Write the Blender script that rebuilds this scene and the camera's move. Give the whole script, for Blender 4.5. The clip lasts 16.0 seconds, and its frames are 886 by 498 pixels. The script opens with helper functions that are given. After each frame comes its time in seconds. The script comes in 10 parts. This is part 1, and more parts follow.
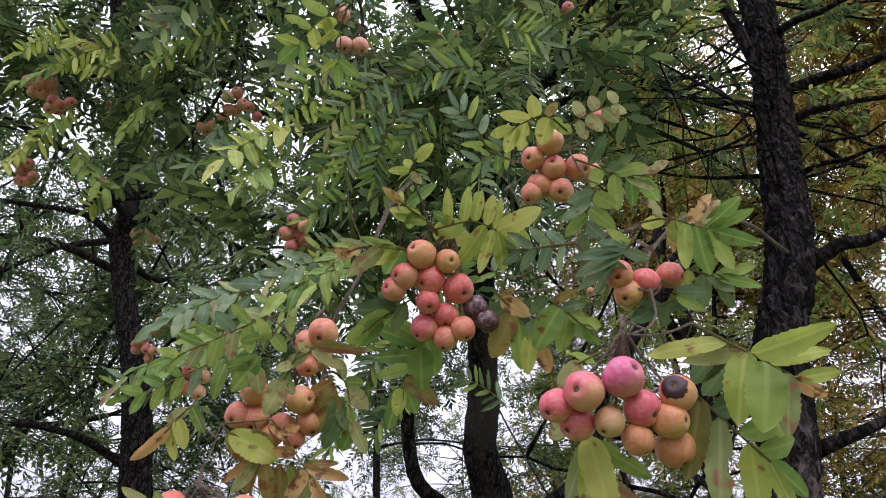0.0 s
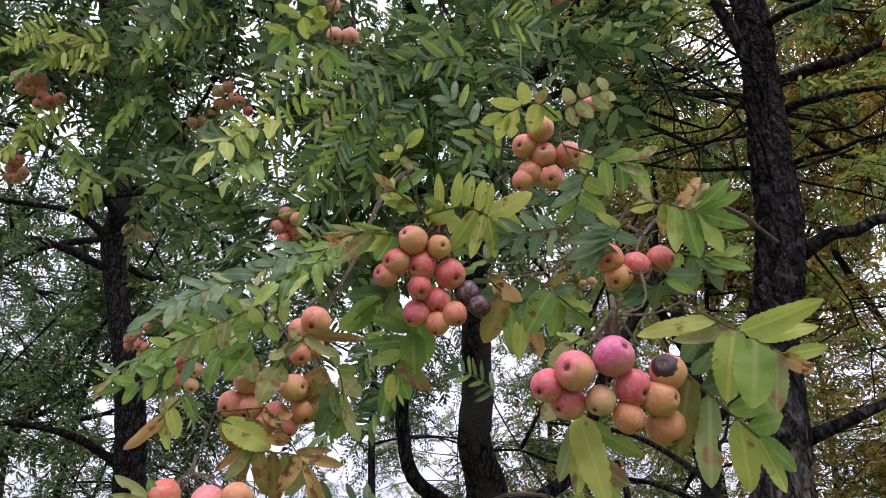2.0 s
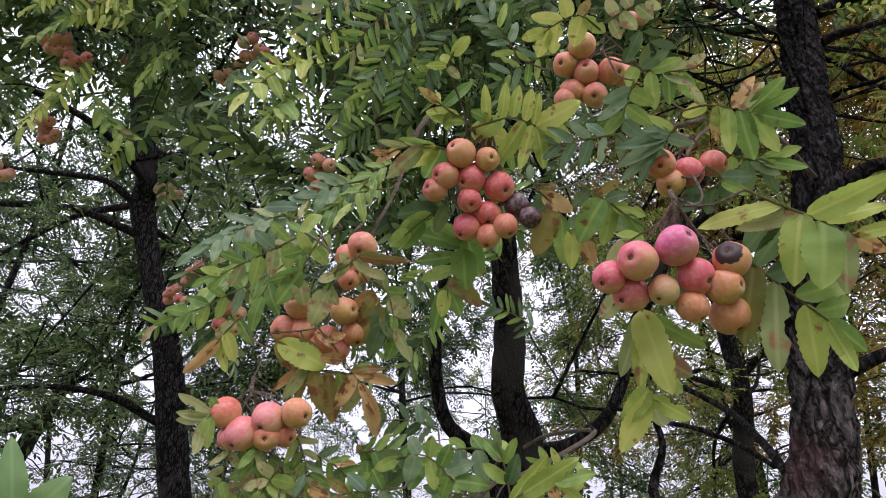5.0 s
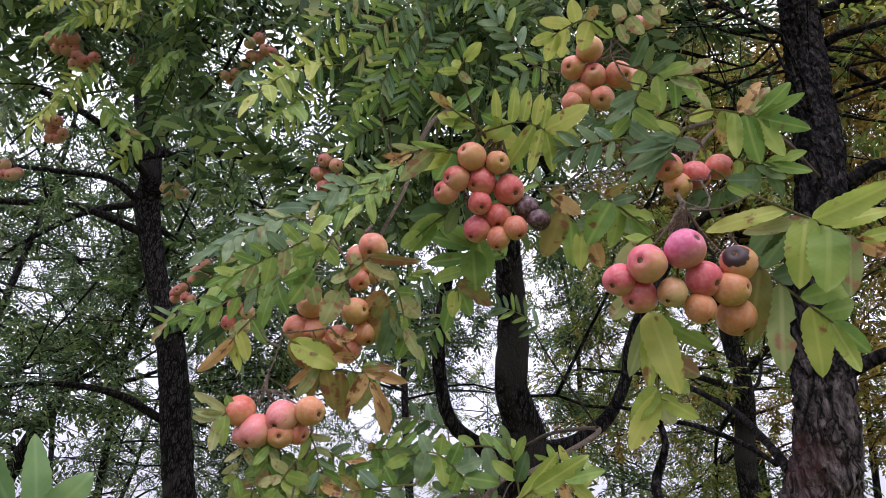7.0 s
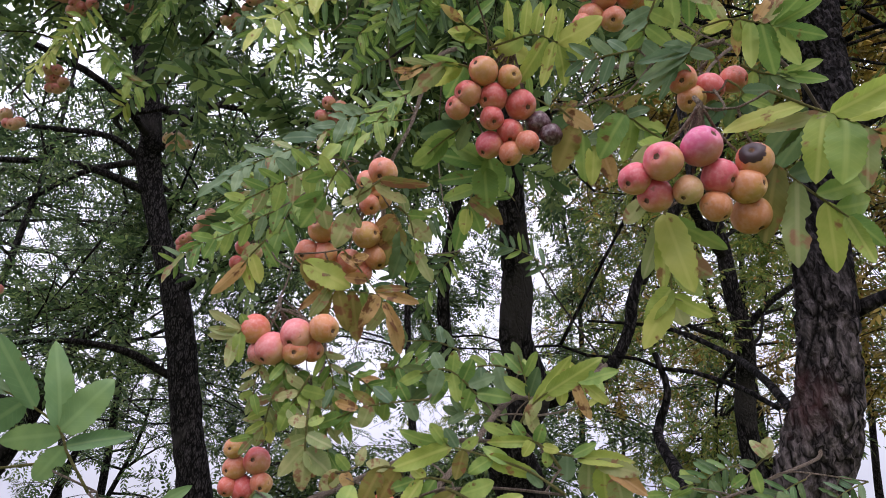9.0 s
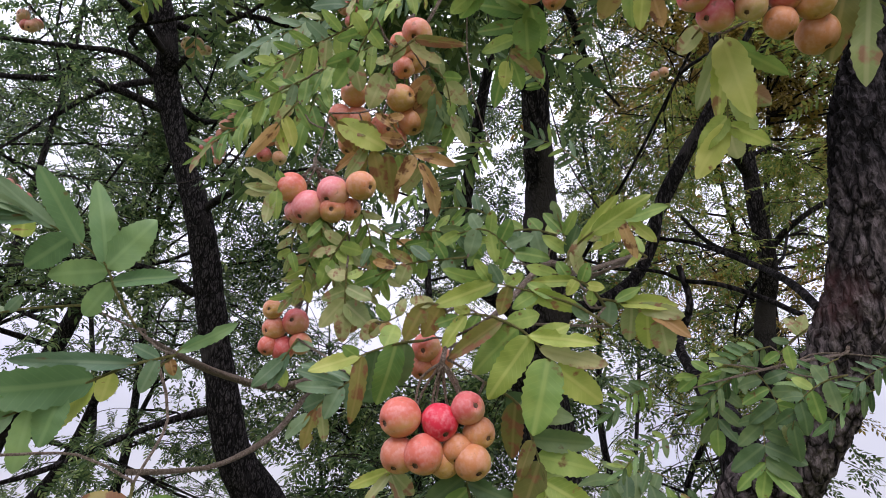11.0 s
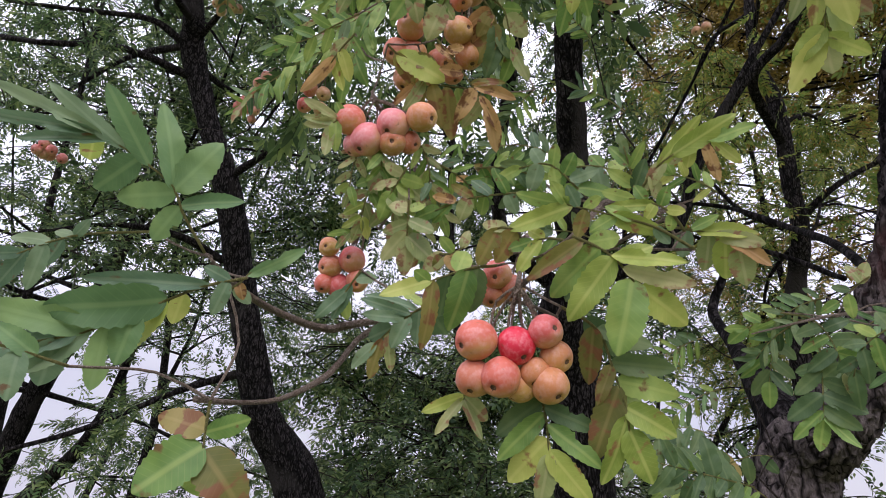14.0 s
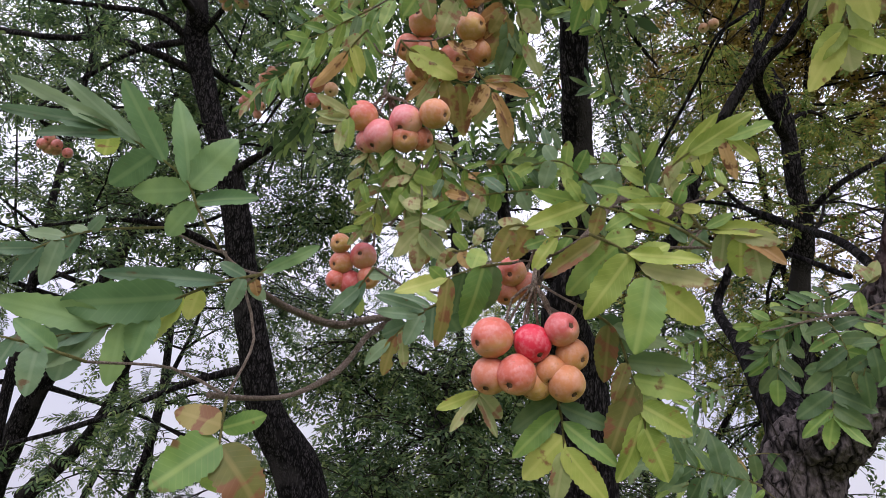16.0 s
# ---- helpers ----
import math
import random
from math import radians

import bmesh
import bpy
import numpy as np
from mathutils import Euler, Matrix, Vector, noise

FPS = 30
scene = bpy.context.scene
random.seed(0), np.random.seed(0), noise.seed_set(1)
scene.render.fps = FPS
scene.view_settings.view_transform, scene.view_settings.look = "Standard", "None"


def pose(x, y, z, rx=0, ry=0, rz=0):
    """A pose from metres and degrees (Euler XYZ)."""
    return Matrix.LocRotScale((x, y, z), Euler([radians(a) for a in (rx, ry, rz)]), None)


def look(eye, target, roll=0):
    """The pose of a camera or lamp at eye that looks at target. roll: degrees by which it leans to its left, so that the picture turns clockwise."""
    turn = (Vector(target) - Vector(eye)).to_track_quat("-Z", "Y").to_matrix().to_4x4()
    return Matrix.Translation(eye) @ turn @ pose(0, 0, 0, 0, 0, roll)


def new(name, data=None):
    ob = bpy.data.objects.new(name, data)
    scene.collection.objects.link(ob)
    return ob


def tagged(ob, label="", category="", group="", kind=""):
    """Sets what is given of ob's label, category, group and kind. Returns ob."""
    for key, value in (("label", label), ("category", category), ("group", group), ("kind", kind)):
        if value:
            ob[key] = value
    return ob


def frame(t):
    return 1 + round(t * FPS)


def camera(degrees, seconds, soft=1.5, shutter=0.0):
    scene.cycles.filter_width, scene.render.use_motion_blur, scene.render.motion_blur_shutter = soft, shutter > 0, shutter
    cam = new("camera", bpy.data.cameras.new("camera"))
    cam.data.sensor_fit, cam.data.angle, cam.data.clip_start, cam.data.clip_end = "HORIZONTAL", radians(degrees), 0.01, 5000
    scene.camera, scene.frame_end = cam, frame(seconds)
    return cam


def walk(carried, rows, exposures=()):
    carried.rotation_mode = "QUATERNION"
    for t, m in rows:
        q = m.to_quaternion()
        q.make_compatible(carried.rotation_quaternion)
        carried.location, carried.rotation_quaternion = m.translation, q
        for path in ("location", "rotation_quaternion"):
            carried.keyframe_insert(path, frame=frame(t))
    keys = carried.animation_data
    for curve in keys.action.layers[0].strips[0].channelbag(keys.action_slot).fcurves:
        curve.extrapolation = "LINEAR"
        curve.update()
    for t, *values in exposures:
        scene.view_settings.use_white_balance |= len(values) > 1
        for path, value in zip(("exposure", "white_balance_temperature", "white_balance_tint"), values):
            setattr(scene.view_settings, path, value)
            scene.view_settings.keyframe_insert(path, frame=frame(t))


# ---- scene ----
cam = camera(67.1, 16.0, 0.7)
# seconds, x, y, z, rx, ry, rz
PATH = [
    (0, (0.0370, 0.0064, 1.7404), (-0.0250, 1.6345, 2.9003), 1.76),
    (0.5, (0.0330, 0.0076, 1.7385), (-0.0220, 1.6315, 2.9046), 1.83),
    (1, (0.0380, 0.0069, 1.7355), (-0.0120, 1.6304, 2.9023), 1.41),
    (1.5, (0.0380, 0.0101, 1.7338), (-0.0090, 1.6324, 2.9025), 1.30),
    (2, (0.0390, 0.0115, 1.7299), (-0.0030, 1.6450, 2.8831), 0.88),
    (2.5, (0.0210, 0.0207, 1.7188), (-0.0550, 1.6733, 2.8427), 0.81),
    (3, (0.0260, 0.0357, 1.7103), (-0.0580, 1.7054, 2.8080), -0.06),
    (3.5, (0.0170, 0.0384, 1.7036), (-0.0720, 1.7140, 2.7918), 0.06),
    (4, (0.0110, 0.0464, 1.6944), (-0.0860, 1.7336, 2.7639), 0.18),
    (6.5, (0.0100, 0.0250, 1.6871), (-0.1060, 1.7178, 2.7459), 0.36),
    (7, (0.0020, 0.0252, 1.6851), (-0.1120, 1.7200, 2.7410), 0.45),
    (7.5, (0.0000, 0.0282, 1.6764), (-0.1090, 1.7302, 2.7210), 0.42),
    (8, (0.0080, 0.0283, 1.6754), (-0.0990, 1.7441, 2.6974), 0.01),
    (8.5, (-0.0020, 0.0358, 1.6611), (-0.1180, 1.7668, 2.6562), 0.54),
    (9, (-0.0100, 0.0477, 1.6432), (-0.1320, 1.7975, 2.6042), 0.15),
    (9.5, (-0.0220, 0.0593, 1.6193), (-0.1710, 1.8367, 2.5241), 1.14),
    (10, (-0.0310, 0.0644, 1.5997), (-0.2020, 1.8571, 2.4698), 1.20),
    (10.2, (-0.0310, 0.0700, 1.5943), (-0.2080, 1.8739, 2.4396), 0.92),
    (12.3, (-0.0570, 0.1048, 1.5597), (-0.2640, 1.9508, 2.3009), 1.59),
    (12.5, (-0.0620, 0.1051, 1.5567), (-0.2740, 1.9525, 2.2930), 2.01),
    (13, (-0.0710, 0.1099, 1.5492), (-0.2980, 1.9626, 2.2677), 1.65),
    (13.5, (-0.0780, 0.1066, 1.5519), (-0.3129, 1.9624, 2.2596), 1.68),
    (14, (-0.0800, 0.1144, 1.5447), (-0.3210, 1.9723, 2.2447), 1.70),
    (14.5, (-0.0900, 0.1135, 1.5436), (-0.3390, 1.9730, 2.2367), 1.72),
    (15, (-0.0900, 0.1155, 1.5438), (-0.3380, 1.9765, 2.2330), 1.72),
    (15.5, (-0.0880, 0.1175, 1.5440), (-0.3331, 1.9792, 2.2325), 1.61),
    (16, (-0.0910, 0.1133, 1.5455), (-0.3370, 1.9749, 2.2340), 2.01),
]
walk(cam, [(r[0], look(*r[1:])) for r in PATH], [(0, -0.14, 6400, 13), (16, -0.14, 6400, 13)])

# ---- world and light: overcast day, soft sun behind the camera ----
world = bpy.data.worlds.new("overcast_sky")
scene.world = world
world.use_nodes = True
wn, wl = world.node_tree.nodes, world.node_tree.links
wn.clear()
w_out = wn.new("ShaderNodeOutputWorld")
w_bg = wn.new("ShaderNodeBackground")
w_sky = wn.new("ShaderNodeTexSky")
w_sky.sky_type = "NISHITA"
w_sky.sun_disc = False
w_sky.sun_elevation, w_sky.sun_rotation = radians(48), radians(200)
w_mix = wn.new("ShaderNodeMix")
w_mix.data_type = "RGBA"
w_mix.inputs["Factor"].default_value = 0.9
w_co = wn.new("ShaderNodeTexCoord")
w_sep = wn.new("ShaderNodeSeparateXYZ")
w_ramp = wn.new("ShaderNodeMapRange")
w_ramp.inputs["From Min"].default_value, w_ramp.inputs["From Max"].default_value = 0.15, 1.0
w_ramp.inputs["To Min"].default_value, w_ramp.inputs["To Max"].default_value = 6.8, 30.0
w_cloud = wn.new("ShaderNodeTexNoise")
w_cloud.inputs["Scale"].default_value, w_cloud.inputs["Detail"].default_value = 3.0, 5.0
w_tint = wn.new("ShaderNodeMix")
w_tint.data_type = "RGBA"
w_tint.inputs[6].default_value, w_tint.inputs[7].default_value = (0.77, 0.76, 1.0, 1), (0.94, 0.915, 1.0, 1)
w_mul = wn.new("ShaderNodeVectorMath")
w_mul.operation = "SCALE"
wl.new(w_co.outputs["Generated"], w_sep.inputs[0])
wl.new(w_co.outputs["Generated"], w_cloud.inputs["Vector"])
wl.new(w_sep.outputs["Z"], w_ramp.inputs["Value"])
wl.new(w_cloud.outputs["Fac"], w_tint.inputs["Factor"])
wl.new(w_tint.outputs[2], w_mul.inputs[0])
wl.new(w_ramp.outputs[0], w_mul.inputs["Scale"])
wl.new(w_sky.outputs[0], w_mix.inputs[6])
wl.new(w_mul.outputs[0], w_mix.inputs[7])
wl.new(w_mix.outputs[2], w_bg.inputs["Color"])
w_bg.inputs["Strength"].default_value = 0.14
wl.new(w_bg.outputs[0], w_out.inputs[0])
sun = new("sun", bpy.data.lights.new("sun", "SUN"))
sun.data.energy, sun.data.angle, sun.data.color = 1.5, radians(25), (1.0, 0.95, 0.88)
sun.matrix_world = look((1.0, -4.0, 5.5), (0, 1, 1.5))


# ---- materials ----
def material(name):
    m = bpy.data.materials.new(name)
    m.use_nodes = True
    m.node_tree.nodes.clear()
    return m, m.node_tree.nodes, m.node_tree.links


def ramp(nodes, stops):
    r = nodes.new("ShaderNodeValToRGB")
    while len(r.color_ramp.elements) < len(stops):
        r.color_ramp.elements.new(0.5)
    for e, (p, c) in zip(r.color_ramp.elements, stops):
        e.position, e.color = p, (*c, 1)
    return r


def leaf_material(name, dark, mid, light, spot, amount, translucent=0.4, island=False, veins=True, rough=0.5):
    """A leaf skin: hue varies from leaf to leaf, brown spots, a pale midrib and side veins, some light through the blade."""
    m, n, l = material(name)
    out = n.new("ShaderNodeOutputMaterial")
    bs, tr, mx = n.new("ShaderNodeBsdfPrincipled"), n.new("ShaderNodeBsdfTranslucent"), n.new("ShaderNodeMixShader")
    if island:
        rnd = n.new("ShaderNodeNewGeometry").outputs["Random Per Island"]
    else:
        rnd = n.new("ShaderNodeObjectInfo").outputs["Random"]
    co = n.new("ShaderNodeTexCoord")
    hue = ramp(n, [(0.0, dark), (0.5, mid), (1.0, light)])
    big = n.new("ShaderNodeTexNoise")
    big.inputs["Scale"].default_value, big.inputs["Detail"].default_value = (1.3 if island else 2.2), 3.0
    l.new(co.outputs["Object"], big.inputs["Vector"])
    add = n.new("ShaderNodeMath")
    add.operation = "MULTIPLY_ADD"
    l.new(big.outputs["Fac"], add.inputs[0])
    add.inputs[1].default_value = 0.9
    sub = n.new("ShaderNodeMath")
    sub.operation = "MULTIPLY_ADD"
    l.new(rnd, sub.inputs[0])
    sub.inputs[1].default_value, sub.inputs[2].default_value = 0.75, -0.35
    l.new(sub.outputs[0], add.inputs[2])
    l.new(add.outputs[0], hue.inputs["Fac"])
    colour = hue.outputs["Color"]
    if amount > 0:
        fine = n.new("ShaderNodeTexNoise")
        fine.inputs["Scale"].default_value, fine.inputs["Detail"].default_value = (9.0 if island else 3.6), 6.0
        fine.noise_dimensions = "4D"
        l.new(co.outputs["Object"], fine.inputs["Vector"])
        w = n.new("ShaderNodeMath")
        w.operation = "MULTIPLY"
        w.inputs[1].default_value = 40.0
        l.new(rnd, w.inputs[0])
        l.new(w.outputs[0], fine.inputs["W"])
        sr = ramp(n, [(1.0 - amount - 0.06, (0, 0, 0)), (1.0 - amount, (1, 1, 1))])
        l.new(fine.outputs["Fac"], sr.inputs["Fac"])
        mc = n.new("ShaderNodeMix")
        mc.data_type = "RGBA"
        l.new(sr.outputs["Color"], mc.inputs["Factor"])
        l.new(colour, mc.inputs[6])
        mc.inputs[7].default_value = (*spot, 1)
        colour = mc.outputs[2]
    if veins:
        sep = n.new("ShaderNodeSeparateXYZ")
        l.new(co.outputs["Object"], sep.inputs[0])
        ab = n.new("ShaderNodeMath")
        ab.operation = "ABSOLUTE"
        l.new(sep.outputs["Y"], ab.inputs[0])
        rib = n.new("ShaderNodeMapRange")
        rib.inputs["From Min"].default_value, rib.inputs["From Max"].default_value = 0.012, 0.035
        rib.inputs["To Min"].default_value, rib.inputs["To Max"].default_value = 0.30, 0.0
        l.new(ab.outputs[0], rib.inputs["Value"])
        ph = n.new("ShaderNodeMath")
        ph.operation = "SUBTRACT"
        l.new(sep.outputs["X"], ph.inputs[0])
        l.new(ab.outputs[0], ph.inputs[1])
        sn = n.new("ShaderNodeMath")
        sn.operation = "PINGPONG"
        l.new(ph.outputs[0], sn.inputs[0])
        sn.inputs[1].default_value = 0.045
        vein = n.new("ShaderNodeMapRange")
        vein.inputs["From Min"].default_value, vein.inputs["From Max"].default_value = 0.0, 0.012
        vein.inputs["To Min"].default_value, vein.inputs["To Max"].default_value = 0.08, 0.0
        l.new(sn.outputs[0], vein.inputs["Value"])
        mxv = n.new("ShaderNodeMath")
        mxv.operation = "MAXIMUM"
        l.new(rib.outputs[0], mxv.inputs[0])
        l.new(vein.outputs[0], mxv.inputs[1])
        vm = n.new("ShaderNodeMix")
        vm.data_type = "RGBA"
        l.new(mxv.outputs[0], vm.inputs["Factor"])
        l.new(colour, vm.inputs[6])
        vm.inputs[7].default_value = (light[0] * 1.25, light[1] * 1.2, light[2] * 1.4, 1)
        colour = vm.outputs[2]
        bump = n.new("ShaderNodeBump")
        bump.inputs["Strength"].default_value, bump.inputs["Distance"].default_value = 0.2, 0.002
        l.new(mxv.outputs[0], bump.inputs["Height"])
        l.new(bump.outputs[0], bs.inputs["Normal"])
    l.new(colour, bs.inputs["Base Color"])
    bs.inputs["Roughness"].default_value = 0.42 if island else rough
    bs.inputs["Specular IOR Level"].default_value = 0.35 if island else 0.4
    l.new(colour, tr.inputs["Color"])
    mx.inputs[0].default_value = translucent
    l.new(bs.outputs[0], mx.inputs[1])
    l.new(tr.outputs[0], mx.inputs[2])
    l.new(mx.outputs[0], out.inputs[0])
    return m


LEAF = {
    "g": leaf_material("green_leaf", (0.095, 0.195, 0.046), (0.205, 0.325, 0.074), (0.40, 0.475, 0.122), (0.17, 0.10, 0.035), 0.305),
    "y": leaf_material("yellow_green_leaf", (0.205, 0.290, 0.052), (0.385, 0.455, 0.095), (0.58, 0.58, 0.165), (0.28, 0.15, 0.06), 0.315),
    "d": leaf_material("dark_green_leaf", (0.050, 0.098, 0.038), (0.095, 0.16, 0.060), (0.18, 0.24, 0.085), (0.10, 0.06, 0.02), 0.30),
    "t": leaf_material("blue_green_leaf", (0.095, 0.170, 0.095), (0.165, 0.255, 0.135), (0.28, 0.365, 0.19), (0.16, 0.10, 0.05), 0.30),
    "n": leaf_material("fresh_green_leaf", (0.09, 0.175, 0.068), (0.16, 0.275, 0.108), (0.26, 0.38, 0.135), (0.17, 0.10, 0.04), 0.29),
    "w": leaf_material("wilted_olive_leaf", (0.185, 0.245, 0.085), (0.33, 0.375, 0.145), (0.50, 0.475, 0.22), (0.32, 0.18, 0.10), 0.39),
    "v": leaf_material("olive_brown_leaf", (0.14, 0.15, 0.04), (0.25, 0.225, 0.06), (0.36, 0.28, 0.09), (0.24, 0.11, 0.05), 0.42),
    "b": leaf_material("dry_brown_leaf", (0.34, 0.19, 0.07), (0.52, 0.31, 0.12), (0.64, 0.44, 0.20), (0.20, 0.09, 0.04), 0.40),
}
CROWN_GREEN = leaf_material("crown_leaves", (0.014, 0.034, 0.013), (0.082, 0.140, 0.050), (0.29, 0.36, 0.125), (0.20, 0.17, 0.05), 0.27, 0.46, True, False)
CANOPY_GREEN = leaf_material("canopy_leaves", (0.024, 0.055, 0.021), (0.115, 0.185, 0.066), (0.35, 0.44, 0.14), (0.20, 0.17, 0.05), 0.27, 0.35, True, False)
CROWN_MIXED = leaf_material("turning_crown_leaves", (0.06, 0.11, 0.025), (0.17, 0.235, 0.05), (0.40, 0.37, 0.09), (0.35, 0.18, 0.04), 0.34, 0.55, True, False)
CROWN_GOLD = leaf_material("golden_crown_leaves", (0.11, 0.085, 0.018), (0.30, 0.215, 0.045), (0.54, 0.39, 0.10), (0.22, 0.10, 0.03), 0.34, 0.34, True, False)


def bark_material(name, dark, light, scale, tint=None, stretch=0.45, foot_tone=None, patch=None, ridged=False):
    m, n, l = material(name)
    out, bs = n.new("ShaderNodeOutputMaterial"), n.new("ShaderNodeBsdfPrincipled")
    co, mp = n.new("ShaderNodeTexCoord"), n.new("ShaderNodeMapping")
    mp.inputs["Scale"].default_value = (1, 1, stretch)
    vo, no = n.new("ShaderNodeTexVoronoi"), n.new("ShaderNodeTexNoise")
    vo.feature = "DISTANCE_TO_EDGE"
    vo.inputs["Scale"].default_value = scale
    no.inputs["Scale"].default_value, no.inputs["Detail"].default_value = scale * 1.1, 9.0
    grain = n.new("ShaderNodeTexNoise")
    grain.inputs["Scale"].default_value, grain.inputs["Detail"].default_value = scale * 5.0, 6.0
    warp = n.new("ShaderNodeVectorMath")
    warp.operation = "MULTIPLY_ADD"
    warp.inputs[1].default_value = (0.045, 0.045, 0.06)
    l.new(co.outputs["Object"], mp.inputs[0])
    l.new(mp.outputs[0], no.inputs["Vector"])
    l.new(mp.outputs[0], grain.inputs["Vector"])
    l.new(no.outputs["Color"], warp.inputs[0])
    l.new(mp.outputs[0], warp.inputs[2])
    l.new(warp.outputs[0], vo.inputs["Vector"])
    er = ramp(n, [(0.0, (0, 0, 0)), (0.05, (0.35, 0.35, 0.35)), (0.13, (1, 1, 1))])
    l.new(vo.outputs["Distance"], er.inputs["Fac"])
    tone = n.new("ShaderNodeMath")
    tone.operation = "MULTIPLY_ADD"
    l.new(grain.outputs["Fac"], tone.inputs[0])
    tone.inputs[1].default_value, tone.inputs[2].default_value = 1.9, -0.42
    mul = n.new("ShaderNodeMath")
    mul.operation = "MULTIPLY"
    l.new(er.outputs["Color"], mul.inputs[0])
    l.new(tone.outputs[0], mul.inputs[1])
    share, knee, top = (0.16, 0.42, 0.85) if ridged else (0.5, 0.35, 0.75)
    col = ramp(n, [(0.0, dark), (knee, tuple(a + (b - a) * share for a, b in zip(dark, light))), (top, light)])
    l.new(mul.outputs[0], col.inputs["Fac"])
    colour = col.outputs["Color"]
    if foot_tone:  # plates brighten towards the foot, put into the colour by height
        sep, by_height = n.new("ShaderNodeSeparateXYZ"), n.new("ShaderNodeMapRange")
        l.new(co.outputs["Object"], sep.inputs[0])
        by_height.inputs["From Min"].default_value, by_height.inputs["From Max"].default_value = -2.85, -3.2
        by_height.inputs["To Min"].default_value, by_height.inputs["To Max"].default_value = 0.0, 1.0
        l.new(sep.outputs["Z"], by_height.inputs["Value"])
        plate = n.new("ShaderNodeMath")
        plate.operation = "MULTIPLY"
        l.new(by_height.outputs[0], plate.inputs[0])
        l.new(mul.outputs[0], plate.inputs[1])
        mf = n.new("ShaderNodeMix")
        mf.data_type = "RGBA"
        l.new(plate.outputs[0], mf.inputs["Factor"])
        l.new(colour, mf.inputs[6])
        mf.inputs[7].default_value = (*foot_tone, 1)
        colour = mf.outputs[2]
    if tint:
        big = n.new("ShaderNodeTexNoise")
        big.inputs["Scale"].default_value = 3.0
        l.new(co.outputs["Object"], big.inputs["Vector"])
        br = ramp(n, [(0.60, (0, 0, 0)), (0.70, (1, 1, 1))])
        l.new(big.outputs["Fac"], br.inputs["Fac"])
        if patch:  # one rusty stain with a ragged edge
            big.inputs["Scale"].default_value = 22.0
            far = n.new("ShaderNodeVectorMath")
            far.operation = "DISTANCE"
            l.new(co.outputs["Object"], far.inputs[0])
            far.inputs[1].default_value = patch
            edge = n.new("ShaderNodeMath")
            edge.operation = "MULTIPLY_ADD"
            l.new(big.outputs["Fac"], edge.inputs[0])
            edge.inputs[1].default_value = 0.12
            l.new(far.outputs["Value"], edge.inputs[2])
            ragged = ramp(n, [(0.10, (0.6, 0.6, 0.6)), (0.165, (0, 0, 0))])
            l.new(edge.outputs[0], ragged.inputs["Fac"])
            br = ragged
        mc = n.new("ShaderNodeMix")
        mc.data_type = "RGBA"
        l.new(br.outputs["Color"], mc.inputs["Factor"])
        l.new(colour, mc.inputs[6])
        mc.inputs[7].default_value = (*tint, 1)
        colour = mc.outputs[2]
    l.new(colour, bs.inputs["Base Color"])
    bs.inputs["Roughness"].default_value = 0.9
    bs.inputs["Specular IOR Level"].default_value = 0.08
    bump = n.new("ShaderNodeBump")
    bump.inputs["Strength"].default_value, bump.inputs["Distance"].default_value = 0.9, 0.012
    l.new(mul.outputs[0], bump.inputs["Height"])
    l.new(bump.outputs[0], bs.inputs["Normal"])
    l.new(bs.outputs[0], out.inputs[0])
    return m


BARK = bark_material("dark_bark", (0.002, 0.0018, 0.0018), (0.068, 0.059, 0.060), 30, (0.042, 0.037, 0.036), 0.34, ridged=True)
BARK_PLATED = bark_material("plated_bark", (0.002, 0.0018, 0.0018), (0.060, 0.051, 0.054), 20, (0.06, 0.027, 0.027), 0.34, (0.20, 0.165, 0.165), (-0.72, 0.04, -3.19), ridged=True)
TWIG = bark_material("twig_bark", (0.17, 0.125, 0.10), (0.44, 0.35, 0.28), 160)
STALK = bark_material("green_stalk", (0.20, 0.19, 0.07), (0.36, 0.33, 0.13), 300)
TWIG_DARK = bark_material("dark_twig_bark", (0.02, 0.016, 0.014), (0.075, 0.06, 0.052), 90)


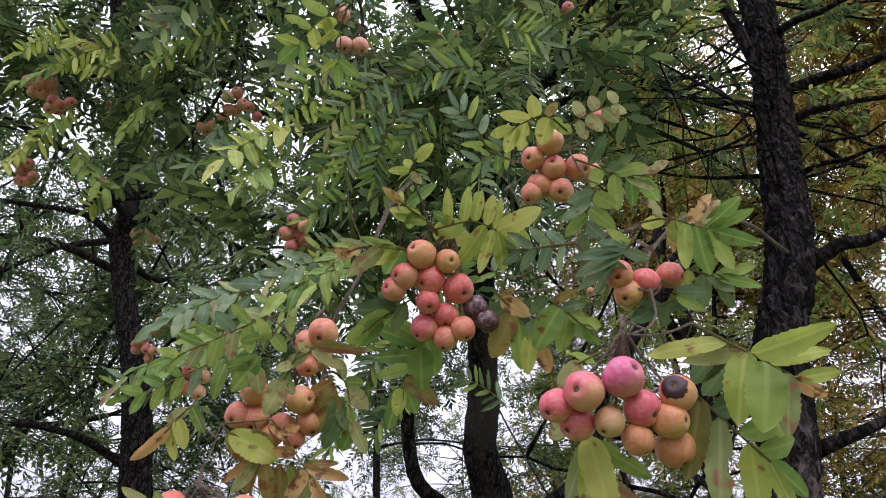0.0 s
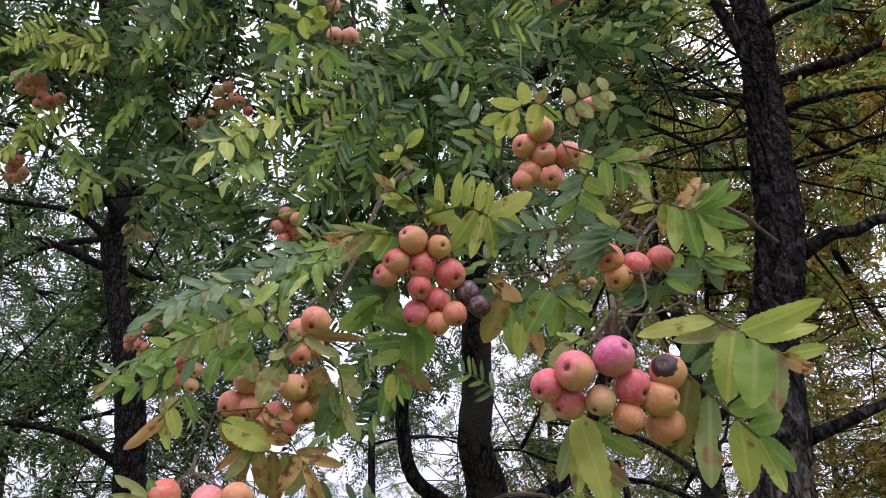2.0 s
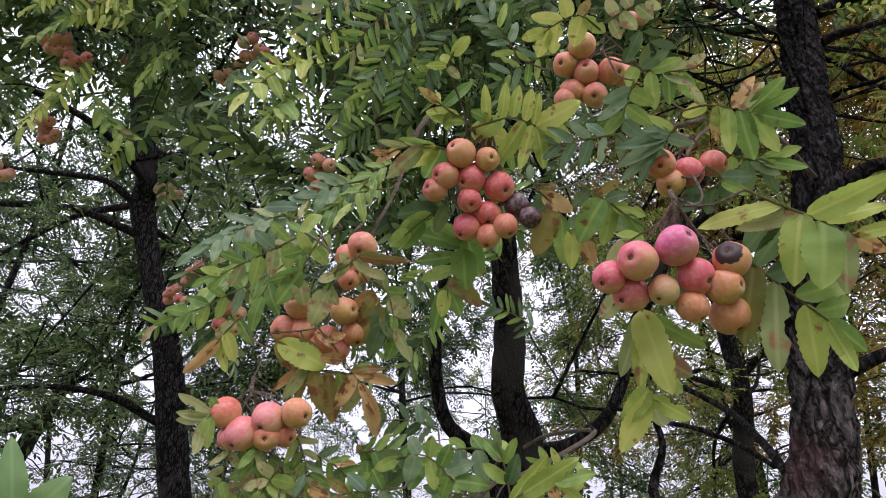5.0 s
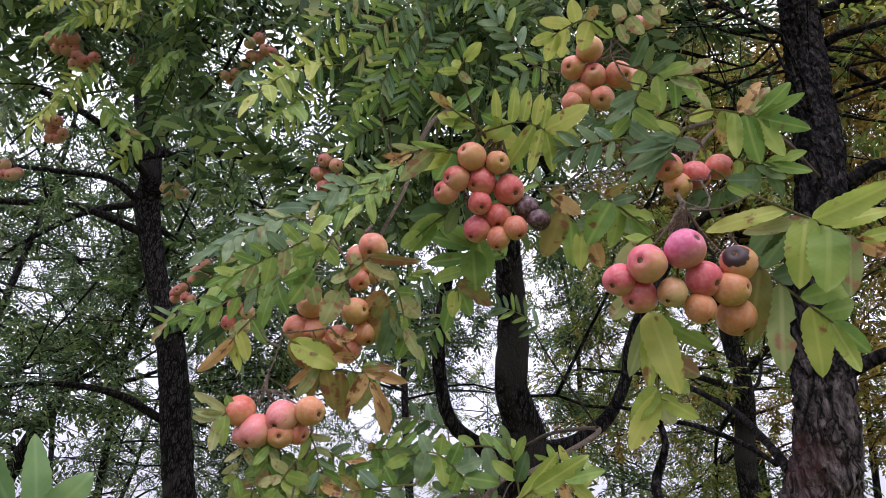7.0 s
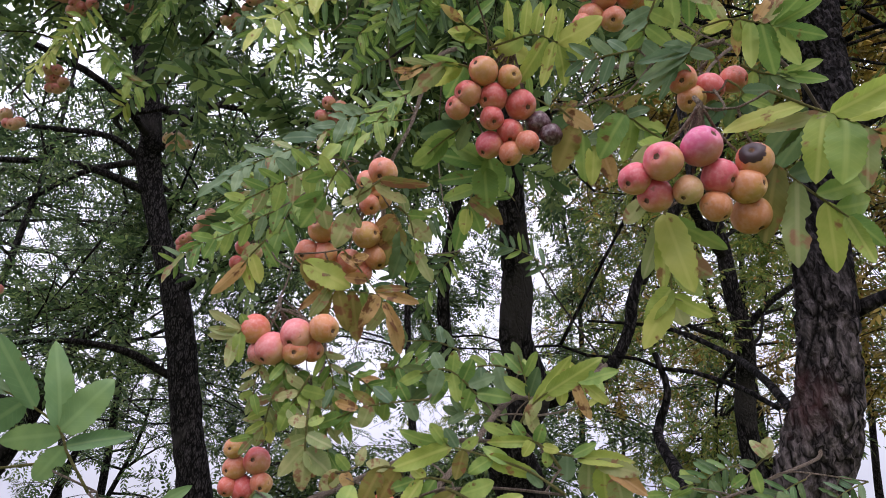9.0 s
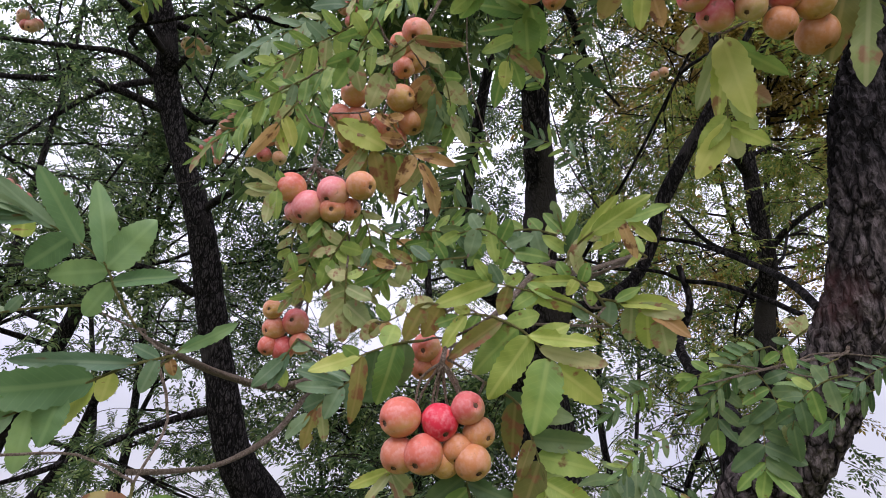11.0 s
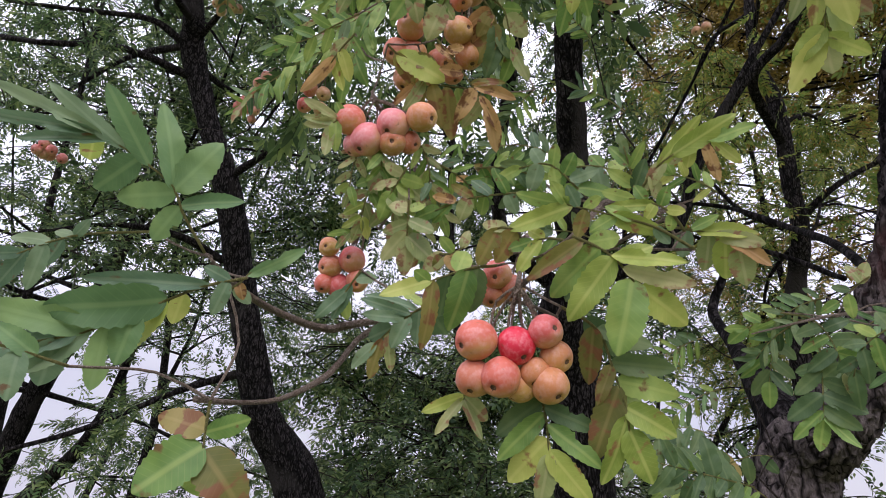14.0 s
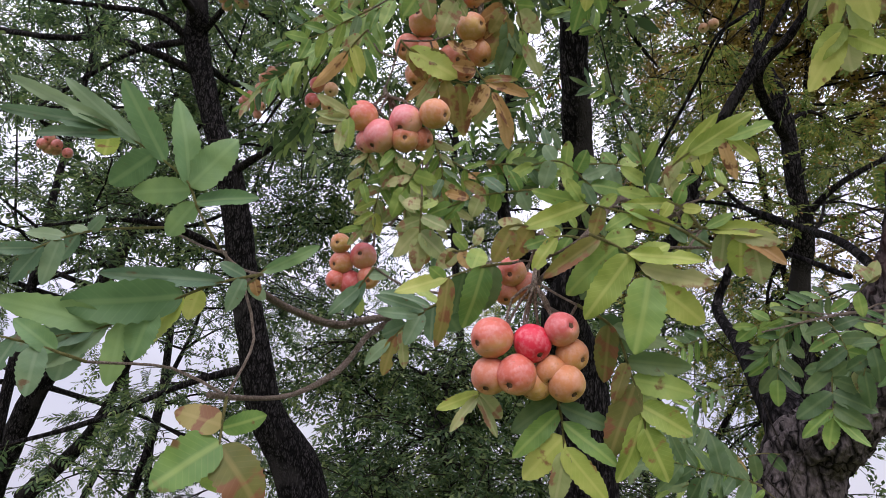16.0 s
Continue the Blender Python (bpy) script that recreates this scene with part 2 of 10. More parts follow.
def fruit_material(name, ground, blush, cover, speck=(0.26, 0.14, 0.07), rough=0.5, rot=False):
    """Service fruit skin: yellow ground, red blush on one cheek, brown lenticels and a faint bloom."""
    m, n, l = material(name)
    out, bs = n.new("ShaderNodeOutputMaterial"), n.new("ShaderNodeBsdfPrincipled")
    co, oi = n.new("ShaderNodeTexCoord"), n.new("ShaderNodeObjectInfo")
    sep = n.new("ShaderNodeSeparateXYZ")
    l.new(co.outputs["Object"], sep.inputs[0])
    no = n.new("ShaderNodeTexNoise")
    no.noise_dimensions = "4D"
    no.inputs["Scale"].default_value, no.inputs["Detail"].default_value = 0.9, 5.0
    l.new(co.outputs["Object"], no.inputs["Vector"])
    w = n.new("ShaderNodeMath")
    w.operation = "MULTIPLY"
    w.inputs[1].default_value = 30.0
    l.new(oi.outputs["Random"], w.inputs[0])
    l.new(w.outputs[0], no.inputs["W"])
    side = n.new("ShaderNodeMath")
    side.operation = "MULTIPLY_ADD"
    l.new(sep.outputs["X"], side.inputs[0])
    side.inputs[1].default_value = 0.58
    l.new(no.outputs["Fac"], side.inputs[2])
    mid = tuple(0.45 * g + 0.55 * q for g, q in zip(ground, blush))
    cr = ramp(n, [(max(0.0, 0.58 - cover * 0.6), ground), (0.72 - cover * 0.45, mid), (min(1.0, 1.0 - cover * 0.5), blush)])
    l.new(side.outputs[0], cr.inputs["Fac"])
    vo = n.new("ShaderNodeTexVoronoi")
    vo.inputs["Scale"].default_value = 7.0
    l.new(co.outputs["Object"], vo.inputs["Vector"])
    sp = ramp(n, [(0.05, (1, 1, 1)), (0.13, (0, 0, 0))])
    l.new(vo.outputs["Distance"], sp.inputs["Fac"])
    half = n.new("ShaderNodeMath")
    half.operation = "MULTIPLY"
    half.inputs[1].default_value = 0.35
    l.new(sp.outputs["Color"], half.inputs[0])
    mc = n.new("ShaderNodeMix")
    mc.data_type = "RGBA"
    l.new(half.outputs[0], mc.inputs["Factor"])
    l.new(cr.outputs["Color"], mc.inputs[6])
    mc.inputs[7].default_value = (*speck, 1)
    bl = n.new("ShaderNodeTexNoise")
    bl.inputs["Scale"].default_value, bl.inputs["Detail"].default_value = 3.2, 9.0
    l.new(co.outputs["Object"], bl.inputs["Vector"])
    blr = ramp(n, [(0.45, (0, 0, 0)), (0.75, (0.5, 0.5, 0.5))])
    l.new(bl.outputs["Fac"], blr.inputs["Fac"])
    bm_ = n.new("ShaderNodeMix")
    bm_.data_type = "RGBA"
    l.new(blr.outputs["Color"], bm_.inputs["Factor"])
    l.new(mc.outputs[2], bm_.inputs[6])
    bm_.inputs[7].default_value = (min(1, blush[0] * 0.6 + 0.35), blush[1] * 0.5 + 0.32, blush[2] * 0.5 + 0.33, 1)
    scab = n.new("ShaderNodeTexNoise")
    scab.noise_dimensions = "4D"
    scab.inputs["Scale"].default_value, scab.inputs["Detail"].default_value = 2.1, 6.0
    l.new(co.outputs["Object"], scab.inputs["Vector"])
    l.new(w.outputs[0], scab.inputs["W"])
    scr = ramp(n, [(0.64, (0, 0, 0)), (0.70, (0.6, 0.6, 0.6))])
    l.new(scab.outputs["Fac"], scr.inputs["Fac"])
    sm_ = n.new("ShaderNodeMix")
    sm_.data_type = "RGBA"
    l.new(scr.outputs["Color"], sm_.inputs["Factor"])
    l.new(bm_.outputs[2], sm_.inputs[6])
    sm_.inputs[7].default_value = (speck[0] * 0.8, speck[1] * 0.8, speck[2] * 0.8, 1)
    colour = sm_.outputs[2]
    if rot:  # a black sunken patch with an uneven edge round the calyx
        edge = n.new("ShaderNodeMath")
        edge.operation = "MULTIPLY_ADD"
        l.new(bl.outputs["Fac"], edge.inputs[0])
        edge.inputs[1].default_value = 0.45
        l.new(sep.outputs["Z"], edge.inputs[2])
        er = ramp(n, [(0.0, (1, 1, 1)), (0.05, (0, 0, 0))])
        lift = n.new("ShaderNodeMath")
        lift.inputs[1].default_value = 0.56
        l.new(edge.outputs[0], lift.inputs[0])
        l.new(lift.outputs[0], er.inputs["Fac"])
        rm = n.new("ShaderNodeMix")
        rm.data_type = "RGBA"
        l.new(er.outputs["Color"], rm.inputs["Factor"])
        l.new(colour, rm.inputs[6])
        rm.inputs[7].default_value = (0.035, 0.014, 0.018, 1)
        colour = rm.outputs[2]
    l.new(colour, bs.inputs["Base Color"])
    bs.inputs["Roughness"].default_value = rough
    bs.inputs["Subsurface Weight"].default_value = 0.12
    bs.inputs["Subsurface Radius"].default_value = (0.006, 0.003, 0.002)
    bump = n.new("ShaderNodeBump")
    bump.inputs["Strength"].default_value, bump.inputs["Distance"].default_value = 0.12, 0.001
    l.new(bl.outputs["Fac"], bump.inputs["Height"])
    l.new(bump.outputs[0], bs.inputs["Normal"])
    l.new(bs.outputs[0], out.inputs[0])
    return m


FRUIT = {
    "p": fruit_material("pink_fruit", (0.562, 0.302, 0.136), (0.581, 0.096, 0.129), 0.74),
    "m": fruit_material("magenta_fruit", (0.546, 0.245, 0.167), (0.528, 0.089, 0.205), 0.85),
    "m2": fruit_material("crimson_fruit", (0.562, 0.101, 0.062), (0.581, 0.013, 0.042), 0.95),
    "s": fruit_material("red_fruit", (0.562, 0.274, 0.136), (0.546, 0.096, 0.091), 0.74),
    "o": fruit_material("orange_red_fruit", (0.562, 0.288, 0.112), (0.563, 0.126, 0.084), 0.66),
    "a": fruit_material("orange_fruit", (0.530, 0.288, 0.105), (0.554, 0.170, 0.099), 0.5),
    "y": fruit_material("yellow_fruit", (0.499, 0.295, 0.090), (0.546, 0.215, 0.091), 0.3),
    "c": fruit_material("cream_fruit", (0.515, 0.374, 0.161), (0.528, 0.266, 0.137), 0.3),
    "f": fruit_material("tan_fruit", (0.515, 0.324, 0.161), (0.528, 0.215, 0.137), 0.45),
    "h": fruit_material("dull_red_fruit", (0.515, 0.274, 0.149), (0.493, 0.126, 0.106), 0.65),
    "q": fruit_material("pale_pink_fruit", (0.624, 0.346, 0.198), (0.634, 0.185, 0.190), 0.7),
    "r": fruit_material("pink_fruit_with_rot", (0.562, 0.302, 0.112), (0.634, 0.163, 0.106), 0.5, rot=True),
    "k": fruit_material("rotten_fruit", (0.045, 0.018, 0.022), (0.075, 0.022, 0.035), 0.5, (0.02, 0.01, 0.01), 0.35),
}
CALYX, n_, l_ = material("dry_calyx")
o_, b_, t_ = n_.new("ShaderNodeOutputMaterial"), n_.new("ShaderNodeBsdfPrincipled"), n_.new("ShaderNodeTexNoise")
t_.inputs["Scale"].default_value = 6.0
r_ = ramp(n_, [(0.35, (0.035, 0.02, 0.015)), (0.65, (0.24, 0.13, 0.075))])
l_.new(t_.outputs["Fac"], r_.inputs["Fac"])
l_.new(r_.outputs["Color"], b_.inputs["Base Color"])
b_.inputs["Roughness"].default_value = 0.9
l_.new(b_.outputs[0], o_.inputs[0])

GROUND, n_, l_ = material("meadow_ground")
o_, b_ = n_.new("ShaderNodeOutputMaterial"), n_.new("ShaderNodeBsdfPrincipled")
c_, t_, u_ = n_.new("ShaderNodeTexCoord"), n_.new("ShaderNodeTexNoise"), n_.new("ShaderNodeTexNoise")
t_.inputs["Scale"].default_value, t_.inputs["Detail"].default_value = 0.35, 8.0
u_.inputs["Scale"].default_value, u_.inputs["Detail"].default_value = 22.0, 6.0
l_.new(c_.outputs["Object"], t_.inputs["Vector"])
l_.new(c_.outputs["Object"], u_.inputs["Vector"])
a_ = n_.new("ShaderNodeMath")
a_.operation = "MULTIPLY_ADD"
a_.inputs[1].default_value = 0.5
l_.new(u_.outputs["Fac"], a_.inputs[0])
l_.new(t_.outputs["Fac"], a_.inputs[2])
r_ = ramp(n_, [(0.5, (0.05, 0.07, 0.022)), (0.75, (0.10, 0.13, 0.035)), (1.0, (0.17, 0.13, 0.06))])
l_.new(a_.outputs[0], r_.inputs["Fac"])
l_.new(r_.outputs["Color"], b_.inputs["Base Color"])
b_.inputs["Roughness"].default_value = 0.95
p_ = n_.new("ShaderNodeBump")
p_.inputs["Distance"].default_value = 0.05
l_.new(u_.outputs["Fac"], p_.inputs["Height"])
l_.new(p_.outputs[0], b_.inputs["Normal"])
l_.new(b_.outputs[0], o_.inputs[0])


# ---- building tools ----
def mesh_from(name, verts, faces, materials, smooth=True):
    me = bpy.data.meshes.new(name)
    me.from_pydata([tuple(map(float, v)) for v in verts], [], faces)
    for m in (materials if isinstance(materials, (list, tuple)) else [materials]):
        me.materials.append(m)
    if smooth:
        me.polygons.foreach_set("use_smooth", [True] * len(me.polygons))
    me.update()
    return me


def place(ob, parent, world_matrix):
    """Puts ob at world_matrix under parent; every matrix_basis here is a world pose."""
    ob.matrix_basis = world_matrix
    if parent is not None:
        ob.parent = parent
        ob.matrix_parent_inverse = parent.matrix_basis.inverted()
    return ob


def thing(name, at, label, category, group="", kind=""):
    ob = new(name)
    ob.matrix_basis = Matrix.Translation(at)
    ob.empty_display_size = 0.1
    return tagged(ob, label, category, group, kind)


def part(name, me, parent, world_matrix, label=""):
    ob = place(new(name, me), parent, world_matrix)
    return tagged(ob, label) if label else ob


def resample(points, step):
    """A smooth curve through points of (x, y, z, radius)."""
    p = np.array(points, float)
    p = np.vstack([2 * p[0] - p[1], p, 2 * p[-1] - p[-2]])
    res = []
    for i in range(1, len(p) - 2):
        n = max(2, int(np.linalg.norm(p[i + 1, :3] - p[i, :3]) / step))
        for t in np.arange(n) / n:
            a, b, c, d = p[i - 1], p[i], p[i + 1], p[i + 2]
            res.append(0.5 * (2 * b + (c - a) * t + (2 * a - 5 * b + 4 * c - d) * t * t + (3 * b - a - 3 * c + d) * t ** 3))
    res.append(p[-2])
    res = np.array(res)
    res[:, 3] = np.maximum(res[:, 3], 0.0006)
    return res


def tube_arrays(curve, sides, rough=0.0, seed=0, plates=0.0):
    """Rings round a curve of (x, y, z, radius). rough: lumps as a share of the radius; plates: bark plates in metres."""
    c = np.asarray(curve, float)
    tang = np.gradient(c[:, :3], axis=0)
    tang /= np.linalg.norm(tang, axis=1)[:, None] + 1e-9
    side = np.cross(tang[0], (0.3, 0.9, 0.2))
    side /= np.linalg.norm(side)
    verts, k = [], len(c)
    ang = np.arange(sides) * 2 * math.pi / sides
    for i in range(k):
        side = side - tang[i] * (side @ tang[i])
        side /= np.linalg.norm(side) + 1e-9
        up = np.cross(tang[i], side)
        r = np.full(sides, c[i, 3])
        if rough or plates:
            for j, a in enumerate(ang):
                d = side * math.cos(a) + up * math.sin(a)
                q = Vector(c[i, :3] + d * c[i, 3])
                if rough:
                    r[j] *= 1 + rough * noise.noise(q * 6 + Vector((seed, 0, 0)))
                if plates:
                    v = noise.voronoi(Vector((q.x * 34, q.y * 34, q.z * 10)) + Vector((seed, 1, 2)) + noise.noise_vector(q * 22) * 1.1)[0]
                    r[j] += plates * (min(0.28, v[1] - v[0]) / 0.28 - 0.7) + plates * 0.35 * noise.noise(Vector((q.x * 70, q.y * 70, q.z * 25)))
        verts.append(c[i, :3] + (np.cos(ang)[:, None] * side + np.sin(ang)[:, None] * up) * r[:, None])
    verts = np.vstack(verts)
    faces = []
    for i in range(k - 1):
        for j in range(sides):
            a, b = i * sides + j, i * sides + (j + 1) % sides
            faces.append((a, b, b + sides, a + sides))
    n = len(verts)
    verts = np.vstack([verts, c[0, :3], c[-1, :3]])
    for j in range(sides):
        faces.append((n, (j + 1) % sides, j))
        faces.append((n + 1, n - sides + j, n - sides + (j + 1) % sides))
    return verts, faces


def limb(tree, name, points, mat, sides=10, step=0.06, rough=0.12, seed=0, plates=0.0, label=""):
    c = resample(points, step)
    o = c[0, :3].copy()
    c[:, :3] -= o
    v, f = tube_arrays(c, sides, rough, seed, plates)
    return part(name, mesh_from(name, v, f, mat), tree, Matrix.Translation(o), label)


# ---- leaflets of the near leaves: serrated blades with a folded midrib, unit length along x ----
def leaflet_mesh(seed, width, fold, curl, mat, teeth=9, bite=False):
    rng = random.Random(seed)
    verts, faces, rows = [], [], []
    n = teeth * 2
    blunt = rng.uniform(0.75, 1.05)
    for i in range(n + 1):
        t = i / n
        w = width * 2.36 * (0.006 + t) ** (0.6 * blunt) * (1 - t) ** 0.64
        if n * 0.3 < i < n and i % 2:
            w *= 0.885
        if i == n:
            w = 0.006
        zc = -curl * t * t + 0.012 * math.sin(t * 9 + seed)
        x = t - (0.014 if i % 2 == 0 and 0 < i < n else 0)
        row = []
        for s in (-1, -0.5, 0, 0.5, 1):
            k = w * (1.0 if s < 0 else 0.90 + 0.12 * t)
            if bite and s == 1 and 0.4 < t < 0.62:
                k *= 0.55
            wob = 0.028 * math.sin(t * 8 + s * 2 + seed * 1.7) + 0.012 * math.sin(t * 21 + s + seed)
            row.append(len(verts))
            verts.append((x if abs(s) == 1 else t, s * k, zc + fold * abs(s) * k + wob * abs(s)))
        rows.append(row)
    for a, b in zip(rows, rows[1:]):
        for j in range(4):
            faces.append((a[j], b[j], b[j + 1], a[j + 1]))
    return mesh_from("leaflet", verts, faces, mat)


LEAFLETS = {}
for key_, mat_ in LEAF.items():
    dry = key_ in "b"
    LEAFLETS[key_] = [leaflet_mesh(i, w, (0.55 if dry else fo), (0.30 if dry else cu), mat_, 10, bi) for i, (w, fo, cu, bi) in enumerate(
        [(0.185, 0.22, 0.10, False), (0.21, 0.12, 0.22, False), (0.17, 0.38, 0.05, True), (0.20, 0.18, 0.34, False), (0.19, 0.55, 0.14, False), (0.175, 0.30, -0.12, False), (0.19, 0.05, 0.45, False)])]

leaf_rng = random.Random(11)
STEM_POINTS = {}


def hang_on(bough, at):
    """A thin twig from the nearest stem or twig of the bough to a leaf or a fruit cluster."""
    known = STEM_POINTS[bough.name]
    q = np.array(at)
    arr = np.array(known)
    k = int(np.argmin(np.linalg.norm(arr - q, axis=1) + 0.4 * np.maximum(0, q[1] - arr[:, 1])))
    o, gap = arr[k], np.linalg.norm(arr[k] - q)
    if gap < 0.006:
        return
    m = (o + q) / 2 + np.array([leaf_rng.uniform(-0.15, 0.15), 0.22, leaf_rng.uniform(-0.05, 0.2)]) * gap
    thick = 0.0010 + min(0.0011, gap * 0.004)
    c = resample([(*(o - q), thick), (*(m - q), thick * 0.85), (0, 0, 0, 0.0011)], 0.015)
    v, f = tube_arrays(c, 6)
    part("twig", mesh_from("twig", v, f, TWIG if q[1] < 1.2 else TWIG_DARK), bough, Matrix.Translation(at))
    known += [tuple(w[:3] + q) for w in c]



def leaf(bough, base, tip, size, pairs, kind, roll=0, droop=None):
    """A pinnate leaf: a thin rachis from base to tip with leaflets in pairs and one at the end."""
    rng = leaf_rng
    b, t = Vector(base), Vector(tip)
    axis = t - b
    length = axis.length
    axis.normalize()
    face = Vector((rng.uniform(-0.3, 0.3), -1.0, rng.uniform(0.15, 0.75)))
    face = (face - axis * face.dot(axis)).normalized()
    face = Matrix.Rotation(radians(roll + rng.uniform(-14, 14)), 3, axis) @ face
    across = face.cross(axis).normalized()
    pts, lift, sway = [], rng.uniform(0.04, 0.2), rng.uniform(-0.1, 0.1)
    for i in range(9):
        u = i / 8
        q = b - axis * length * 0.16 + axis * length * 1.14 * u + (Vector((0, 0, 1)) * lift + across * sway) * length * math.sin(u * math.pi) - Vector((0, 0, 0.06 * length * u * u))
        pts.append((*(q - b), 0.0011 * (1.35 - 0.8 * u)))
    v, f = tube_arrays(resample(pts, 0.02), 6)
    hang_on(bough, b - axis * length * 0.16)
    lf = part("leaf", mesh_from("leaf_stalk", v, f, STALK), bough, Matrix.Translation(b))
    arr = np.array(pts)[:, :3]
    pairs = max(pairs, min(pairs + 2, round(0.9 * length / (size * 0.42))))
    for i in range(pairs * 2 + 1):
        end = i == pairs * 2
        if not end and rng.random() < 0.09:
            continue
        u = 1.0 if end else 0.14 + 0.80 * (i // 2 + 0.5 * (i % 2) * 0.2 + rng.uniform(-0.12, 0.12)) / max(1, pairs - 0.2)
        u = max(0.05, u)
        u = min(u, 1.0)
        k = min(7, int(u * 8))
        q = Vector(arr[k] + (arr[k + 1] - arr[k]) * (u * 8 - k)) + b
        run = Vector(arr[min(8, k + 1)] - arr[k]).normalized()
        if end:
            d = run + across * rng.uniform(-0.15, 0.15)
        else:
            a = radians(rng.uniform(46, 78) - 18 * u)
            d = run * math.cos(a) + across * math.sin(a) * (1 if i % 2 else -1)
        fall = {"b": 0.7, "v": 0.5, "w": 0.45, "n": 0.1}.get(kind, 0.25) if droop is None else droop
        d = (d + Vector((0, 0, -1)) * rng.uniform(0.4, 1.2) * fall + face * rng.uniform(-0.12, 0.22)).normalized()
        nrm = face + Vector((rng.uniform(-0.35, 0.35), rng.uniform(-0.3, 0.3), rng.uniform(-0.3, 0.35)))
        nrm = (nrm - d * nrm.dot(d)).normalized()
        y = nrm.cross(d)
        s = size * rng.uniform(0.72, 1.2) * (0.86 if u < 0.2 else 1.0)
        m = Matrix((d * s, y * s * rng.uniform(0.9, 1.15), nrm * s)).transposed().to_4x4()
        m.translation = q
        mk = kind
        if kind in "gyt" and rng.random() < 0.07:
            mk = rng.choice("vww")
        part("leaflet", rng.choice(LEAFLETS[mk]), lf, m)
    return lf


def spray(bough, stalk, blades):
    """A leaf along a given stalk. Each blade: where on the stalk it sits (0 to 1), the place of its tip, its width to length, and its kind."""
    rng = leaf_rng
    o = Vector(stalk[0])
    c = resample([(*(Vector(q) - o), 0.0013 - 0.0006 * i / (len(stalk) - 1)) for i, q in enumerate(stalk)], 0.008)
    run = np.concatenate([[0], np.cumsum(np.linalg.norm(np.diff(c[:, :3], axis=0), axis=1))])
    v, f = tube_arrays(c, 6)
    hang_on(bough, o)
    lf = part("leaf", mesh_from("leaf_stalk", v, f, STALK), bough, Matrix.Translation(o))
    for u, x, y, z, wide, kind in blades:
        q = o + Vector([float(np.interp(u * run[-1], run, c[:, k])) for k in range(3)])
        d = Vector((x, y, z)) - q
        s = d.length
        d.normalize()
        nrm = (Vector((0.0, 0.0, 1.6)) - q).normalized() + Vector((rng.uniform(-0.3, 0.3), rng.uniform(-0.3, 0.3), rng.uniform(-0.3, 0.4)))
        nrm = (nrm - d * nrm.dot(d)).normalized()
        m = Matrix((d * s, nrm.cross(d) * s * wide / 0.37, nrm * s * 0.8)).transposed().to_4x4()
        m.translation = q
        part("leaflet", rng.choice(LEAFLETS[kind]), lf, m)
    return lf


# ---- fruits ----
def fruit_mesh(seed, kind, mat):
    """A small apple-shaped fruit of unit radius: stalk dimple at +z, sunken dry calyx with five sepals at -z."""
    rng = random.Random(seed)
    seg, ring = 22, 20
    verts, faces, mats = [], [], []
    long = rng.uniform(0.94, 1.08)
    lump = 0.16 if kind == "k" else 0.0
    for i in range(ring + 1):
        th = math.pi * i / ring
        for j in range(seg):
            ph = 2 * math.pi * j / seg
            r = math.sin(th) * (1 + lump * noise.noise(Vector((2 * math.cos(ph) * math.sin(th) + seed, 2 * math.sin(ph) * math.sin(th), 2 * math.cos(th)))) + 0.02 * math.sin(3 * ph + seed) + 0.015 * math.sin(5 * ph + 2 * seed))
            z = math.cos(th) * long
            z -= 0.2 * math.exp(-(r / 0.2) ** 2) * (1 if z > 0 else -1)
            verts.append((r * math.cos(ph), r * math.sin(ph), z))
    for i in range(ring):
        for j in range(seg):
            a, b = i * seg + j, i * seg + (j + 1) % seg
            faces.append((a, a + seg, b + seg, b))
            mats.append(1 if i >= ring - 1 and kind != "k" else 0)
    n = len(verts)
    for j in range(5):
        a = 2 * math.pi * j / 5 + seed
        for rr, aa, zz in ((0.05, a - 0.5, -0.86 * long), (0.05, a + 0.5, -0.86 * long), (rng.uniform(0.12, 0.34), a + rng.uniform(-0.5, 0.5), -rng.uniform(0.93, 1.03) * long)):
            verts.append((rr * math.cos(aa), rr * math.sin(aa), zz))
        faces.append((n + 3 * j, n + 3 * j + 1, n + 3 * j + 2))
        mats.append(1)
    me = mesh_from("fruit", verts, faces, [mat, CALYX])
    me.polygons.foreach_set("material_index", mats)
    return me


FRUITS = {k: [fruit_mesh(s, k, m) for s in range(3)] for k, m in FRUIT.items()}
fruit_rng = random.Random(5)
FRUIT_SPOTS = []


